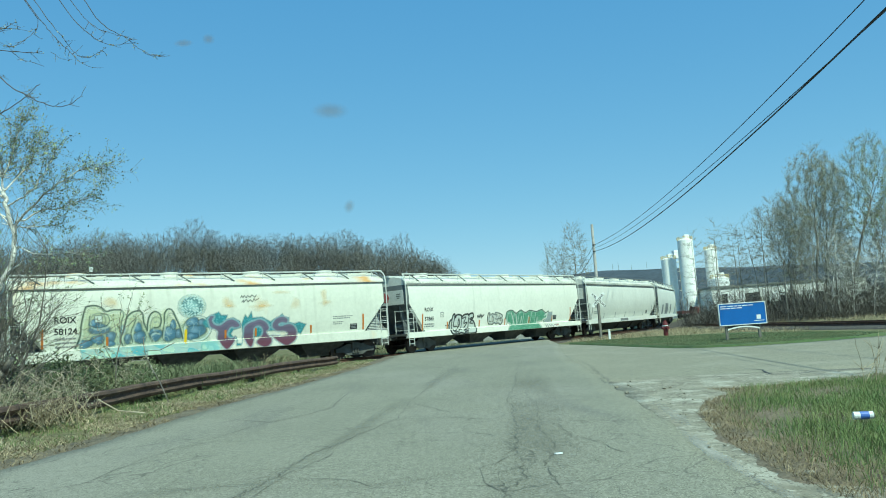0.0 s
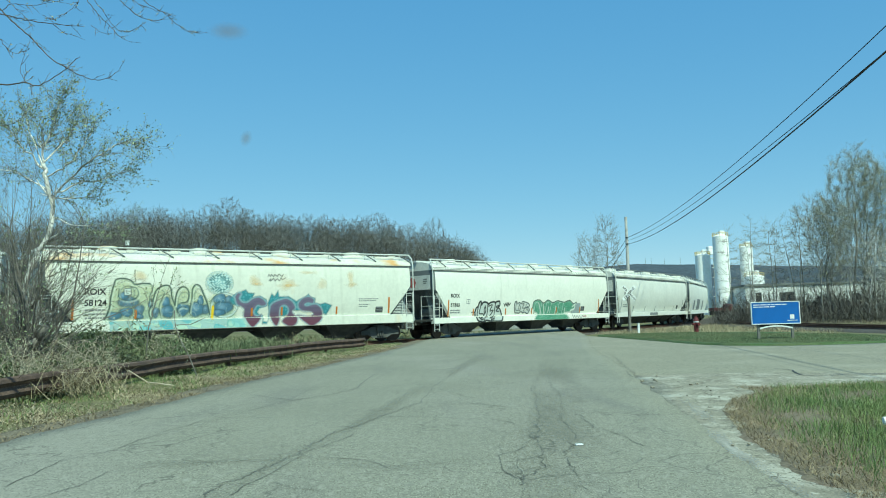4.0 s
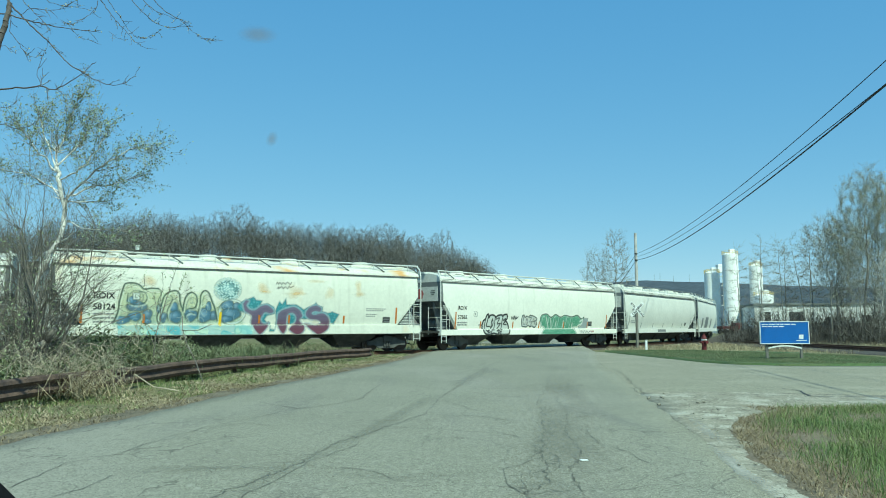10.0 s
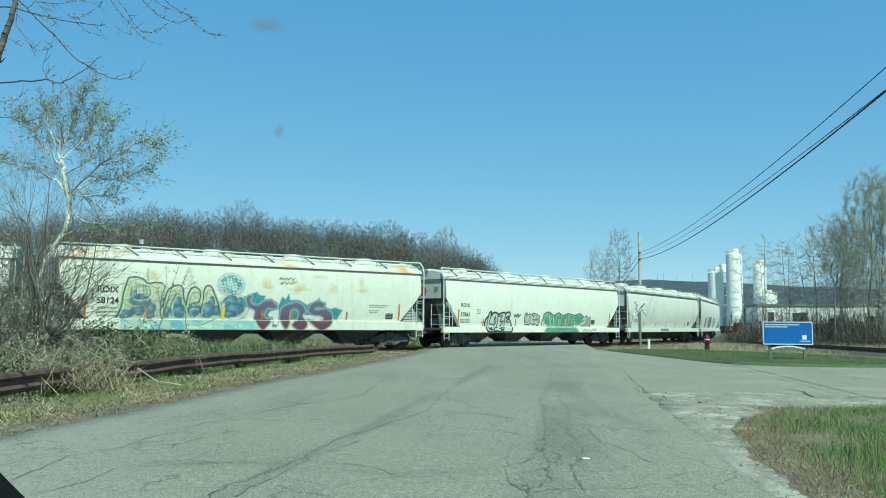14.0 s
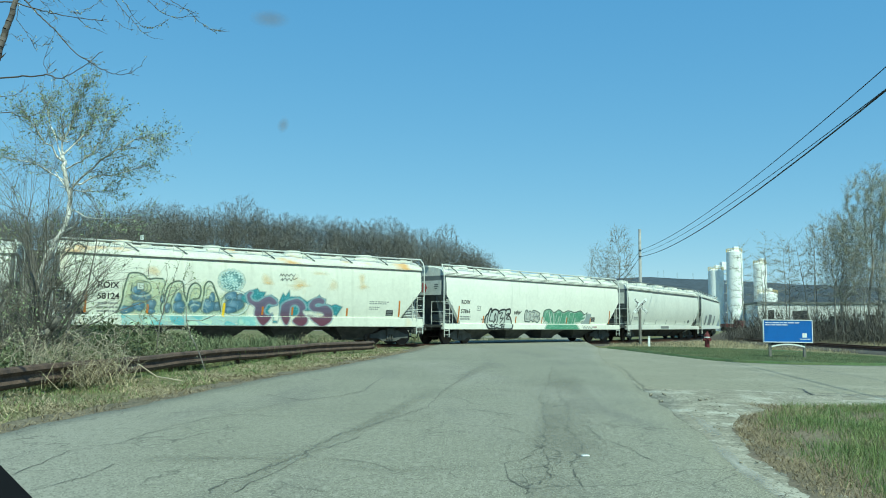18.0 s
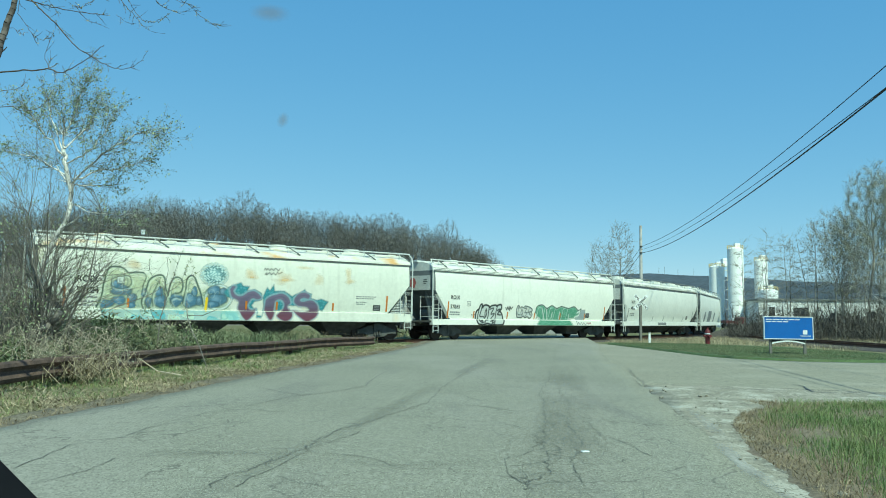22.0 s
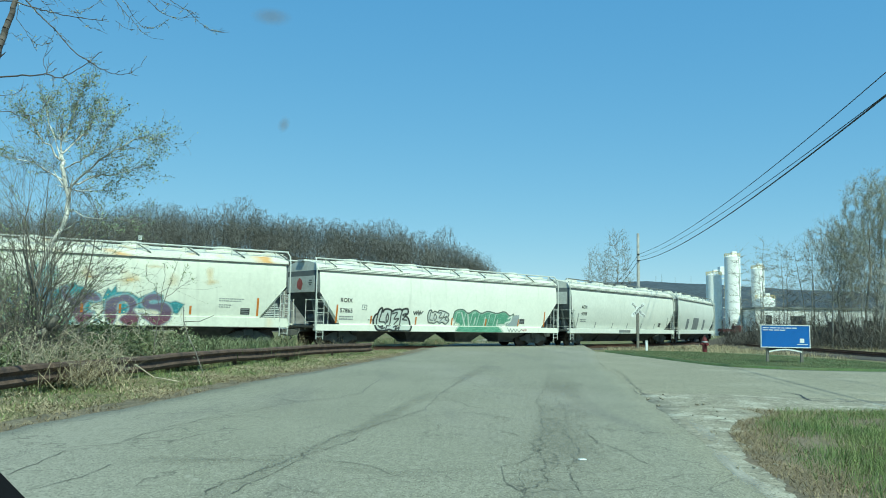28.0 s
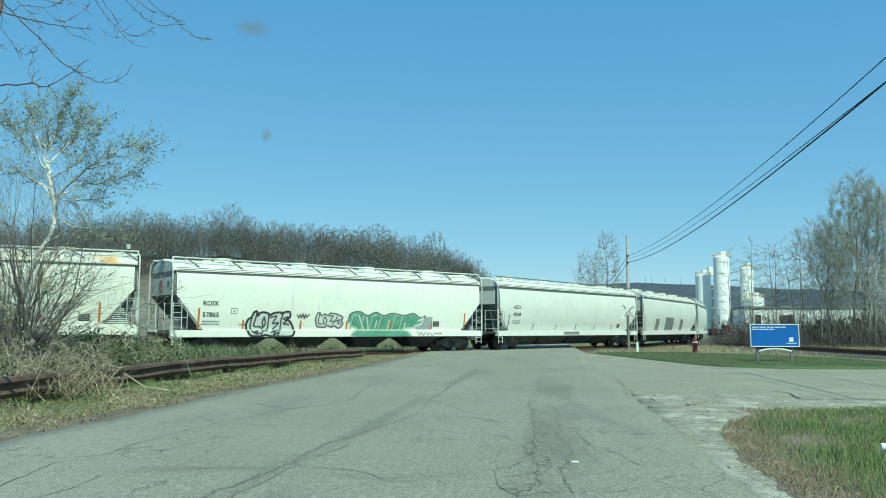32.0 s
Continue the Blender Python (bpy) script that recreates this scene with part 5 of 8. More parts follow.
blades("verge_straw", scatter(120000, (-9, -1, 5, 42), lambda x, y: verge(x, y, 0.3, 2.7), 5, 0.8), 0.08, 0.008, M_STRAW, "flattened dry grass along the road edge", 2.0, seed=4, curl=0.9)
blades("verge_straw", scatter(110000, (-8, -1, 5, 30), lambda x, y: verge(x, y, 0.22, 1.5), 55, 0.5), 0.07, 0.007, M_STRAW, "matted pale straw beside the asphalt", 2.2, seed=44, curl=0.85)
blades("verge_straw", lift(scatter(90000, (-8, -1, 5, 34), lambda x, y: verge(x, y, 0.04, 0.75 + 0.3 * np.sin(x * 31 + y * 17)), 57, 0.6), -0.008), 0.06, 0.005, M_DUFF, "brown trodden straw at the edge of the asphalt", 2.0, seed=47, curl=0.9)
blades("verge_grass", scatter(60000, (-10, -1, 5, 42), lambda x, y: verge(x, y, 0.75, 4.0), 6, 0.9), 0.11, 0.006, M_GRASS, "green spring grass on the verge", 0.7, seed=5)
blades("weeds", scatter(70000, (-22, -3, 12, 44), lambda x, y: behind(x, y, 0.25), 7, 0.9), 0.38, 0.007, M_WEED, "tall green weeds behind the guard rail", 0.6, seed=6)
blades("dead_stalks", scatter(5200, (-22, -3, 10, 44), lambda x, y: behind(x, y, 0.1), 8, 0.9), 0.75, 0.006, M_STRAW, "dead weed stalks", 0.5, seed=7)
rnd = np.random.RandomState(52)
cl = []
for k in range(46):
    y = rnd.uniform(13.5, 30)
    x = float(np.interp(y, [p[1] for p in GUARD], [p[0] for p in GUARD])) - rnd.uniform(0.6, 3.6)
    n = rnd.randint(180, 420)
    q = np.stack([rnd.normal(x, 0.35, n), rnd.normal(y, 0.4, n), rnd.uniform(-0.1, 0.45, n)], 1)
    cl.append(q[track_dist(q[:, 0], q[:, 1]) > 2.0])
blades("weed_clumps", np.concatenate(cl), 0.36, 0.009, M_WEED, "bushy green weeds behind the guard rail", 0.9, seed=15, curl=0.5)


def leafy(name, clumps, size, material, label, seed):
    """Bushy weeds: small folded leaves filling uneven low mounds of (x, y, z, radius, height, count)."""
    rnd = np.random.RandomState(seed)
    c = []
    for x, y, z, r, h, n in clumps:
        v = rnd.normal(0, 1, (n, 3))
        v *= (rnd.uniform(0.25, 1, (n, 1)) ** 0.6) / np.linalg.norm(v, axis=1)[:, None]
        c.append(np.stack([x + v[:, 0] * r, y + v[:, 1] * r, z + np.abs(v[:, 2]) * h * rnd.uniform(0.7, 1.15, n)], 1))
    c = np.concatenate(c)
    n = len(c)
    a, b = rnd.normal(0, 1, (n, 3)) + (0, 0, 0.7), rnd.normal(0, 1, (n, 3))
    a /= np.linalg.norm(a, axis=1)[:, None]
    b -= a * (a * b).sum(1)[:, None]
    b /= np.linalg.norm(b, axis=1)[:, None]
    sz = size * rnd.uniform(0.5, 1.5, (n, 1))
    v = np.stack([c - a * sz, c + b * sz * 0.3, c + a * sz, c - b * sz * 0.3 + np.cross(a, b) * sz * 0.2], 1)
    return tagged(new(name, mesh_np(name, v.reshape(-1, 3), np.arange(n * 4).reshape(-1, 4), material)), label, "weeds", kind="stuff")


rnd = np.random.RandomState(61)
mounds = []
for k in range(190):
    y = rnd.uniform(13.8, 29)
    gap = rnd.uniform(0.35, 3.0)
    x = float(np.interp(y, [p[1] for p in GUARD], [p[0] for p in GUARD])) - gap
    tall = np.interp(y, (13, 16, 21, 24, 31), (0.8, 1.35, 1.4, 0.75, 0.35)) * rnd.uniform(0.6, 1.1) * np.interp(gap, (0.3, 1.2), (0.55, 1))
    if track_dist(x, y) > 2.5:
        mounds.append((x, y, -0.1, rnd.uniform(0.3, 0.6), tall, rnd.randint(500, 1100)))
leafy("leafy_weeds", mounds, 0.05, M_WEED, "bushy green weeds crowding the guard rail", 62)
leafy("dead_weeds", [(x, y, -0.05, 0.35, h, n) for x, y, h, n in ((-5.8, 29.3, 0.75, 420), (-5.2, 29.9, 0.85, 520), (-4.6, 30.4, 0.7, 420), (-6.5, 28.2, 0.6, 260), (-7.4, 23.5, 0.9, 300))], 0.035, M_DUFF, "brown dead weeds behind the end of the guard rail", 66)
bm = bmesh.new()
add_path(bm, [(-6.35, 19.6, 1.55), (-6.2, 19.2, 1.2), (-5.95, 18.8, 0.85), (-5.6, 18.3, 0.5), (-5.3, 17.9, 0.06)], 0.011, 5)
add_path(bm, [(-6.2, 19.2, 1.2), (-5.8, 19.1, 1.2), (-5.4, 18.9, 1.35)], 0.008, 4)
tagged(part("fallen_branch", bm, M_BUSH, smooth=True), "dark dead branch lying over the guard rail", "branch")
bm = bmesh.new()
add_path(bm, [(-5.9, 15.5, 0.35), (-5.5, 15.4, 0.12), (-5.0, 15.35, 0.05)], 0.014, 5)
tagged(part("fallen_branch", bm, M_BRAMBLE, smooth=True), "pale broken stick on the verge", "branch")
rnd = np.random.RandomState(71)
segs = []
for k in range(64):
    a = np.array([-8.6 + 2.0 * rnd.uniform() ** 0.8, rnd.uniform(13.2, 17.0), 0.0])
    a[0] += (a[1] - 14) * 0.05
    reach, high = rnd.uniform(0.4, 1.3), rnd.uniform(0.3, 1.1)
    turn = rnd.uniform(0, 6.3)
    pts = [a + np.array([math.cos(turn) * reach * t, math.sin(turn) * reach * t, high * math.sin(min(t * 1.25, 1.0) * 2.4)]) + rnd.normal(0, 0.04, 3) for t in np.linspace(0, 1, 5)]
    guided(rnd, pts, rnd.uniform(0.004, 0.009), 0.0025, segs, 4, 0.3, 0, 0.0, 0.02, 3)
tagged(new("dead_vines", mesh_np("dead_vines", *tubes(np.asarray(segs), 4), M_BRAMBLE)), "tangle of pale dead vines by the guard rail", "vines", kind="stuff")
def far_bank(x, y):
    return (y > 47.2 + 0.75 * x + 3.2) & (track_dist(x, y) > 2.6)


blades("bank_grass", scatter(60000, (-24, 9, 34, 64), far_bank, 81, 0.8), 0.32, 0.013, M_WEED, "green grass on the bank behind the track", 0.7, seed=82)
blades("bank_straw", scatter(30000, (-24, 9, 34, 64), far_bank, 83, 0.5), 0.3, 0.012, M_STRAW, "pale dry grass on the bank behind the track", 0.8, seed=84)
# straw heap caught on the guard rail
rnd = np.random.RandomState(31)
hp = np.stack([rnd.normal(-6.45, 0.3, 320), rnd.normal(14.4, 0.55, 320), rnd.uniform(-0.02, 0.2, 320)], 1)
blades("straw_heap", hp, 0.5, 0.006, M_STRAW, "heap of dead vines and straw by the guard rail", 1.7, seed=9, curl=0.9)

# lawn island before the track
def lawn_edge():
    ys = np.arange(25.6, 42.5, 0.4)
    rows = []
    for y in (25.5, *ys):
        a = float(np.interp(y, (25.2, 26.6, 28.7, 33, 39, 43), (12.4, 10.0, 9.35, 9.2, 9.0, 8.6))) + 0.05 * math.sin(y * 3)
        b = float(np.interp(y, (25.2, 27, 29, 33, 38, 43), (14.5, 16.8, 17.2, 17.3, 16.5, 13.0)))
        rows.append([(a, y, -0.06)] + [(x, y, 0.05 + 0.015 * math.sin(2 * x + y)) for x in np.linspace(a + 0.08, b, 22)] + [(b + 0.1, y, -0.06)])
    v = np.array(rows)
    v[0, :, 2] = -0.15
    v[:, [0, -1], 2] = -0.15
    i = np.arange(v.shape[0] * v.shape[1]).reshape(v.shape[:2])
    f = np.stack([i[:-1, :-1], i[:-1, 1:], i[1:, 1:], i[1:, :-1]], -1).reshape(-1, 4)
    return tagged(new("lawn", mesh_np("lawn", v.reshape(-1, 3), f, M_LAWN, True)), "short mown green lawn island", "lawn", kind="structure")


lawn_edge()
blades("lawn_grass", lift(scatter(60000, (9.0, 17.3, 25.45, 42), lambda x, y: (x > np.interp(y, (25.2, 26.6, 28.7, 43), (12.5, 10.05, 9.4, 8.8))) & (x < np.interp(y, (25.2, 27, 33, 43), (14.5, 16.7, 17.2, 13))), 12), 0.06), 0.036, 0.008, M_LAWNBLADE, "mown green lawn grass", seed=12)
blades("dry_tufts", scatter(44000, (9, 40, 36, 66), lambda x, y: (track_dist(x, y) > 2.2) & (x > edge(RIGHT, y) + 1.2) & ((x > 17.2) | (y > 41.5)) & (y > 0.55 * x + 28), 13, 0.4), 0.25, 0.012, M_STRAW, "pale dry grass along the track", 0.6, seed=13)

# ---- guard rail ----
M_RUST = mat("rusted_guard_rail", (0.075, 0.052, 0.042), 0.85, 0.2, color2=(0.135, 0.09, 0.068), size=3, grain=0.3, grain_size=25, bump=0.4)
guard = tagged(empty("guard_rail"), "rusty brown steel guard rail, low and bent", "guard rail")
WAVE = ((0.0, 0.0), (0.06, 0.03), (0.085, 0.085), (0.02, 0.155), (0.02, 0.195), (0.085, 0.265), (0.06, 0.32), (0.0, 0.35))
gp = np.array(GUARD)
gl = np.concatenate([[0], np.cumsum(np.hypot(*np.diff(gp, axis=0).T))])
starts = np.arange(0, gl[-1] - 0.5, 3.81)
for a in starts:
    b = min(a + 3.87, gl[-1])
    rings = []
    for t in np.linspace(a, b, 7):
        x, y = np.interp(t, gl, gp[:, 0]), np.interp(t, gl, gp[:, 1])
        x2, y2 = np.interp(min(t + 0.3, gl[-1]), gl, gp[:, 0]), np.interp(min(t + 0.3, gl[-1]), gl, gp[:, 1])
        n = Vector((y2 - y, x - x2, 0))
        n = n.normalized() if n.length > 1e-6 else Vector((1, 0, 0))
        dip = 0.085 + 0.012 * math.sin(t * 0.8) + 0.006 * math.sin(t * 2.1)
        rings.append([(x + n.x * q, y + n.y * q, dip + z) for q, z in WAVE] + [(x + n.x * (q - 0.006), y + n.y * (q - 0.006), dip + z) for q, z in reversed(WAVE)])
    part("beam", loft(rings), M_RUST, guard)
    x, y = np.interp(a + 0.1, gl, gp[:, 0]), np.interp(a + 0.1, gl, gp[:, 1])
    bm = box(-0.05, 0.05, -0.075, 0.075, -0.35, 0.43, bevel=0.006)
    bmesh.ops.transform(bm, matrix=pose(x - 0.1, y, 0, random.Random(int(a * 10)).uniform(-4, 4), random.Random(int(a * 7)).uniform(-6, 6), 5), verts=bm.verts)
    part("post", bm, M_RUST, guard)

# ---- blue sign ----
M_BLUE = mat("blue_sign_face", (0.02, 0.12, 0.42), 0.45, vary=0.08, size=2)
M_WHITE = mat("white_sign_paint", (0.75, 0.77, 0.76), 0.5, vary=0.06)
M_POST = mat("grey_weathered_post", (0.2, 0.19, 0.17), 0.85, vary=0.3, size=5)
sign = tagged(empty("entrance_sign", pose(12.9, 29.75, 0, 0, 0, -4)), "blue site sign with white lettering on two posts", "sign")
part("panel", box(-0.88, 0.88, -0.03, 0.03, 0.62, 1.43, bevel=0.008), M_BLUE, sign)
bm = bmesh.new()
for a in ((-0.9, 0.9, 1.42, 1.45), (-0.9, 0.9, 0.6, 0.63), (-0.9, -0.875, 0.63, 1.42), (0.875, 0.9, 0.63, 1.42)):
    add_box(bm, a[0], a[1], -0.045, 0.035, a[2], a[3])
part("frame", bm, M_WHITE, sign, "thin pale metal frame")
for x in (-0.63, 0.62):
    part("post", box(x - 0.045, x + 0.045, 0.04, 0.13, -0.3, 1.3, bevel=0.006), M_POST, sign)
rnd = random.Random(2)
for z, x1 in ((1.335, 0.42), (1.255, 0.02)):
    bm = bmesh.new()
    x = -0.82
    while x < x1:
        w = rnd.uniform(0.1, 0.24)
        add_box(bm, x, min(x + w, x1), -0.036, -0.031, z - 0.016, z + 0.016)
        x += w + 0.035
    part("line_of_writing", bm, M_WHITE, sign)
part("emblem", box(0.52, 0.68, -0.037, -0.031, 0.79, 0.95, bevel=0.002), M_WHITE, sign, "small white square emblem")
part("line_of_writing", box(0.42, 0.8, -0.036, -0.031, 0.72, 0.745), M_WHITE, sign)
part("lower_panel", box(-0.6, 0.6, 0.0, 0.03, 0.5, 0.6), M_BLACK, sign, "dark lower panel")
rings = []
for x in np.linspace(-0.6, 0.6, 13):
    z = 0.42 + 0.09 * (1 - (x / 0.6) ** 2)
    rings.append([(x, -0.02, z), (x, 0.02, z), (x, 0.02, z + 0.05), (x, -0.02, z + 0.05)])
part("arched_trim", loft(rings), M_WHITE, sign, "white arched trim")

# ---- hydrant and marker ----
M_RED = mat("chipped_red_paint", (0.14, 0.024, 0.027), 0.6, vary=0.35, size=8)
hyd = tagged(empty("fire_hydrant", pose(14.05, 42.3, -0.04, 0, 0, 20)), "weathered red fire hydrant with pale band", "hydrant")
part("base_flange", rod((0, 0, 0), (0, 0, 0.06), 0.19, seg=14), M_RED, hyd)
part("barrel", rod((0, 0, 0.05), (0, 0, 0.66), 0.12, seg=14), M_RED, hyd)
part("collar", rod((0, 0, 0.6), (0, 0, 0.66), 0.15, seg=14), M_WHITE, hyd, "pale painted collar")
bm = rod((0, 0, 0.66), (0, 0, 0.86), 0.16, 0.09, seg=14)
add_rod(bm, (0, 0, 0.86), (0, 0, 0.95), 0.045, seg=6)
part("bonnet", bm, M_RED, hyd)
for a, r in ((0, 0.06), (180, 0.06), (270, 0.085)):
    d = Vector((math.cos(radians(a)), math.sin(radians(a)), 0))
    part("outlet", rod(Vector((0, 0, 0.5)) + d * 0.1, Vector((0, 0, 0.5)) + d * 0.24, r, seg=10), M_RED, hyd)
mk = tagged(empty("marker_post", pose(12.0, 46.3, -0.05)), "short white marker post by the crossing", "post")
part("shaft", box(-0.06, 0.06, -0.06, 0.06, -0.2, 0.52, bevel=0.01), M_WHITE, mk)
part("cap", box(-0.065, 0.065, -0.065, 0.065, 0.52, 0.6, bevel=0.015), M_STEP, mk)

# ---- crossbuck ----
xb = tagged(empty("crossbuck", pose(12.75, 51.2, 0, 0, 0, 12)), "railway crossing sign on a grey post", "sign")
part("post", box(-0.07, 0.07, 0.02, 0.16, -0.3, 2.62, bevel=0.01), M_POST, xb)
for a, words in ((45, ("CROSSING",)), (-45, ("RAIL", "ROAD"))):
    bm = box(-0.62, 0.62, -0.012 if a > 0 else 0.002, 0.0 if a > 0 else 0.012, -0.11, 0.11, bevel=0.003)
    bmesh.ops.transform(bm, matrix=pose(0, 0, 2.44, 0, -a, 0), verts=bm.verts)
    bl = part("blade", bm, M_WHITE, xb, "white crossing blade with black letters")
    for k, wd in enumerate(words):
        me = text_mesh(wd, 0.2, 0.001, "CENTER", 1.0)
        me.materials.append(M_BLACK)
        tx = put(new("lettering", me), bl)
        x = 0 if len(words) == 1 else (-0.37, 0.37)[k]
        tx.matrix_basis = Matrix.Translation((0, 0, 2.44)) @ Matrix.Rotation(radians(-a), 4, "Y") @ pose(x, -0.016 if a > 0 else -0.001, -0.072, 90, 0, 0)

# ---- utility pole and wires ----
M_POLE = mat("weathered_pole_wood", (0.56, 0.535, 0.5), 0.9, vary=0.3, size=3)
M_WIRE = mat("black_cable", (0.012, 0.012, 0.014), 0.6, vary=0.1)
POLE = (22.48, 90.16)
pole = tagged(empty("utility_pole", pose(*POLE, 0)), "weathered wooden utility pole behind the train", "pole")
part("shaft", rod((0, 0, -0.5), (0, 0, 12.13), 0.21, 0.147, seg=10), M_POLE, pole)
part("bracket", rod((-0.16, -0.16, 9.71), (0.11, -0.27, 9.71), 0.056), M_WIRE, pole)
part("bracket", rod((-0.16, -0.16, 8.98), (0.11, -0.27, 8.98), 0.068), M_WIRE, pole)


def wire(a, b, sag, r, label):
    a, b = Vector(a), Vector(b)
    pts = []
    for k in range(41):
        t = k / 40
        p = a.lerp(b, t)
        pts.append((p.x, p.y, p.z - sag * 4 * t * (1 - t)))
    across = Vector((b.y - a.y, a.x - b.x, 0)).normalized()
    ring = [(math.cos(k * math.pi / 3) * r, math.sin(k * math.pi / 3) * r) for k in range(6)]
    bm = loft([[(p[0] + across.x * u, p[1] + across.y * u, p[2] + v) for u, v in ring] for p in pts])
    return tagged(part("overhead_wire", bm, M_WIRE), label, "wire", "overhead wires")


wire((*POLE, 9.71), (11.75, -9.02, 14.17), 2.25, 0.0185, "thin black overhead wire from the pole")
wire((*POLE, 8.98), (7.61, -9.02, 9.43), 1.87, 0.026, "thick black overhead cable from the pole")
wire((*POLE, 9.35), (6.8, -9.02, 8.05), 1.34, 0.013, "thin black overhead wire beside the cable")
wire((*POLE, 9.65), (20.51, 94.67, 6.16), 0.17, 0.022, "black service wire slanting down")
wire((*POLE, 8.98), (20.62, 94.67, 5.48), 0.17, 0.028, "black service wire slanting down")

# small lamp standing behind the train
lp = tagged(empty("yard_lamp", pose(-23.0, 60, 0)), "yard lamp with a white head", "lamp")
part("pole", rod((0, 0, -0.3), (0, 0, 7.35), 0.05, seg=8), M_POST, lp)
part("head", rod((0, 0, 7.3), (0, 0, 7.65), 0.13, 0.16, seg=10), M_WHITE, lp)

# ---- siding ----
siding = tagged(empty("siding_track"), "dark rusty siding track on cinders", "track", kind="structure")
def side_line(v):
    return (22.2 + 0.0042 * (v - 38) ** 2, v)


SIDE = np.array([side_line(v) for v in np.arange(30.5, 88, 1.5)])
def sweep(name, line, profile, material, parent):
    d = np.gradient(line, axis=0)
    d /= np.linalg.norm(d, axis=1)[:, None]
    rings = [[(p[0] + t[1] * q, p[1] - t[0] * q, z) for q, z in profile] for p, t in zip(line, d)]
    return put(new(name, part_mesh(name, rings, material)), parent)


def part_mesh(name, rings, material):
    v = np.array(rings)
    n, m = v.shape[:2]
    i = np.arange(n * m).reshape(n, m)
    j = np.roll(i, -1, 1)
    f = np.stack([i[:-1], j[:-1], j[1:], i[1:]], -1).reshape(-1, 4)
    return mesh_np(name, v.reshape(-1, 3), f, material)


sweep("cinder_bed", SIDE, ((-1.9, -0.2), (-1.4, 0.0), (1.4, 0.0), (1.9, -0.2)), M_BALLAST, siding)
for q in (-0.755, 0.755):
    sweep("rail", SIDE, tuple((a + q, z + 0.21) for a, z in RAIL), M_RAIL, siding)

# ---- silos and plant ----
M_SILO = mat("white_silo_paint", (0.92, 0.92, 0.89), 0.5, vary=0.06, size=0.3, grain=0.05, grain_size=2)
over(M_SILO, (0.55, 0.52, 0.45), 0.7, 0.9, 0.8, (1.5, 1.5, 0.12))
M_YELLOW = mat("yellow_rail_paint", (0.72, 0.56, 0.24), 0.6, vary=0.2)
M_SHED = mat("pale_shed_cladding", (0.85, 0.85, 0.82), 0.7, vary=0.2, size=0.2)
M_DARK = mat("dark_opening", (0.03, 0.032, 0.035), 0.6, vary=0.2)


def silo(x, y, r, h, label):
    ob = tagged(empty("silo", pose(x, y, 0)), label, "silo", "silos of the plant")
    part("shell", rod((0, 0, 1.5), (0, 0, h - 0.6), r, seg=28), M_SILO, ob, smooth=False)
    part("roof_cone", rod((0, 0, h - 0.6), (0, 0, h), r, r * 0.3, seg=28), M_SILO, ob)
    part("skirt", rod((0, 0, -0.5), (0, 0, 1.5), r * 0.98, seg=28), M_SHED, ob)
    for z in np.arange(4, h - 2, 3.4):
        part("hoop", rod((0, 0, z), (0, 0, z + 0.1), r + 0.03, seg=28), M_SILO, ob)
    bm = bmesh.new()
    for k in range(16):
        a, b = k * math.pi / 8, (k + 1) * math.pi / 8
        for z in (h - 0.15, h + 0.25):
            add_rod(bm, (r * math.cos(a), r * math.sin(a), z), (r * math.cos(b), r * math.sin(b), z), 0.05, seg=4)
        add_rod(bm, (r * math.cos(a), r * math.sin(a), h - 0.6), (r * math.cos(a), r * math.sin(a), h + 0.25), 0.04, seg=4)
    part("top_railing", bm, M_YELLOW, ob, "yellow safety railing")
    part("filter_box", box(-0.2, 1.0, -0.6, 0.6, h - 0.3, h + 0.8, bevel=0.05), M_SILO, ob)
    bm = bmesh.new()
    for s in (-0.25, 0.25):
        add_rod(bm, (r * 0.7, s + r * 0.75, 0), (r * 0.7, s + r * 0.75, h), 0.05, seg=4)
    part("ladder_cage", bm, M_SHED, ob, "pale steel ladder cage")
    return ob


silo(70.1, 190, 1.85, 19.4, "tall white resin silo with railing")
silo(67.3, 195, 1.84, 15.3, "white resin silo beside a taller one")
silo(76.2, 190, 1.5, 16.6, "slim white silo with yellow railing")
silo(76.6, 187, 2.2, 9.4, "short wide white silo with yellow railing")
twr = tagged(empty("stair_tower", pose(70.0, 196.5, 0)), "pale steel stair tower beside the silos", "tower")
for x in (-0.8, 0.8):
    for y in (-0.8, 0.8):
        part("leg", rod((x, y, -0.3), (x, y, 16.8), 0.09, seg=5), M_YELLOW, twr)
for z in np.arange(2, 17, 2.4):
    part("landing", box(-0.95, 0.95, -0.95, 0.95, z, z + 0.12), M_SHED, twr)
part("top_box", box(-0.9, 0.9, -0.9, 0.9, 15.0, 17.0, bevel=0.08), M_SILO, twr)

plant = tagged(empty("plant_building", pose(80, 178, 0, 0, 0, -6)), "long low pale factory shed", "building")
part("wall", box(-9, 26, 0, 26, -1, 6.2, bevel=0.05), M_SHED, plant)
part("roof", box(-9.3, 26.3, -0.3, 26.3, 6.2, 6.7, bevel=0.05), M_ENDGREY, plant)
for x, w, z0, z1 in ((-6.8, 1.3, 0.5, 4.8), (-1.4, 3.3, 2.6, 4.7), (6.5, 2.2, 0.3, 3.6), (14, 3.0, 0.4, 4.0)):
    part("loading_door", box(x, x + w, -0.06, -0.01, z0, z1), M_DARK, plant, "dark open loading bay")
for k in range(8):
    part("wall_seam", box(-8 + k * 4.2, -7.9 + k * 4.2, -0.05, 0.0, 0, 6.1), M_ENDGREY, plant)
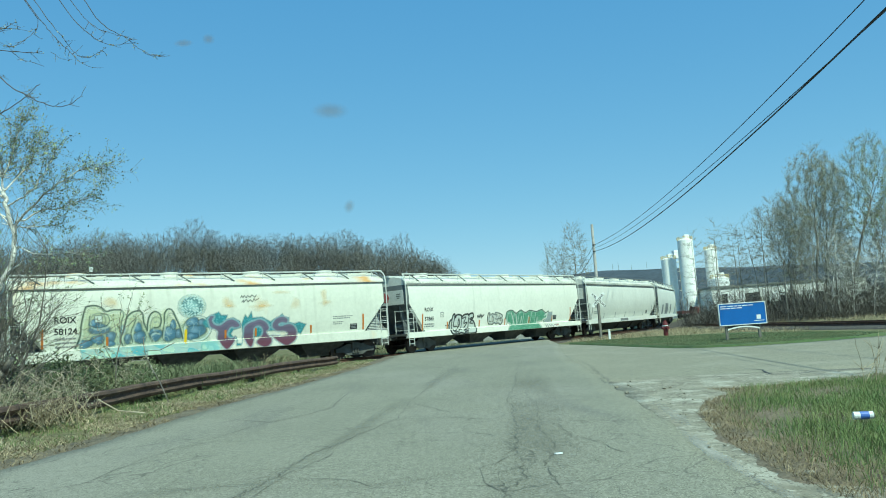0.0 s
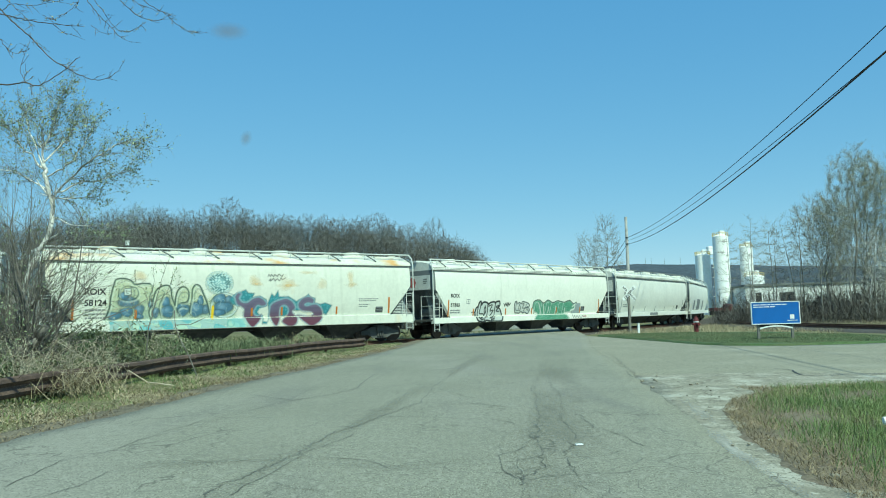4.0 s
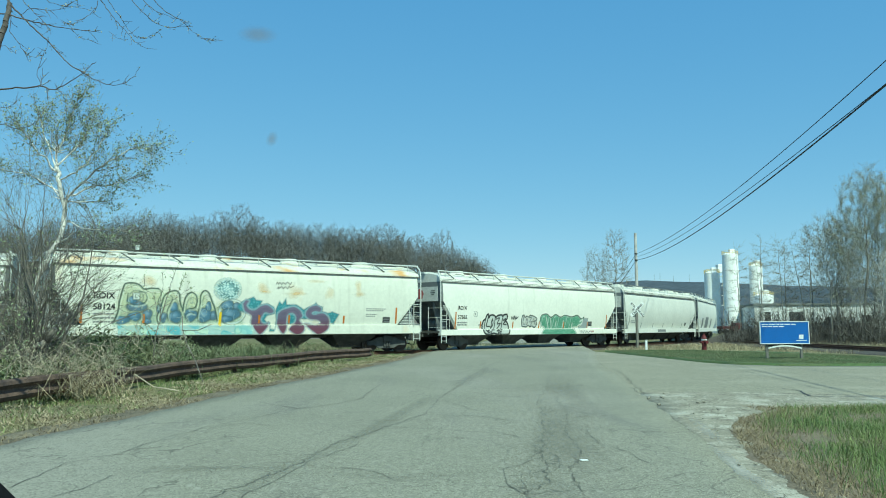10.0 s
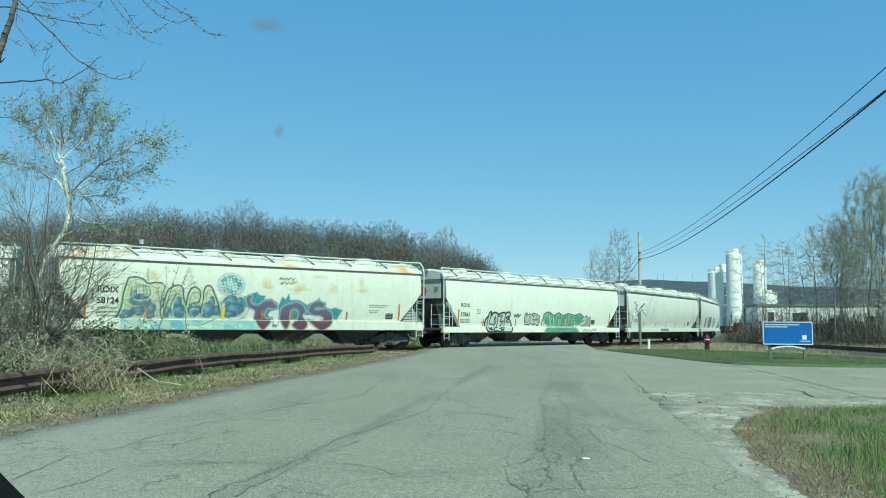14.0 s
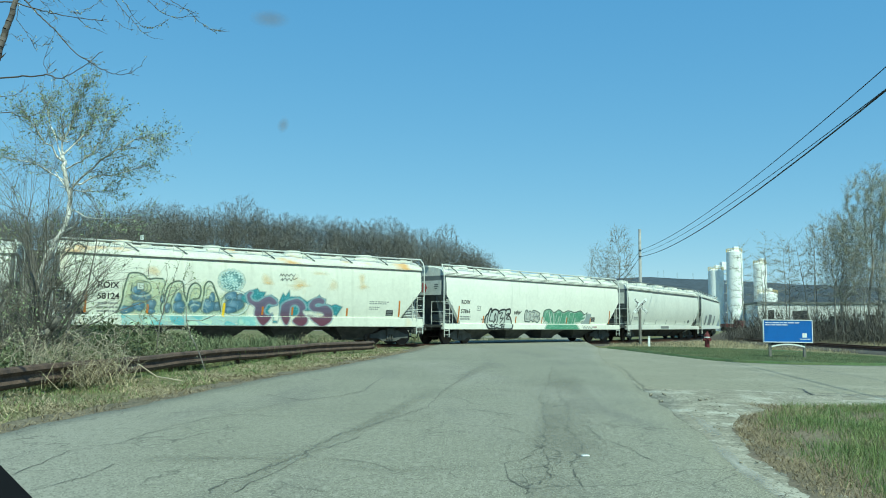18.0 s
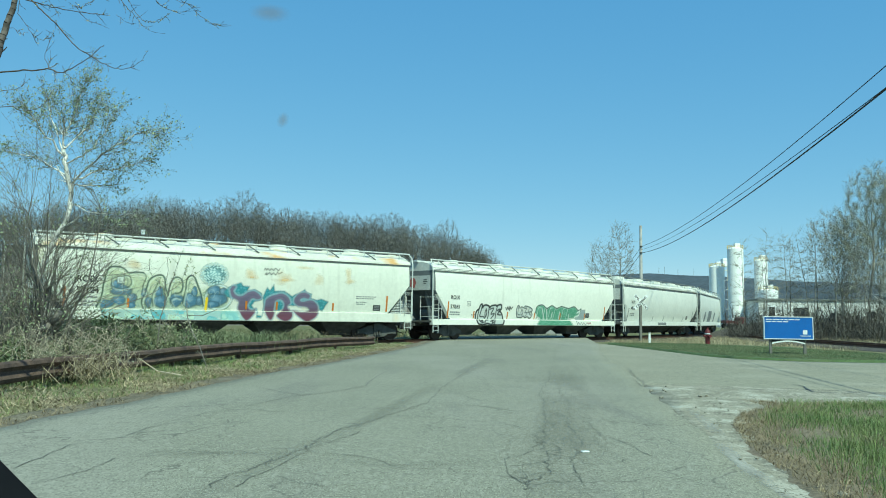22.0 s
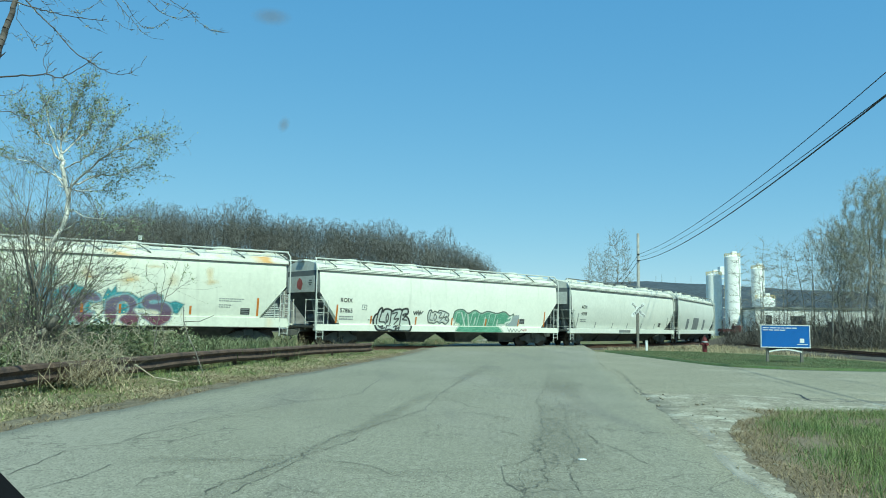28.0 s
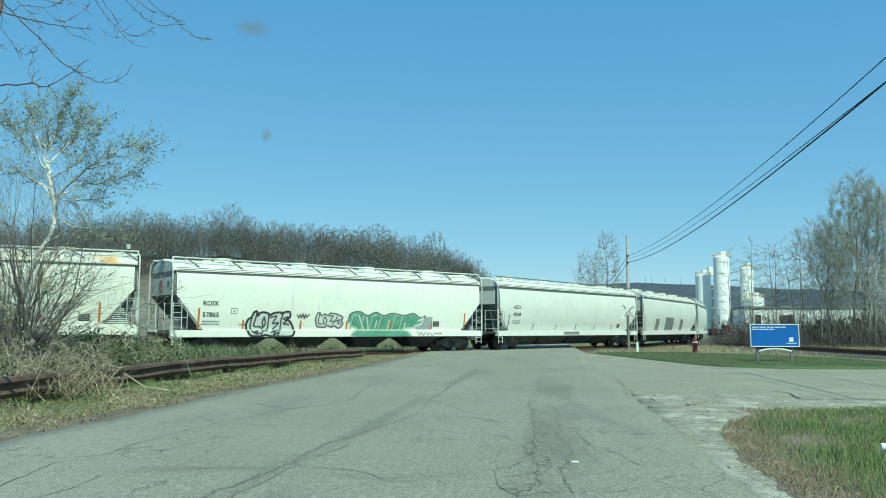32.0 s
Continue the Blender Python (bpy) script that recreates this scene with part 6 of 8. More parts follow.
an = tagged(empty("plant_annex", pose(70, 172, 0, 0, 0, -4)), "small grey annex before the silos", "building")
part("wall", box(2, 8, 0, 6, -1, 2.0), M_ENDGREY, an)
part("roof", box(1.8, 8.2, -0.2, 6.2, 2.0, 2.25), M_ENDGREY, an)
part("door", box(4, 5.2, -0.05, 0.0, 0, 1.9), M_DARK, an)

tk = tagged(empty("parked_truck", pose(59.5, 164, 0, 0, 0, 8)), "red flatbed truck parked at the plant", "truck")
part("bed", box(-1.8, 1.2, -1.2, 1.2, 1.0, 1.6, bevel=0.05), M_RED, tk)
part("cab", box(1.25, 2.6, -1.15, 1.15, 0.7, 2.3, bevel=0.2), M_RED, tk)
part("windscreen", box(2.2, 2.62, -1.0, 1.0, 1.5, 2.1, bevel=0.05), M_DARK, tk)
for x in (-1.2, 0.0, 1.9):
    for s in (-1.05, 1.05):
        part("wheel", rod((x, s - 0.12, 0.5), (x, s + 0.12, 0.5), 0.5, seg=16), M_BLACK, tk)

# earth bank before the plant
rnd = np.random.RandomState(6)
bx, by = np.meshgrid(np.linspace(0, 1, 26), np.linspace(-1, 1, 9), indexing="ij")
bz = (1 - by ** 2) * np.sin(np.pi * np.clip(bx, 0, 1)) ** 0.5 * 2.1 + rnd.uniform(-0.08, 0.08, bx.shape)
bv = np.stack([25.5 + bx * 28, 76 + bx * 6 + by * 4, bz - 0.35], -1).reshape(-1, 3)
bi = np.arange(26 * 9).reshape(26, 9)
tagged(new("earth_bank", mesh_np("earth_bank", bv, np.stack([bi[:-1, :-1], bi[1:, :-1], bi[1:, 1:], bi[:-1, 1:]], -1).reshape(-1, 4), M_BALLAST, True)), "low bank of bare dark earth", "ground", kind="structure")

# masts on the far hill
for k, (x, y, h) in enumerate(((405, 1490, 26), (416, 1490, 30), (440, 1486, 18), (468, 1480, 22), (500, 1476, 16))):
    ms = tagged(empty("hill_mast", pose(x, y, 92)), "thin radio mast on the hill", "mast", "masts on the hill")
    part("shaft", rod((0, 0, -12), (0, 0, h * 0.42), 0.32, 0.2, seg=4), M_POST, ms)

# ---- litter ----
M_CUP = mat("blue_printed_can", (0.08, 0.16, 0.5), 0.4, vary=0.2, size=30)
cup = tagged(empty("drink_can", pose(4.22, 7.35, 0.14, 0, 90, -12)), "crushed white and blue drink can in the grass", "can")
part("body", rod((0, 0, -0.085), (0, 0, 0.085), 0.036, seg=14), M_WHITE, cup)
part("printed_band", rod((0, 0, -0.03), (0, 0, 0.05), 0.037, seg=14), M_CUP, cup, "blue printed band")
part("rim", rod((0, 0, 0.085), (0, 0, 0.097), 0.036, 0.03, seg=14), M_ENDGREY, cup)
bm = bmesh.new()
bmesh.ops.create_icosphere(bm, subdivisions=2, radius=0.034, matrix=Matrix.Diagonal((1.2, 0.9, 0.7, 1)))
st = tagged(part("stone", bm, M_CONCRETE), "pale stone at the road edge", "stone")
st.matrix_world = pose(2.78, 5.62, 0.02)
bm = box(-0.035, 0.035, -0.02, 0.02, 0, 0.012, bevel=0.004)
pp = tagged(part("paper_scrap", bm, M_WHITE), "white scrap of paper on the asphalt", "litter")
pp.matrix_world = pose(1.31, 7.36, 0.004, 0, 0, 10)
rnd = random.Random(5)
for k in range(26):
    t = rnd.random()
    y = 7 + 8 * rnd.random()
    x = float(edge(RIGHT, y)) + rnd.uniform(0.0, 0.9)
    bm = bmesh.new()
    bmesh.ops.create_icosphere(bm, subdivisions=1, radius=rnd.uniform(0.012, 0.035), matrix=Matrix.Diagonal((1.2, 0.9, 0.6, 1)))
    st = tagged(part("pebble", bm, M_CONCRETE), "broken bit of pale stone", "stone", "pebbles on the apron")
    st.matrix_world = pose(x, y, 0.012, 0, 0, rnd.uniform(0, 180))

# ---- cracks in the asphalt ----
def crack(points, w, label, seed, jag=0.05, z=0.004):
    rnd = np.random.RandomState(seed)
    p = np.array(points, float)
    n = max(8, int(np.hypot(*np.diff(p, axis=0).T).sum() / 0.12))
    t = np.linspace(0, len(p) - 1, n)
    q = np.stack([np.interp(t, range(len(p)), p[:, k]) for k in range(2)], 1)
    walk_ = np.cumsum(rnd.normal(0, jag * 0.5, (n, 2)), 0)
    q += rnd.normal(0, jag * 0.3, (n, 2)) + (walk_ - np.linspace(0, 1, n)[:, None] * walk_[-1]) * 0.6
    d = np.gradient(q, axis=0)
    d /= np.linalg.norm(d, axis=1)[:, None] + 1e-9
    s = np.stack([d[:, 1], -d[:, 0]], 1) * (w * rnd.uniform(0.3, 1.2, (n, 1)))
    v = np.concatenate([np.c_[q - s, np.full(n, z)], np.c_[q + s, np.full(n, z)]])
    i = np.arange(n - 1)
    f = np.stack([i, i + n, i + n + 1, i + 1], 1)
    return tagged(new("crack", mesh_np("crack", v, f, M_TAR if w > 0.021 else M_CRACK)), label, "crack", "cracks in the road", "structure")


CRACKS_ONE = ((((4.55, 32.45), (2.59, 18.86), (1.83, 13.85), (1.38, 10.68), (1.05, 8.66), (0.79, 7.11), (0.65, 6.06), (0.61, 5.74)), 0.008, "along"),
    (((1.65, 8.43), (1.73, 8.23), (1.86, 7.73), (1.87, 7.22)), 0.011, "cross"),
    (((1.07, 8.18), (0.89, 7.81), (0.70, 7.22), (0.51, 6.96), (0.51, 6.40), (0.57, 5.99), (0.64, 5.95)), 0.009, "cross"),
    (((-2.18, 10.17), (-1.49, 10.32), (-0.71, 9.99), (0.12, 9.63), (0.34, 9.48), (0.69, 9.29), (0.92, 8.88)), 0.014, "cross"),
    (((-0.18, 11.47), (-0.02, 11.32), (0.49, 11.20), (0.94, 10.54)), 0.014, "cross"))
CRACKS_MORE = ((((0.08, 13.55), (0.32, 12.76), (0.55, 11.89)), 0.012, "cross"),
    (((-0.82, 14.05), (-0.03, 14.70), (0.83, 15.00), (1.32, 14.16), (1.55, 13.84)), 0.016, "cross"),
    (((0.73, 16.74), (1.07, 16.13), (1.52, 16.31), (2.40, 17.70)), 0.016, "cross"),
    (((0.76, 21.03), (1.44, 21.61), (2.39, 21.96)), 0.02, "cross"),
    (((3.14, 34.89), (1.86, 27.96), (0.96, 21.84), (0.19, 15.36), (-0.21, 11.32), (-0.44, 10.75), (-0.79, 9.65), (-1.02, 8.86), (-1.21, 8.00), (-1.31, 7.29), (-1.45, 6.70), (-1.55, 6.15), (-1.63, 5.69)), 0.009, "along"))
CRACKS_OTHER = ((((-0.87, 8.69), (-0.94, 8.19), (-1.11, 7.72), (-1.24, 7.06), (-1.36, 6.27), (-1.44, 5.70)), 0.007, "along"),
    (((2.61, 16.85), (3.32, 16.89), (3.91, 16.15), (3.71, 14.65)), 0.014, "cross"),
    (((-2.72, 6.75), (-2.38, 6.97), (-2.00, 7.07), (-1.59, 7.34), (-1.33, 7.38), (-1.08, 7.15)), 0.011, "cross"),
    (((-1.08, 7.15), (-0.81, 7.07), (-0.53, 6.85), (-0.35, 6.41), (-0.15, 6.48), (0.08, 6.46)), 0.009, "cross"),
    (((-3.31, 6.27), (-3.34, 6.95), (-3.37, 7.39), (-3.11, 7.76), (-3.13, 8.57), (-2.94, 9.17), (-2.70, 8.80)), 0.011, "cross"))
CRACKS_LAST = ((((-2.90, 5.70), (-2.81, 6.00), (-2.74, 6.28), (-2.72, 6.75)), 0.009, "cross"),
    (((-3.07, 9.07), (-2.93, 10.03), (-2.51, 10.47), (-2.18, 10.17)), 0.012, "cross"),
    (((-2.91, 13.29), (-2.14, 12.28), (-1.65, 13.05), (-1.37, 14.14), (-1.32, 17.64)), 0.014, "along"),
    (((-2.80, 10.39), (-2.60, 11.00), (-2.37, 11.85), (-2.05, 12.55)), 0.012, "cross"),
    (((-1.27, 6.10), (-1.05, 5.88), (-0.82, 5.75)), 0.007, "cross"),
    (((2.05, 14.20), (1.82, 11.40), (1.49, 9.52), (1.36, 7.82), (1.10, 6.63), (1.05, 5.96)), 0.006, "along"),
    (((1.38, 10.68), (1.52, 9.96), (1.72, 9.53), (1.65, 8.43)), 0.009, "cross"))
CRACKS = CRACKS_ONE + CRACKS_MORE + CRACKS_OTHER + CRACKS_LAST
for k, (pts, w, way) in enumerate(CRACKS):
    crack(pts, w * (0.8 if way == "along" else 0.55), "ragged crack along the lane" if way == "along" else "thin ragged crack across the lane", 100 + k, 0.035)


def crack_net(seed):
    """A band of fine interlaced cracks about the long one, as one sheet of narrow ribbons."""
    rnd = np.random.RandomState(seed)
    ys = np.arange(4.2, 21, 0.34)
    nodes = {}
    for i, y in enumerate(ys):
        for j in range(-1, 7):
            nodes[i, j] = np.array([0.64 + (y - 5.96) * 0.147 + j * 0.2, y]) + rnd.normal(0, 0.1, 2)
    vs, fs = [], []
    for (i, j), p in nodes.items():
        weight = (0.3, 0.85, 0.8, 0.7, 0.55, 0.4, 0.25, 0.2)[j + 1]
        fade = np.clip(1.4 - (p[1] - 6) / 9, 0.15, 1)
        for q in (nodes.get((i + 1, j)), nodes.get((i, j + 1)) if (i + j) % 2 else nodes.get((i + 1, j + 1))):
            if q is None or rnd.uniform() > weight * fade:
                continue
            mid = [p + (q - p) * t + rnd.normal(0, 0.025, 2) for t in (0.25, 0.5, 0.75)]
            pts = [p, *mid, q]
            w = rnd.uniform(0.0008, 0.0019) * (1 + p[1] / 22)
            for a, b in zip(pts, pts[1:]):
                n = np.array([b[1] - a[1], a[0] - b[0]])
                n = n / (np.linalg.norm(n) + 1e-9) * w
                k = len(vs)
                vs += [(*(a - n), 0.004), (*(a + n), 0.004), (*(b + n), 0.004), (*(b - n), 0.004)]
                fs.append((k, k + 1, k + 2, k + 3))
    return tagged(new("alligator_cracks", mesh_np("alligator_cracks", vs, fs, M_CRACK)), "network of fine cracks in worn asphalt", "crack", kind="stuff")


crack_net(8)


def stain(points, w, seed, color=(0.13, 0.126, 0.1), name="oil_darkened_asphalt", most=0.32, label="dark worn band in the grey asphalt"):
    """A soft darker band worn into the asphalt."""
    m = mat(name, color, 0.92, vary=0.2, size=1.0, grain=0.6, grain_size=24, grain_rough=0.85)
    t = m.node_tree
    at, n, mul = t.nodes.new("ShaderNodeVertexColor"), t.nodes.new("ShaderNodeTexNoise"), t.nodes.new("ShaderNodeMath")
    at.layer_name = "wear"
    n.inputs["Scale"].default_value, n.inputs["Detail"].default_value = 3.0, 8
    mul.operation = "MULTIPLY"
    fac = t.nodes.new("ShaderNodeMapRange")
    fac.inputs["From Min"].default_value, fac.inputs["From Max"].default_value, fac.inputs["To Max"].default_value = 0.35, 0.7, most
    t.links.new(n.outputs["Fac"], fac.inputs["Value"])
    t.links.new(at.outputs["Alpha"], mul.inputs[0])
    t.links.new(fac.outputs[0], mul.inputs[1])
    t.links.new(mul.outputs[0], t.nodes["Principled BSDF"].inputs["Alpha"])
    p = np.array(points, float)
    k = np.linspace(0, len(p) - 1, 80)
    q = np.stack([np.interp(k, range(len(p)), p[:, j]) for j in range(2)], 1)
    d = np.gradient(q, axis=0)
    d /= np.linalg.norm(d, axis=1)[:, None]
    s = np.stack([d[:, 1], -d[:, 0]], 1)
    rnd = np.random.RandomState(seed)
    wide = w * (1 + 0.35 * np.interp(np.arange(80), np.arange(0, 81, 8), rnd.uniform(-1, 1, 11)))
    across = np.linspace(-1, 1, 9)
    v = np.stack([np.c_[q + s * (wide * a)[:, None], np.full(80, 0.0025)] for a in across], 1)
    i = np.arange(80 * 9).reshape(80, 9)
    me = mesh_np("wear_band", v.reshape(-1, 3), np.stack([i[:-1, :-1], i[:-1, 1:], i[1:, 1:], i[1:, :-1]], -1).reshape(-1, 4), m)
    col = me.color_attributes.new("wear", "FLOAT_COLOR", "POINT")
    fade = np.sin(np.linspace(0.15, 3.0, 80))[:, None] ** 0.5 * np.cos(across * math.pi / 2)[None] ** 0.8
    col.data.foreach_set("color", np.stack([fade * 0, fade * 0, fade * 0, np.clip(fade, 0, 1)], -1).astype("f").ravel())
    return tagged(new("wear_band", me), label, "stain", kind="structure")


stain(((-1.95, 4.0), (-1.55, 5.8), (-1.3, 7.3), (-0.8, 9.8), (-0.3, 13.2), (0.7, 19.5), (1.8, 26)), 0.22, 1)
stain(((0.55, 4.2), (0.9, 6.0), (1.2, 7.6), (1.65, 10.5), (2.3, 15.0), (3.2, 21)), 0.5, 2)
stain(((3.5, 11.6), (3.15, 9.44), (2.74, 7.87), (2.57, 7.0), (2.43, 6.05), (2.36, 5.1), (2.3, 4.2)), 0.08, 4, (0.48, 0.46, 0.4), "washed_out_sand", 0.8, "pale washed-out sand along the road edge")
stain(((-2.6, 7.0), (-1.4, 7.1), (-0.3, 6.6), (0.5, 6.9)), 0.2, 3)
crack(((6.82, 16.0), (6.92, 15.35), (6.53, 14.1), (6.91, 13.9), (7.39, 14.1), (8.0, 13.9), (9.5, 14.2)), 0.022, "wide black tar seam across the side road", 10, 0.05)
crack(((3.75, 14.7), (4.2, 18), (4.9, 23), (5.6, 28.3)), 0.009, "dark joint between the two roads", 11, 0.06)
crack(((3.7, 14.6), (4.4, 14.3), (5.3, 14.5), (6.2, 14.2)), 0.014, "broken edge of the apron", 12, 0.09, 0.008)

# ---- the car that stands at the crossing ----
M_DASH = mat("black_car_trim", (0.008, 0.008, 0.009), 0.9, vary=0.2, size=8, spec=0.1)
waiting = tagged(empty("waiting_car"), "black trim and dirt-specked windscreen edge of a waiting car", "car")
rings = []
for y in (0.46, 0.48, 0.58, 0.6):
    k = 0.008 if y == 0.46 else 0.0
    rings.append([(-0.75, y, 0.0), (-0.2 - k, y, 0.0), (-0.2 - k, y, 0.974 - k), (-0.45, y, 1.206 - k), (-0.75, y, 1.46 - k)])
part("pillar", loft(rings), M_DASH, waiting)


def dirt_material():
    """Thin dried mud on glass, fading out towards its rim."""
    m = mat("dried_mud_film", (0.2, 0.17, 0.14), 0.9, vary=0.2, size=300)
    t = m.node_tree
    co, ln, mr = t.nodes.new("ShaderNodeTexCoord"), t.nodes.new("ShaderNodeVectorMath"), t.nodes.new("ShaderNodeMapRange")
    ln.operation = "LENGTH"
    mr.interpolation_type = "SMOOTHSTEP"
    mr.inputs["From Min"].default_value, mr.inputs["From Max"].default_value = 1.0, 0.1
    mr.inputs["To Max"].default_value = 0.42
    t.links.new(co.outputs["Object"], ln.inputs[0])
    t.links.new(ln.outputs["Value"], mr.inputs["Value"])
    t.links.new(mr.outputs[0], t.nodes["Principled BSDF"].inputs["Alpha"])
    return m


M_DIRT = dirt_material()
for at, w, h, lean in (((-0.0564, 0.2420, 1.2940), 0.0075, 0.0034, 4), ((-0.0520, 0.2452, 1.2611), 0.0022, 0.003, 20), ((-0.0965, 0.2420, 1.3215), 0.0026, 0.0022, 10), ((-0.105, 0.2420, 1.3205), 0.004, 0.0016, 0)):
    bm = bmesh.new()
    bmesh.ops.create_circle(bm, cap_ends=True, segments=24, radius=1.0)
    sp = part("dirt_spot", bm, M_DIRT, waiting, "blurred spot of dried mud on the glass")
    sp.matrix_basis = Matrix.Translation(at) @ Euler((radians(96), radians(lean), 0)).to_matrix().to_4x4() @ Matrix.Diagonal((w, h, 0.0005, 1))

# ---- lettering and graffiti on the cars ----
M_MARK = mat("black_stencil_paint", (0.02, 0.022, 0.025), 0.6, vary=0.2)
M_FADED = mat("faded_grey_stencil", (0.24, 0.25, 0.25), 0.7, vary=0.2)
HALO_GREEN = ((-6.66, 1.45), (-6.56, 2.59), (-6.26, 3.26), (-5.86, 3.29), (-5.45, 3.04), (-4.87, 3.02), (-4.37, 2.99), (-3.99, 2.96), (-3.71, 2.4), (-3.43, 2.93), (-3.08, 2.9), (-2.82, 3.04), (-2.45, 2.61), (-2.22, 2.35), (-1.73, 2.63), (-0.98, 2.38), (-0.82, 1.5))
OUTLINES_ONE = (((-6.70, 1.51), (-6.51, 2.01), (-6.46, 2.51), (-6.33, 3.09), (-6.21, 3.28), (-5.85, 3.30), (-5.61, 3.19), (-5.44, 3.04), (-5.15, 3.09), (-4.82, 3.08)),
    ((-4.72, 1.45), (-4.83, 1.79), (-4.73, 2.13), (-4.63, 2.47), (-4.56, 2.73), (-4.32, 2.95), (-4.02, 3.00), (-3.87, 2.83), (-3.83, 2.49), (-3.68, 2.10)),
    ((-3.68, 2.10), (-3.65, 2.49), (-3.54, 2.80), (-3.33, 2.94), (-3.11, 2.81), (-3.05, 2.51), (-3.16, 2.24), (-3.42, 2.20)))
OUTLINES_MORE = (((-2.91, 2.38), (-2.89, 2.82), (-2.74, 3.03), (-2.54, 2.96), (-2.34, 2.53), (-2.19, 2.18), (-2.06, 1.65)),
    ((-6.12, 2.85), (-6.14, 2.52), (-6.01, 2.39), (-5.77, 2.34), (-5.45, 2.41), (-5.30, 2.62), (-5.39, 2.87), (-5.64, 2.95)),
    ((-4.82, 3.08), (-4.69, 2.89), (-4.80, 2.55), (-4.82, 2.21)),
    ((-4.32, 1.62), (-4.39, 2.05), (-4.29, 2.35), (-4.17, 2.65), (-4.27, 2.78)),
    ((-3.43, 1.63), (-3.57, 1.89), (-3.37, 2.02), (-3.19, 1.98)),
    ((-2.91, 2.38), (-2.98, 2.07), (-3.00, 1.72), (-2.85, 1.55)))
OUTLINES = OUTLINES_ONE + OUTLINES_MORE
FACE = ((-5.92, 2.86), (-5.62, 2.87), (-5.60, 2.57), (-5.90, 2.56), (-5.92, 2.86))
BLOBS = ((-5.72, 2.28, 0.44, 0.23), (-5.94, 2.52, 0.21, 0.19), (-5.78, 1.82, 0.29, 0.20), (-5.24, 1.91, 0.20, 0.25), (-6.32, 1.66, 0.31, 0.18), (-5.23, 1.61, 0.16, 0.12), (-4.74, 2.17, 0.13, 0.21), (-4.09, 2.23, 0.18, 0.24), (-4.02, 1.82, 0.30, 0.28), (-4.54, 1.79, 0.15, 0.23), (-3.32, 1.89, 0.30, 0.29), (-2.66, 1.89, 0.36, 0.33), (-2.24, 1.87, 0.17, 0.22), (-2.51, 2.30, 0.14, 0.22), (-1.58, 2.35, 0.31, 0.25), (-1.17, 2.30, 0.17, 0.23), (-1.42, 1.94, 0.46, 0.29), (-1.63, 1.72, 0.28, 0.16))
DRIP = ((-1.92, 2), (-1.94, 1.45))
FLAMES_ONE = ((-1.12, 2.33), (-0.92, 2.56), (-0.60, 2.70), (-0.32, 2.80), (-0.19, 2.65), (0.12, 2.63), (0.03, 2.42), (0.39, 2.50), (0.74, 2.31), (0.78, 2.00), (0.40, 1.90), (0.27, 1.72), (0.40, 1.58), (0.58, 1.54), (0.55, 1.26), (0.80, 1.22), (0.88, 1.68), (0.80, 2.14), (1.00, 2.61), (1.15, 2.47), (1.34, 2.76), (1.39, 2.45), (1.90, 2.46), (2.32, 2.22), (2.47, 2.31), (2.73, 2.38), (2.98, 2.58), (3.06, 2.42), (3.36, 2.36))
FLAMES_MORE = ((3.33, 2.14), (3.67, 2.05), (3.90, 2.12), (4.30, 1.98), (4.16, 1.77), (4.01, 1.50), (3.82, 1.57), (3.77, 1.76), (3.38, 1.95), (2.41, 1.74), (2.17, 1.77), (2.12, 1.93), (1.96, 1.60), (1.67, 1.48), (1.45, 1.48), (1.48, 1.92), (0.92, 1.59), (0.75, 1.13), (0.51, 1.13), (0.54, 1.47), (0.20, 1.47), (-0.02, 1.72), (0.15, 1.99), (-0.24, 2.08), (-0.71, 2.02), (-0.99, 2.11))
FLAMES = FLAMES_ONE + FLAMES_MORE
LETTER_ONE = ((-0.87, 2.47), (-0.72, 2.64), (-0.55, 2.59), (-0.65, 2.39), (-0.51, 2.21), (-0.24, 2.18), (0.03, 2.36), (0.37, 2.43), (0.67, 2.23), (0.73, 2.07), (0.54, 1.99), (0.29, 2.04), (0.16, 1.90), (0.08, 1.72), (0.16, 1.56), (0.34, 1.51), (0.50, 1.58), (0.39, 1.31), (0.12, 1.03), (-0.05, 1.01), (-0.27, 1.26), (-0.41, 1.58), (-0.39, 1.85), (-0.53, 1.98), (-0.76, 2.11))
LETTER_TWO = ((0.91, 1.68), (0.95, 2.00), (1.17, 2.19), (1.46, 2.29), (1.81, 2.35), (2.12, 2.18), (2.27, 1.88), (2.11, 1.69), (2.35, 1.41), (2.32, 1.13), (2.05, 0.96), (1.80, 1.02), (1.54, 1.22), (1.68, 1.41), (1.87, 1.55), (1.91, 1.83), (1.73, 2.02), (1.48, 1.95), (1.43, 1.69), (1.41, 1.31), (1.25, 1.02), (1.07, 1.16), (0.93, 1.45))
LETTER_THREE = ((2.43, 2.12), (2.63, 2.34), (2.98, 2.44), (3.28, 2.30), (3.22, 2.09), (2.95, 2.13), (2.77, 2.04), (2.91, 1.97), (3.37, 2.06), (3.67, 1.87), (3.78, 1.57), (3.65, 1.23), (3.36, 1.03), (3.13, 0.95), (2.87, 1.09), (2.55, 1.32), (2.38, 1.51), (2.69, 1.49), (3.01, 1.45), (3.28, 1.55), (3.09, 1.69), (2.67, 1.73), (2.43, 1.91))
SCRAWL = ((0.81, 3.44), (0.87, 3.55), (0.93, 3.44), (1, 3.54), (1.1, 3.43), (1.17, 3.54), (1.3, 3.45), (1.4, 3.57), (1.55, 3.44), (1.63, 3.56))
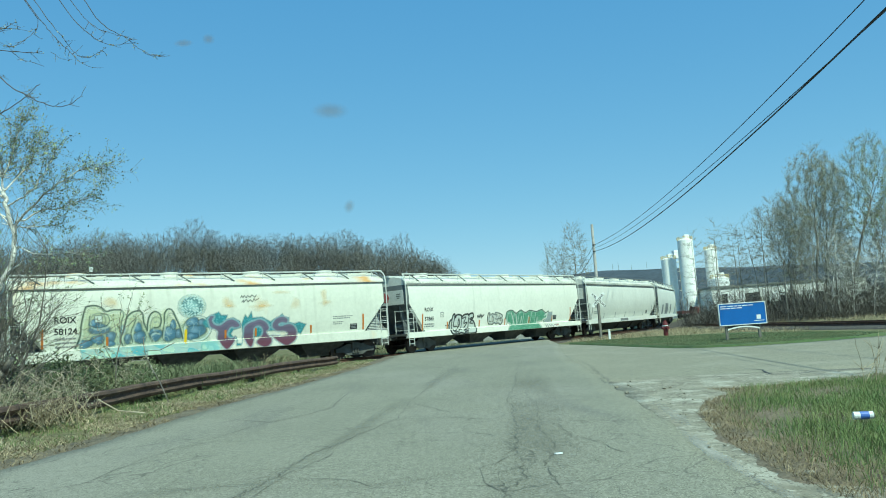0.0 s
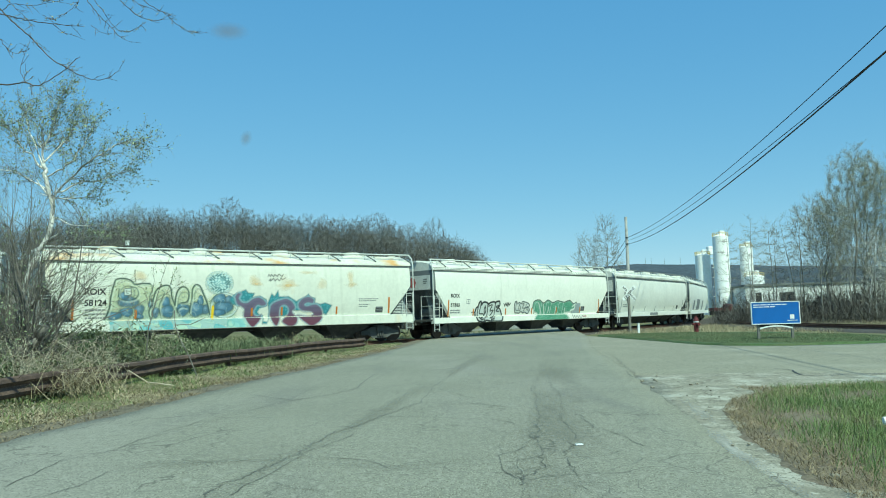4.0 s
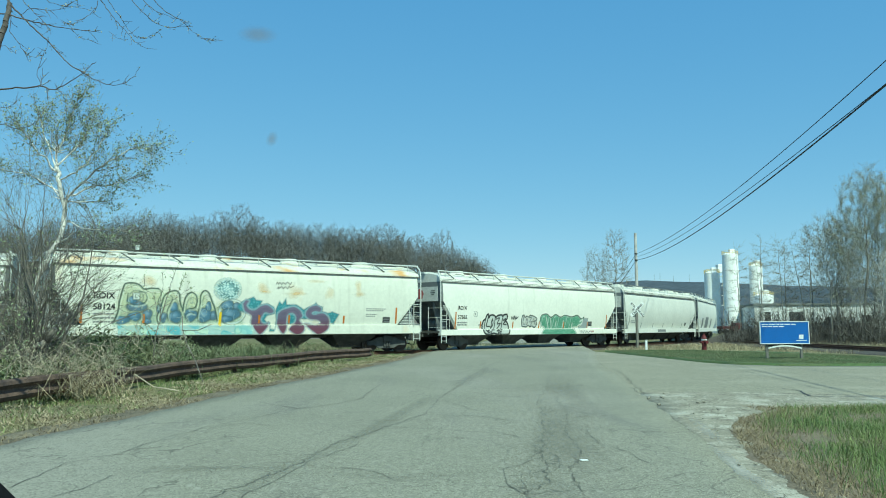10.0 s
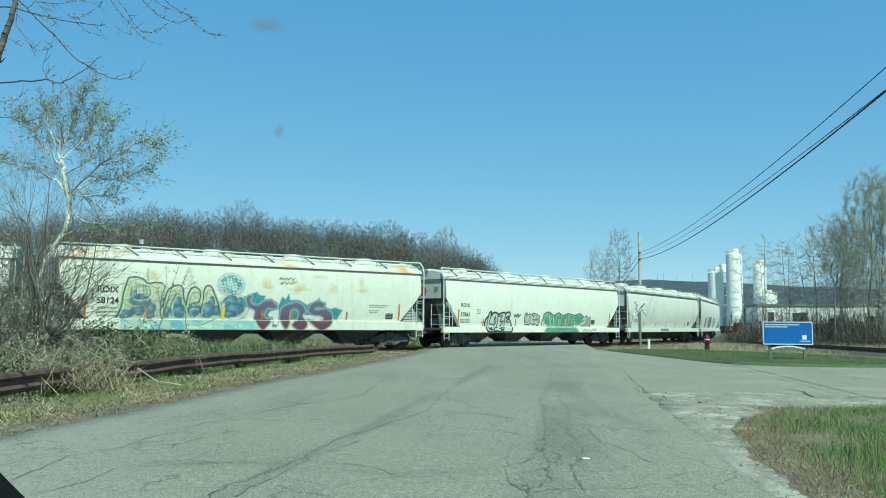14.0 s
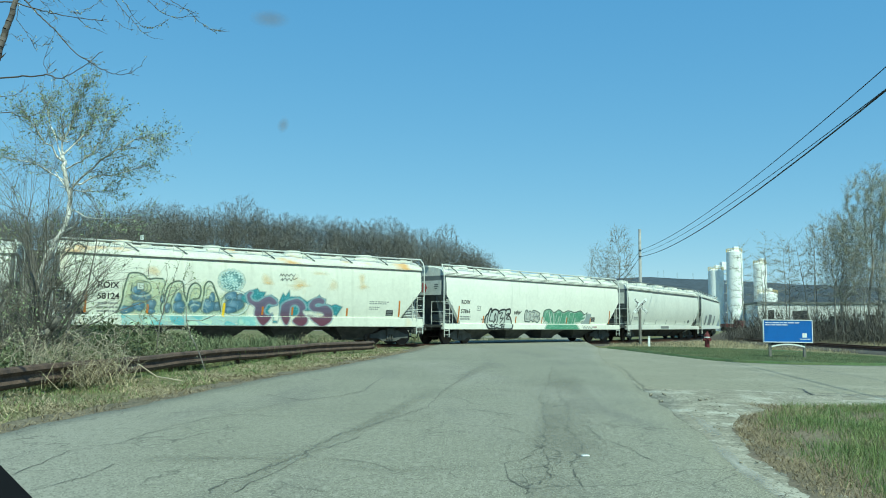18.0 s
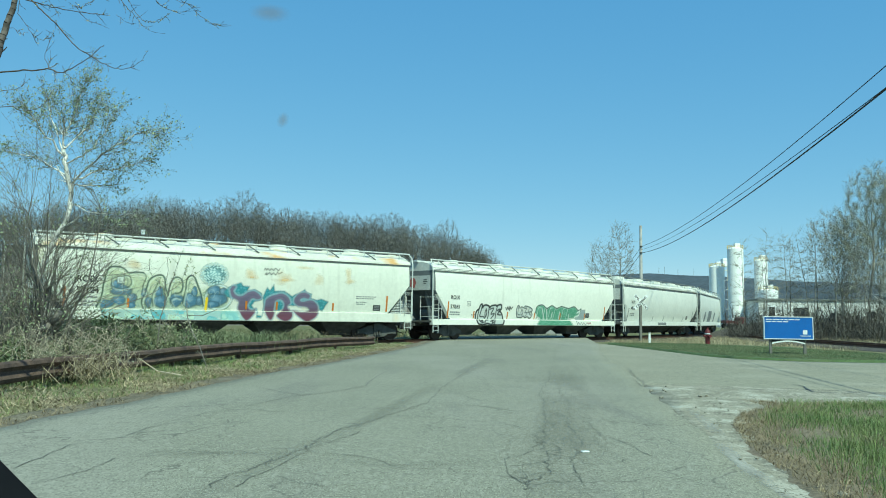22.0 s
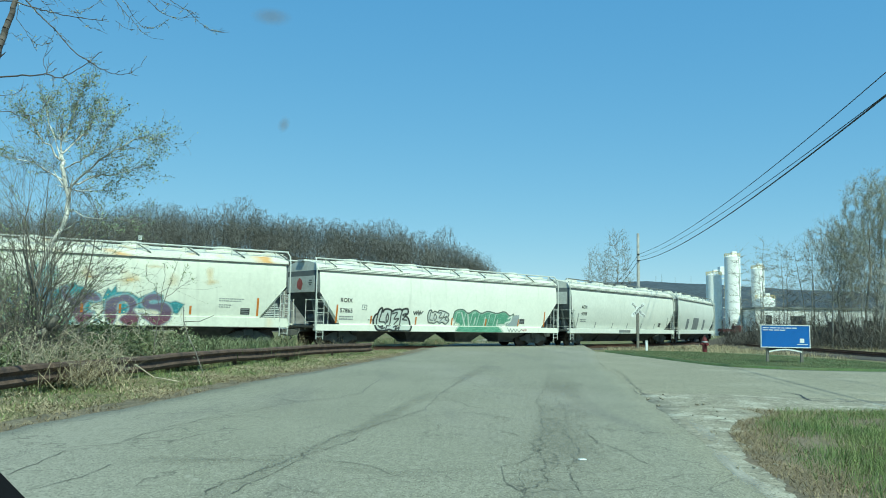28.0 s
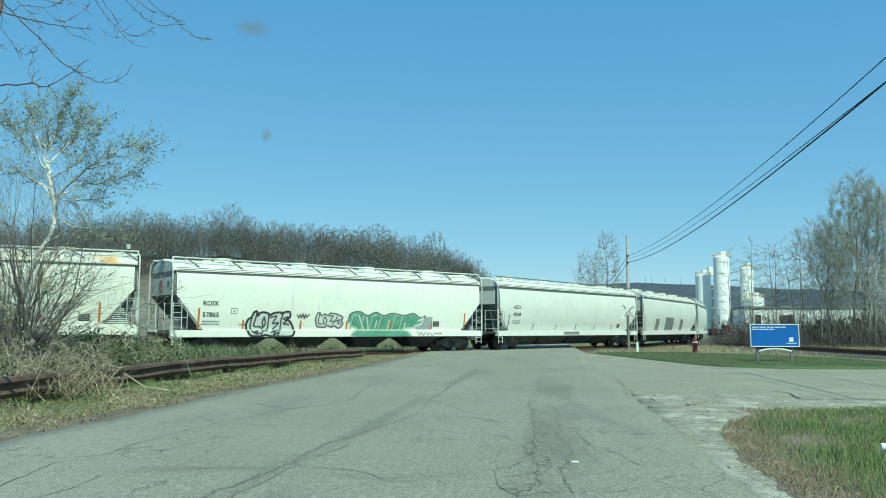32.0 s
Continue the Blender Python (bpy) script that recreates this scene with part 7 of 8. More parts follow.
SCRAWL_2 = ((0.86, 3.23), (0.96, 3.33), (0.94, 3.21), (1.1, 3.35), (1.18, 3.23), (1.3, 3.34), (1.41, 3.22), (1.5, 3.39), (1.55, 3.28), (1.75, 3.38))
TAG_OUT = ((-5.65, 1.45), (-5.55, 1.70), (-5.39, 1.79), (-5.29, 2.00), (-5.13, 2.09), (-5.06, 1.88), (-4.98, 2.00), (-4.76, 2.05), (-4.51, 1.99), (-4.42, 1.91), (-4.25, 2.01), (-3.89, 2.06), (-3.80, 2.00), (-3.63, 2.07), (-3.37, 2.08), (-3.34, 1.84), (-3.50, 1.73), (-3.31, 1.59), (-3.15, 1.34), (-3.10, 1.10), (-3.21, 0.9), (-3.52, 0.87), (-4.00, 0.88), (-4.33, 0.89), (-4.64, 0.95), (-4.88, 0.89), (-5.31, 0.9), (-5.49, 1.00), (-5.60, 1.21), (-5.65, 1.45))
TAG_LINES = (((-5.11, 2.04), (-5.18, 1.71), (-5.24, 1.38), (-4.89, 1.34), (-4.80, 1.18), (-4.86, 0.96)), ((-5.38, 1.73), (-5.43, 1.40), (-5.36, 1.16), (-5.21, 1.04)), ((-4.73, 1.82), (-4.81, 1.58), (-4.74, 1.32), (-4.65, 1.56), (-4.73, 1.82)), ((-4.49, 1.95), (-4.50, 1.56), (-4.54, 1.20), (-4.78, 1.16)), ((-4.40, 1.80), (-4.07, 1.87), (-4.26, 1.52), (-3.95, 1.54), (-4.23, 1.20), (-3.87, 1.18)), ((-3.73, 2.00), (-3.82, 1.67), (-3.83, 1.20)), ((-3.46, 1.84), (-3.70, 1.75), (-3.52, 1.65), (-3.68, 1.51), (-3.38, 1.47)), ((-5.25, 1.08), (-5.06, 1.14), (-5.14, 1.00), (-4.93, 1.04)), ((-4.34, 1.08), (-4.12, 1.14), (-4.22, 0.95), (-3.94, 1.08), (-4.00, 0.93)))
MID_OUT = ((-1.80, 2.05), (-1.89, 1.77), (-1.79, 1.39), (-1.52, 1.35), (-1.35, 1.33), (-1.16, 1.44), (-0.96, 1.33), (-0.76, 1.40), (-0.49, 1.29), (-0.27, 1.51), (-0.37, 1.68), (-0.30, 1.85), (-0.55, 1.98), (-0.80, 2.04), (-1.05, 2.06), (-1.17, 1.95), (-1.39, 2.01), (-1.56, 1.92), (-1.65, 2.07), (-1.80, 2.05))
MID_LINES = (((-1.68, 1.98), (-1.72, 1.56), (-1.50, 1.50)), ((-1.36, 1.88), (-1.43, 1.65), (-1.33, 1.48), (-1.23, 1.69), (-1.36, 1.88)), ((-1.09, 1.91), (-0.87, 1.93), (-1.04, 1.65), (-0.79, 1.65), (-0.94, 1.44)), ((-0.62, 1.89), (-0.72, 1.65), (-0.45, 1.74), (-0.57, 1.57), (-0.39, 1.50)))
TAG_SMALL = ((-2.94, 1.95), (-2.86, 1.79), (-2.76, 1.97), (-2.7, 1.8), (-2.62, 2.01), (-2.54, 1.76), (-2.48, 1.99), (-2.41, 1.84), (-2.26, 1.98))
GREEN = ((0.06, 1.67), (0.18, 2.03), (0.74, 2.14), (1.22, 1.92), (1.73, 2.12), (2.28, 1.94), (2.81, 2.07), (3.59, 1.98), (4.26, 2.09), (4.74, 1.84), (5.07, 1.97), (4.88, 1.65), (4.55, 1.38), (3.71, 1.29), (4.07, 0.93), (3.73, 0.83), (0.53, 0.84), (0.33, 1.06), (0.61, 1.28), (0.27, 1.42))
GREEN_LINE = ((0.04, 1.65), (0.18, 2.05), (0.74, 2.16), (1.22, 1.95), (1.73, 2.14), (2.28, 1.97), (2.81, 2.1), (3.59, 2.0), (4.26, 2.11), (4.74, 1.87), (5.07, 1.98), (4.85, 1.6), (4.5, 1.36))
SLOTS = ((0.68, 1.98), (1.05, 1.18), (1.18, 1.9), (1.34, 1.2), (1.82, 1.69), (1.76, 1.33), (2.64, 1.75), (2.57, 1.27), (3.69, 1.6), (3.67, 1.21))
GREY_PATCH = ((4.45, 1.92), (5.58, 1.93), (5.58, 1.24), (4.46, 1.24))
SILL_SCRAWL = ((4.52, 1.14), (4.68, 0.9), (4.79, 1.1), (4.94, 0.89), (5.08, 1.08), (5.25, 0.91), (5.38, 1.06), (5.58, 0.89), (5.78, 1.06), (5.99, 0.96))

GX, GZ = np.arange(-7.2, 6.3, 0.023), np.arange(0.86, 3.82, 0.023)
PX, PZ = np.meshgrid(GX, GZ, indexing="ij")


def ramp(d, soft):
    """1 inside (d < 0), falling to 0 over the soft rim."""
    return np.clip(0.5 - d / soft, 0, 1)


def poly_dist(pts):
    """Signed distance from a closed outline, negative inside."""
    p = np.array(pts)
    q = np.roll(p, -1, 0)
    inside = np.zeros(PX.shape, bool)
    for (x0, z0), (x1, z1) in zip(p, q):
        if z0 != z1:
            inside ^= ((PZ < z0) != (PZ < z1)) & (PX < (x1 - x0) * (PZ - z0) / (z1 - z0) + x0)
    d = line_dist(list(pts) + [pts[0]])
    return np.where(inside, -d, d)


def smooth_line(pts, n=6):
    """A rounded line through the points."""
    p = np.array(pts, float)
    e = np.vstack([2 * p[0] - p[1], p, 2 * p[-1] - p[-2]])
    out = []
    for k in range(len(p) - 1):
        a, b, c, d = e[k:k + 4]
        for t in np.linspace(0, 1, n, endpoint=False):
            out.append(0.5 * (2 * b + (c - a) * t + (2 * a - 5 * b + 4 * c - d) * t * t + (3 * b - a - 3 * c + d) * t ** 3))
    out.append(p[-1])
    return out


def line_dist(pts):
    d = np.full(PX.shape, 9.0)
    for (x0, z0), (x1, z1) in zip(pts, pts[1:]):
        l = (x1 - x0) ** 2 + (z1 - z0) ** 2 + 1e-9
        t = np.clip(((PX - x0) * (x1 - x0) + (PZ - z0) * (z1 - z0)) / l, 0, 1)
        d = np.minimum(d, np.hypot(PX - x0 - t * (x1 - x0), PZ - z0 - t * (z1 - z0)))
    return d


class Wall:
    """Layers of spray paint on one side of a car."""

    def __init__(self):
        self.rgb, self.a = np.zeros((*PX.shape, 3)), np.zeros(PX.shape)

    def spray(self, mask, color, strength=1.0):
        m = np.clip(mask, 0, 1) * strength
        out = m + self.a * (1 - m)
        self.rgb = (np.array(color) * m[..., None] + self.rgb * (self.a * (1 - m))[..., None]) / np.maximum(out, 1e-6)[..., None]
        self.a = out

    def mesh(self, car, label, up=0.0, top=1.19, low=0.855):
        zz = PZ - up
        lat = np.where(PZ < top, 1.567, np.interp(zz, [p[0] for p in HALF_W], [p[1] for p in HALF_W]) + 0.009)
        v = np.stack([PX, -lat, zz], -1)
        i = np.arange(PX.size).reshape(PX.shape)
        f = np.stack([i[:-1, :-1], i[1:, :-1], i[1:, 1:], i[:-1, 1:]], -1)
        quad = np.maximum.reduce([self.a[:-1, :-1], self.a[1:, :-1], self.a[1:, 1:], self.a[:-1, 1:]]) > 0.03
        step = (PZ[:-1, :-1] < top) & (PZ[1:, 1:] >= top)
        f = f[quad & ~step & (PZ[:-1, :-1] > low)]
        used, inv = np.unique(f, return_inverse=True)
        me = mesh_np("graffiti", v.reshape(-1, 3)[used], inv.reshape(f.shape))
        col = me.color_attributes.new("paint", "FLOAT_COLOR", "POINT")
        rgba = np.concatenate([self.rgb, self.a[..., None]], -1).reshape(-1, 4)[used]
        col.data.foreach_set("color", rgba.astype("f").ravel())
        me.materials.append(M_SPRAY)
        return put(new("graffiti", me), car, label)


def spray_material():
    m = bpy.data.materials.new("spray_paint")
    m.use_nodes = True
    t = m.node_tree
    b = t.nodes["Principled BSDF"]
    b.inputs["Roughness"].default_value = 0.55
    at = t.nodes.new("ShaderNodeVertexColor")
    at.layer_name = "paint"
    n = t.nodes.new("ShaderNodeTexNoise")
    n.inputs["Scale"].default_value, n.inputs["Detail"].default_value = 9, 6
    mr = t.nodes.new("ShaderNodeMapRange")
    mr.inputs["From Min"].default_value, mr.inputs["From Max"].default_value = 0.3, 0.6
    mr.inputs["To Min"].default_value = 0.86
    t.links.new(n.outputs["Fac"], mr.inputs["Value"])
    mul = t.nodes.new("ShaderNodeMath")
    mul.operation = "MULTIPLY"
    t.links.new(at.outputs["Alpha"], mul.inputs[0])
    t.links.new(mr.outputs[0], mul.inputs[1])
    t.links.new(at.outputs["Color"], b.inputs["Base Color"])
    t.links.new(mul.outputs[0], b.inputs["Alpha"])
    return m


M_SPRAY = spray_material()
rnd = np.random.RandomState(17)
speck = np.sin(PX * 23 + np.sin(PZ * 17) * 2) * np.sin(PZ * 26 + np.sin(PX * 13) * 2)

# the cream car: pale green and blue bubbles, then wine-red letters on teal
w = Wall()
halo = poly_dist(HALO_GREEN)
w.spray(ramp(halo + 0.05, 0.35), (0.58, 0.65, 0.4), 0.52)
w.spray(ramp(halo + 0.02, 0.3) * np.clip((2.4 - PZ) / 0.9, 0, 1), (0.3, 0.52, 0.5), 0.32)
# speckled teal cloud
cloud = np.hypot((PX + 1.61) / 0.66, (PZ - 3.12) / 0.55)
w.spray(ramp(cloud - 0.85, 0.5), (0.3, 0.55, 0.58), 0.6)
w.spray(ramp(np.abs(cloud - 0.6) - 0.2, 0.25) * (speck > 0.12), (0.05, 0.12, 0.13), 0.75)
w.spray(ramp(cloud - 0.9, 0.2) * (speck < -0.15), (0.6, 0.74, 0.72), 0.6)
w.spray(ramp(np.abs(cloud - 1.0) - 0.03, 0.12) * (speck > -0.4), (0.1, 0.25, 0.27), 0.4)
# soft pale ring about the last bubbles
ring = np.hypot((PX + 1.36) / 0.62, (PZ - 2.06) / 0.56)
w.spray(ramp(np.abs(ring - 0.98) - 0.06, 0.1), (0.66, 0.76, 0.74), 0.75)
w.spray(ramp(np.abs(ring - 1.1) - 0.02, 0.06), (0.05, 0.14, 0.15), 0.6)
# shaded blue bubbles
for k, (cx, cz, rx, rz) in enumerate(BLOBS):
    d = np.hypot((PX - cx) / rx, (PZ - cz) / rz) + 0.1 * np.sin(3 * np.arctan2(PZ - cz, PX - cx) + k)
    w.spray(ramp(d - 1.08, 0.25), (0.03, 0.07, 0.09), 0.72)
    w.spray(ramp(d - 0.9, 0.25), (0.085, 0.19, 0.29) if k % 3 else (0.12, 0.2, 0.27), 0.92)
    w.spray(ramp(np.hypot((PX - cx + rx * 0.2) / rx, (PZ - cz - rz * 0.25) / rz) - 0.3, 0.8), (0.3, 0.45, 0.58), 0.75)
    w.spray(ramp(np.abs(d - 0.65) - 0.04, 0.15) * (speck > 0.2), (0.04, 0.09, 0.12), 0.5)
# letter outlines with a pale inner edge
for k, ln in enumerate(OUTLINES):
    w.spray(ramp(line_dist(smooth_line([(x + 0.06, z - 0.07) for x, z in ln])) - 0.035, 0.06), (0.68, 0.76, 0.6), 0.5)
    w.spray(ramp(line_dist(smooth_line(ln)) - (0.032 if k < 4 else 0.02), 0.04), (0.03, 0.065, 0.055), 0.85)
for ln in OUTLINES[1:4]:
    w.spray(ramp(line_dist(smooth_line([(x * 0.8 + 0.2 * ln[0][0] + 0.12, z * 0.78 + 0.22 * ln[0][1] - 0.05) for x, z in ln])) - 0.014, 0.04), (0.05, 0.1, 0.1), 0.6)
w.spray(ramp(poly_dist(FACE[:-1]), 0.04), (0.66, 0.72, 0.66), 0.85)
w.spray(ramp(line_dist(FACE) - 0.018, 0.03), (0.04, 0.06, 0.06), 0.8)
w.spray(ramp(line_dist(((-5.8, 2.78), (-5.8, 2.65), (-5.72, 2.65))) - 0.016, 0.03), (0.04, 0.06, 0.06), 0.8)
w.spray(ramp(np.abs(np.hypot((PX + 5.77) / 0.36, (PZ - 2.66) / 0.36) - 0.85) - 0.06, 0.14) * (PZ > 2.5), (0.05, 0.09, 0.09), 0.6)
inside = ramp(halo + 0.08, 0.15)
for k in range(120):
    cx, cz, r = rnd.uniform(-6.5, -1.0), rnd.uniform(1.25, 2.6), rnd.uniform(0.05, 0.2)
    a0, turn = rnd.uniform(0, 6.3), rnd.uniform(1.5, 4.5)
    arc = [(cx + r * math.cos(a0 + turn * j / 6), cz + 1.3 * r * math.sin(a0 + turn * j / 6)) for j in range(7)]
    w.spray(ramp(line_dist(arc) - rnd.uniform(0.003, 0.011), 0.04) * inside, (0.05, 0.11, 0.12) if k % 4 else (0.6, 0.7, 0.62), 0.5)
# the sill below
w.spray(ramp(np.maximum(np.abs(PX + 3.4) - 3.1, PZ - 1.44), 0.05), (0.3, 0.58, 0.6), 0.45)
w.spray(ramp(np.maximum(np.abs(PX + 3.4) - 3.1, PZ - 1.25), 0.2) * (np.sin(PX * 5.1) * np.sin(PX * 2.3 + PZ * 9) > 0.1), (0.6, 0.78, 0.6), 0.7)
w.spray(ramp(np.maximum(np.abs(PX + 3.4) - 3.1, PZ - 1.4), 0.2) * (np.sin(PX * 3.7 + 1) * np.sin(PX * 1.9 + PZ * 5) > 0.35), (0.1, 0.42, 0.5), 0.6)
w.spray(ramp(np.abs(np.hypot((PX + 1.05), (PZ - 1.2)) - 0.16) - 0.03, 0.04) * (PZ < 1.44), (0.08, 0.3, 0.28), 0.7)
w.spray(ramp(np.maximum(np.abs(PX + 0.6) - 0.6, PZ - 1.43), 0.1), (0.45, 0.7, 0.62), 0.4)
w.spray(ramp(line_dist(DRIP) - 0.06, 0.03), (0.8, 0.55, 0.02), 1.0)
# teal flames, then three wine-red letters edged in pale lilac
d = poly_dist(FLAMES)
w.spray(ramp(d, 0.1), (0.05, 0.25, 0.3), 0.85)
w.spray(ramp(d + 0.07, 0.1) * (speck > 0.1), (0.16, 0.42, 0.46), 0.5)
for body in (LETTER_ONE, LETTER_TWO, LETTER_THREE):
    d = poly_dist(smooth_line(list(body) + [body[0]], 4))
    w.spray(ramp(d - 0.06, 0.05), (0.42, 0.46, 0.52), 0.45)
for body in (LETTER_ONE, LETTER_TWO, LETTER_THREE):
    d = poly_dist(smooth_line(list(body) + [body[0]], 4))
    w.spray(ramp(d + 0.025, 0.06), (0.125, 0.095, 0.165), 0.92)
    w.spray(ramp(d + 0.025, 0.06) * np.clip((1.75 - PZ) / 0.5, 0, 1), (0.125, 0.035, 0.06), 0.9)
    w.spray(ramp(np.abs(d + 0.09) - 0.02, 0.08) * (PZ > 1.9), (0.2, 0.16, 0.25), 0.6)
for ln in (SCRAWL, SCRAWL_2):
    w.spray(ramp(line_dist(ln) - 0.016, 0.03), (0.05, 0.06, 0.06), 0.9)
rust = np.sin(PX * 2.1 + 3 * np.sin(PZ * 1.3)) * np.sin(PZ * 8 + np.sin(PX * 5) * 1.5) * 0.3
for cx, cz, rx, rz in ((0.1, 3.25, 0.3, 0.35), (0.2, 3.05, 0.5, 0.1), (1.8, 3.12, 0.4, 0.4), (1.9, 3.0, 0.7, 0.1), (3.7, 3.05, 0.35, 0.3), (5.4, 3.3, 0.22, 0.55), (5.5, 3.05, 0.45, 0.15), (-5.2, 3.4, 0.35, 0.3), (3.0, 3.65, 0.5, 0.1)):
    w.spray(ramp(np.hypot((PX - cx) / rx, (PZ - cz) / rz) - 0.5 + rust, 1.1), (0.76, 0.5, 0.2), 0.36)
w.mesh(CARS[1], "large blue bubble and wine-red spray-painted piece", UP, 1.45, 0.985)

# the white car: black outlined tag, small tags, green piece
w = Wall()
w.spray(ramp(poly_dist(TAG_OUT), 0.05), (0.66, 0.71, 0.67), 0.7)
w.spray(ramp(line_dist(smooth_line(TAG_OUT, 4)) - 0.055, 0.03), (0.012, 0.014, 0.016), 0.95)
for ln in TAG_LINES:
    w.spray(ramp(line_dist(smooth_line(ln, 4)) - 0.04, 0.03), (0.012, 0.014, 0.016), 0.95)
w.spray(ramp(poly_dist(MID_OUT), 0.05), (0.66, 0.7, 0.67), 0.4)
w.spray(ramp(line_dist(smooth_line(MID_OUT, 4)) - 0.034, 0.03), (0.03, 0.045, 0.045), 0.9)
for ln in MID_LINES:
    w.spray(ramp(line_dist(smooth_line(ln, 4)) - 0.03, 0.03), (0.03, 0.045, 0.045), 0.9)
w.spray(ramp(line_dist(TAG_SMALL) - 0.03, 0.03), (0.03, 0.035, 0.035), 0.9)
w.spray(ramp(poly_dist(GREY_PATCH), 0.06), (0.34, 0.4, 0.42), 0.75)
d = poly_dist(smooth_line(list(GREEN) + [GREEN[0]], 4))
w.spray(ramp(d - 0.05, 0.05), (0.62, 0.68, 0.6), 0.9)
w.spray(ramp(d + 0.02, 0.07), (0.05, 0.25, 0.14), 0.88)
w.spray(ramp(d + 0.05, 0.1) * (speck > 0.3), (0.3, 0.5, 0.38), 0.5)
for x in (0.25, 0.95, 1.5, 2.05, 2.95, 3.45):
    w.spray(ramp(line_dist(smooth_line(((x - 0.1, 1.25), (x, 1.6), (x + 0.08, 1.95), (x + 0.3, 2.0)))) - 0.025, 0.04), (0.6, 0.7, 0.62), 0.7)
    w.spray(ramp(line_dist(smooth_line(((x - 0.04, 1.25), (x + 0.06, 1.6), (x + 0.14, 1.9)))) - 0.015, 0.03), (0.015, 0.07, 0.04), 0.7)
for k in range(0, len(SLOTS), 2):
    w.spray(ramp(line_dist(SLOTS[k:k + 2]) - 0.07, 0.04), (0.04, 0.12, 0.07), 0.7)
    w.spray(ramp(line_dist(SLOTS[k:k + 2]) - 0.045, 0.04), (0.6, 0.68, 0.6), 0.9)
w.spray(ramp(line_dist(smooth_line(GREEN_LINE)) - 0.035, 0.03), (0.02, 0.06, 0.04), 0.9)
w.spray(ramp(line_dist(((4.62, 1.7), (4.95, 1.86), (4.85, 1.55), (4.4, 1.42))) - 0.05, 0.05), (0.7, 0.74, 0.68), 0.9)
w.spray(ramp(line_dist(((0.3, 1.21), (4.1, 1.21))) - 0.02, 0.04), (0.6, 0.68, 0.6), 0.8)
w.spray(ramp(line_dist(SILL_SCRAWL) - 0.018, 0.03), (0.1, 0.14, 0.2), 0.8)
w.spray(ramp(np.hypot((PX - 6.15) / 0.5, (PZ - 1.02) / 0.1) - 0.6, 0.8), (0.6, 0.3, 0.28), 0.5)
w.mesh(CARS[2], "black outlined tag and green spray-painted piece")


def stencils(car, x, z1, z2, size, words, space, round_side):
    BULGE[0] = 0.15 if round_side else 0.0
    lettering(car, words[0], x, z1, size, M_MARK, "reporting_mark", "black stencilled letters", space)
    lettering(car, words[1], x, z2, size, M_MARK, "car_number", "black stencilled digits", space)


stencils(CARS[1], -7.55, 2.6 - UP, 2.12 - UP, 0.37, ("ROIX", "58124"), 1.0, False)
stencils(CARS[2], -7.83, 2.33, 1.8, 0.3, ("ROIX", "57865"), 1.08, False)
stencils(CARS[3], -7.6, 2.55, 2.1, 0.3, ("ACFX", "40538"), 1.1, True)


def bars(car, x0, x1, z, h, seed, gap=0.03, material=None):
    """A line of small writing as short bars."""
    r = random.Random(seed)
    bm = bmesh.new()
    x = x0
    while x < x1 - 0.02:
        ww = r.uniform(0.05, 0.16)
        e = min(x + ww, x1)
        vs = [bm.verts.new((a, -width_at(c) - 0.008, c)) for a, c in ((x, z), (e, z), (e, z + h), (x, z + h))]
        bm.faces.new(vs)
        x += ww + gap
    tagged(part("small_writing", bm, material or M_FADED, car), kind="stuff")


for c, x0, zz in ((1, -7.5, (1.9, 1.72, 1.55)), (2, -7.83, (1.55, 1.42)), (3, -7.6, (1.75, 1.62))):
    BULGE[0] = 0.15 if c > 2 else 0.0
    for k, z in enumerate(zz):
        bars(CARS[c], x0, x0 + 0.85, z - UP * (c == 1), 0.07, c * 10 + k)
BULGE[0] = 0.0
bars(CARS[2], -6.0, -5.6, 1.42, 0.06, 3)
for k in range(4):
    bars(CARS[1], 5.87, (7.05, 6.95, 6.5, 6.4)[k], (2.27, 2.17, 1.98, 1.88)[k] - UP, 0.045, 40 + k)
for c, x in ((1, 6.9), (2, 5.65), (3, 6.2)):
    BULGE[0] = 0.15 if c > 2 else 0.0
    pl = part("label_plate", patch(x, x + 0.44, 1.4, 1.7, 0.01), M_MARK, CARS[c], "black consolidated data plate")
    for k in range(3):
        part("plate_line", patch(x + 0.04, x + 0.4, 1.45 + k * 0.085, 1.49 + k * 0.085, 0.014), M_FADED, pl)
BULGE[0] = 0.0
bm = bmesh.new()
for a in ((-6.45, -6.13, 2.2, 2.23), (-6.45, -6.13, 1.95, 1.98), (-6.45, -6.42, 1.95, 2.23), (-6.16, -6.13, 1.95, 2.23), (-6.33, -6.26, 2.04, 2.14)):
    vs = [bm.verts.new((p, -width_at(q) - 0.008, q)) for p, q in ((a[0], a[2]), (a[1], a[2]), (a[1], a[3]), (a[0], a[3]))]
    bm.faces.new(vs)
part("square_mark", bm, M_FADED, CARS[2])

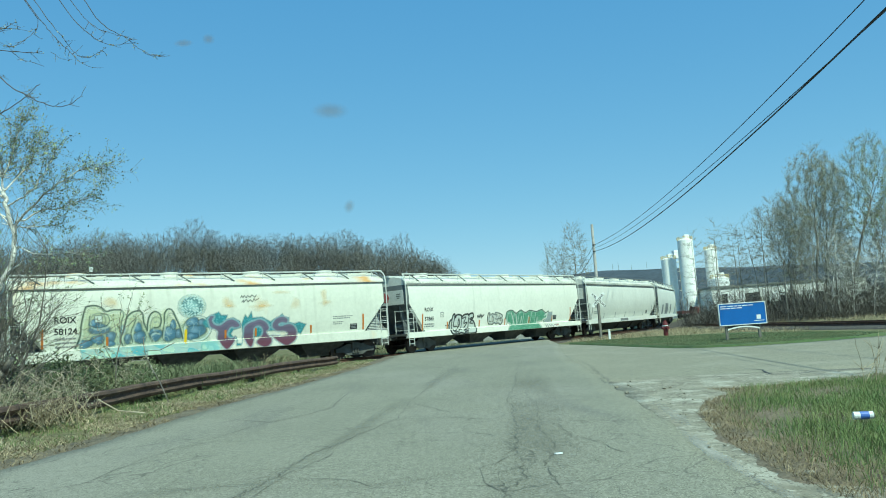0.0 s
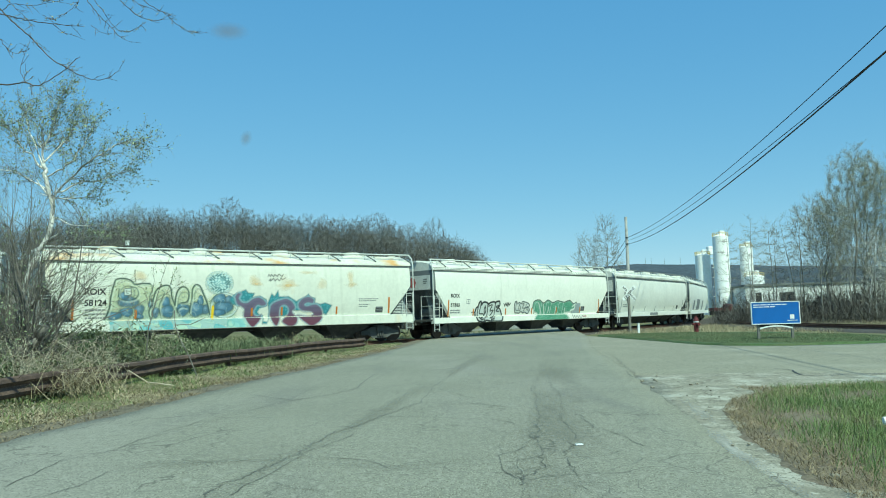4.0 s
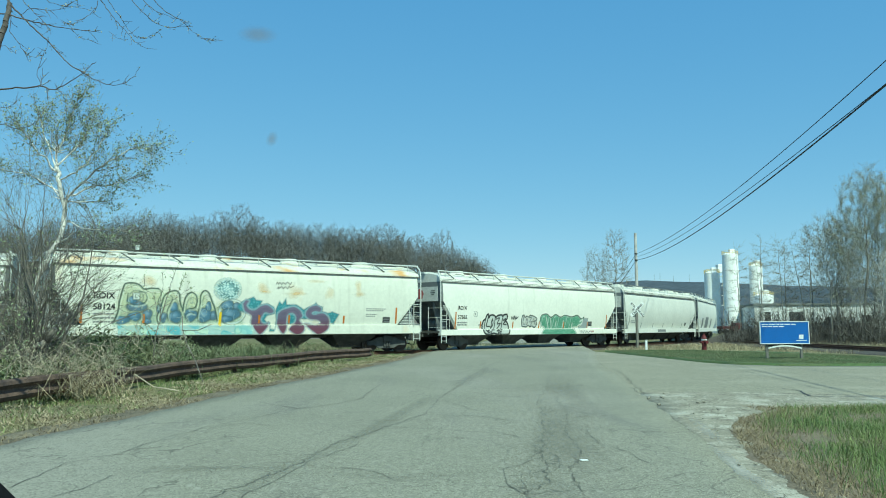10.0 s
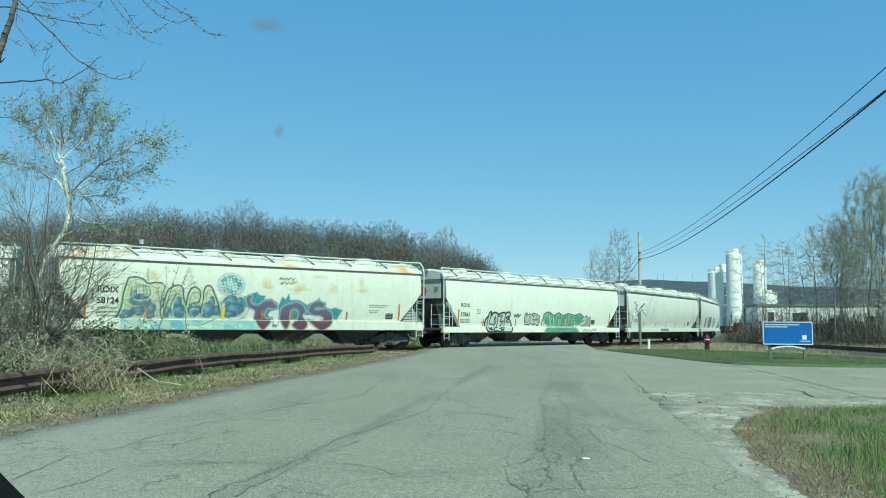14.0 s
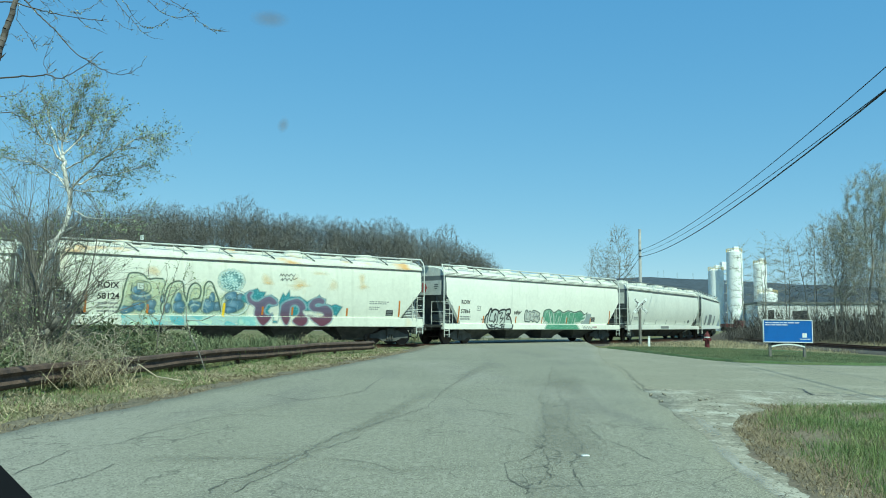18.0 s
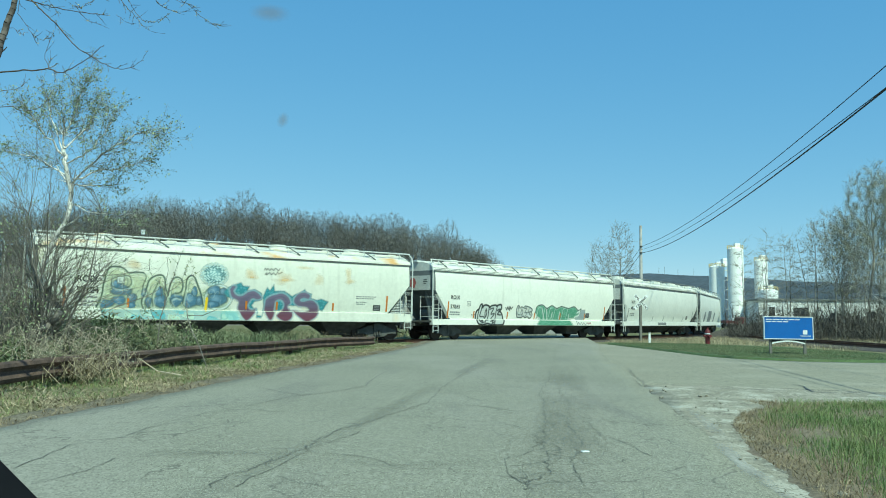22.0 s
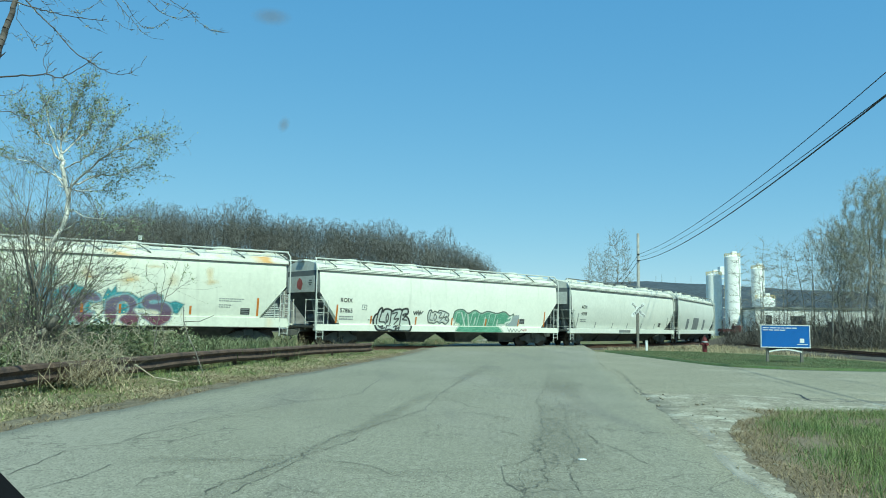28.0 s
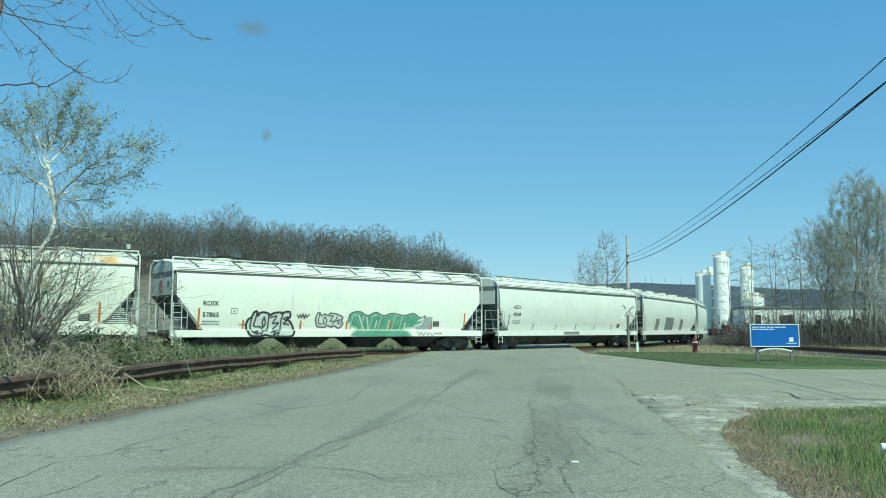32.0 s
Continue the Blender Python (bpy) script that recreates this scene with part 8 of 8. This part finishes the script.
# orange reflective tape
for c, xs_, hs in ((1, (-8.0, -5.4, -0.0, 1.55, 4.58, 7.72), 0.5), (2, (-8.0, -5.8, -2.73, -0.03, 2.72, 5.55, 7.95), 0.42), (3, (-8.0, -5.2, -2.4, 0.2, 2.8, 5.4, 8.0), 0.4)):
    BULGE[0] = 0.15 if c > 2 else 0.0
    for k, x in enumerate(xs_):
        tall = 0.95 if k in (0, len(xs_) - 1) else hs
        z0 = 1.35 if c == 1 else 1.24
        part("reflective_tape", patch(x - 0.05, x + 0.05, z0, z0 + tall - 0.1 * (c == 1), 0.012), M_ORANGE if c < 3 else M_FADED, CARS[c])

# dull patches on the fifth car, painted-out marks on the others
BULGE[0] = 0.15
for x0, x1, h in ((-5.3, -4.2, 0.95), (-2.2, 0.6, 1.1), (3.0, 4.0, 1.0)):
    part("painted_patch", patch(x0, x1, 1.25, 1.25 + h, 0.009, 3, 5), M_FADED, CARS[4], "grey painted-out square")
part("painted_patch", box(-1.6, 0.4, -1.568, -1.562, 0.92, 1.12), M_FADED, CARS[3], "grey painted-out mark")

# the cream car's shell stands higher on its underframe
for ob in CARS[1].children:
    if ob.name.split(".")[0] not in ("truck", "centre_sill", "coupler", "brake_hose", "hopper_bay", "end_platform"):
        ob.matrix_basis = Matrix.Translation((0, 0, UP)) @ ob.matrix_basis


def motions():
    """The train stands, then draws away to the left ever faster."""
    table = TRAIN
    for k, car in enumerate(CARS):
        walk(car, [(t, car_pose(s + CAR_LEN / 2 + (k - 2) * CAR_STEP)) for t, s in table])
    fine = []
    for (t0, s0), (t1, s1) in zip(table, table[1:]):
        n = max(1, math.ceil(abs(s1 - s0) / 0.46 / 1.2))
        fine += [(t0 + (t1 - t0) * j / n, s0 + (s1 - s0) * j / n) for j in range(n)]
    fine.append(table[-1])
    for ws, ax in ROLLERS:
        walk(ws, [(t, Matrix.Translation((ax, 0, 0.46)) @ Matrix.Rotation((s + 2) / 0.46, 4, "Y")) for t, s in fine])


motions()
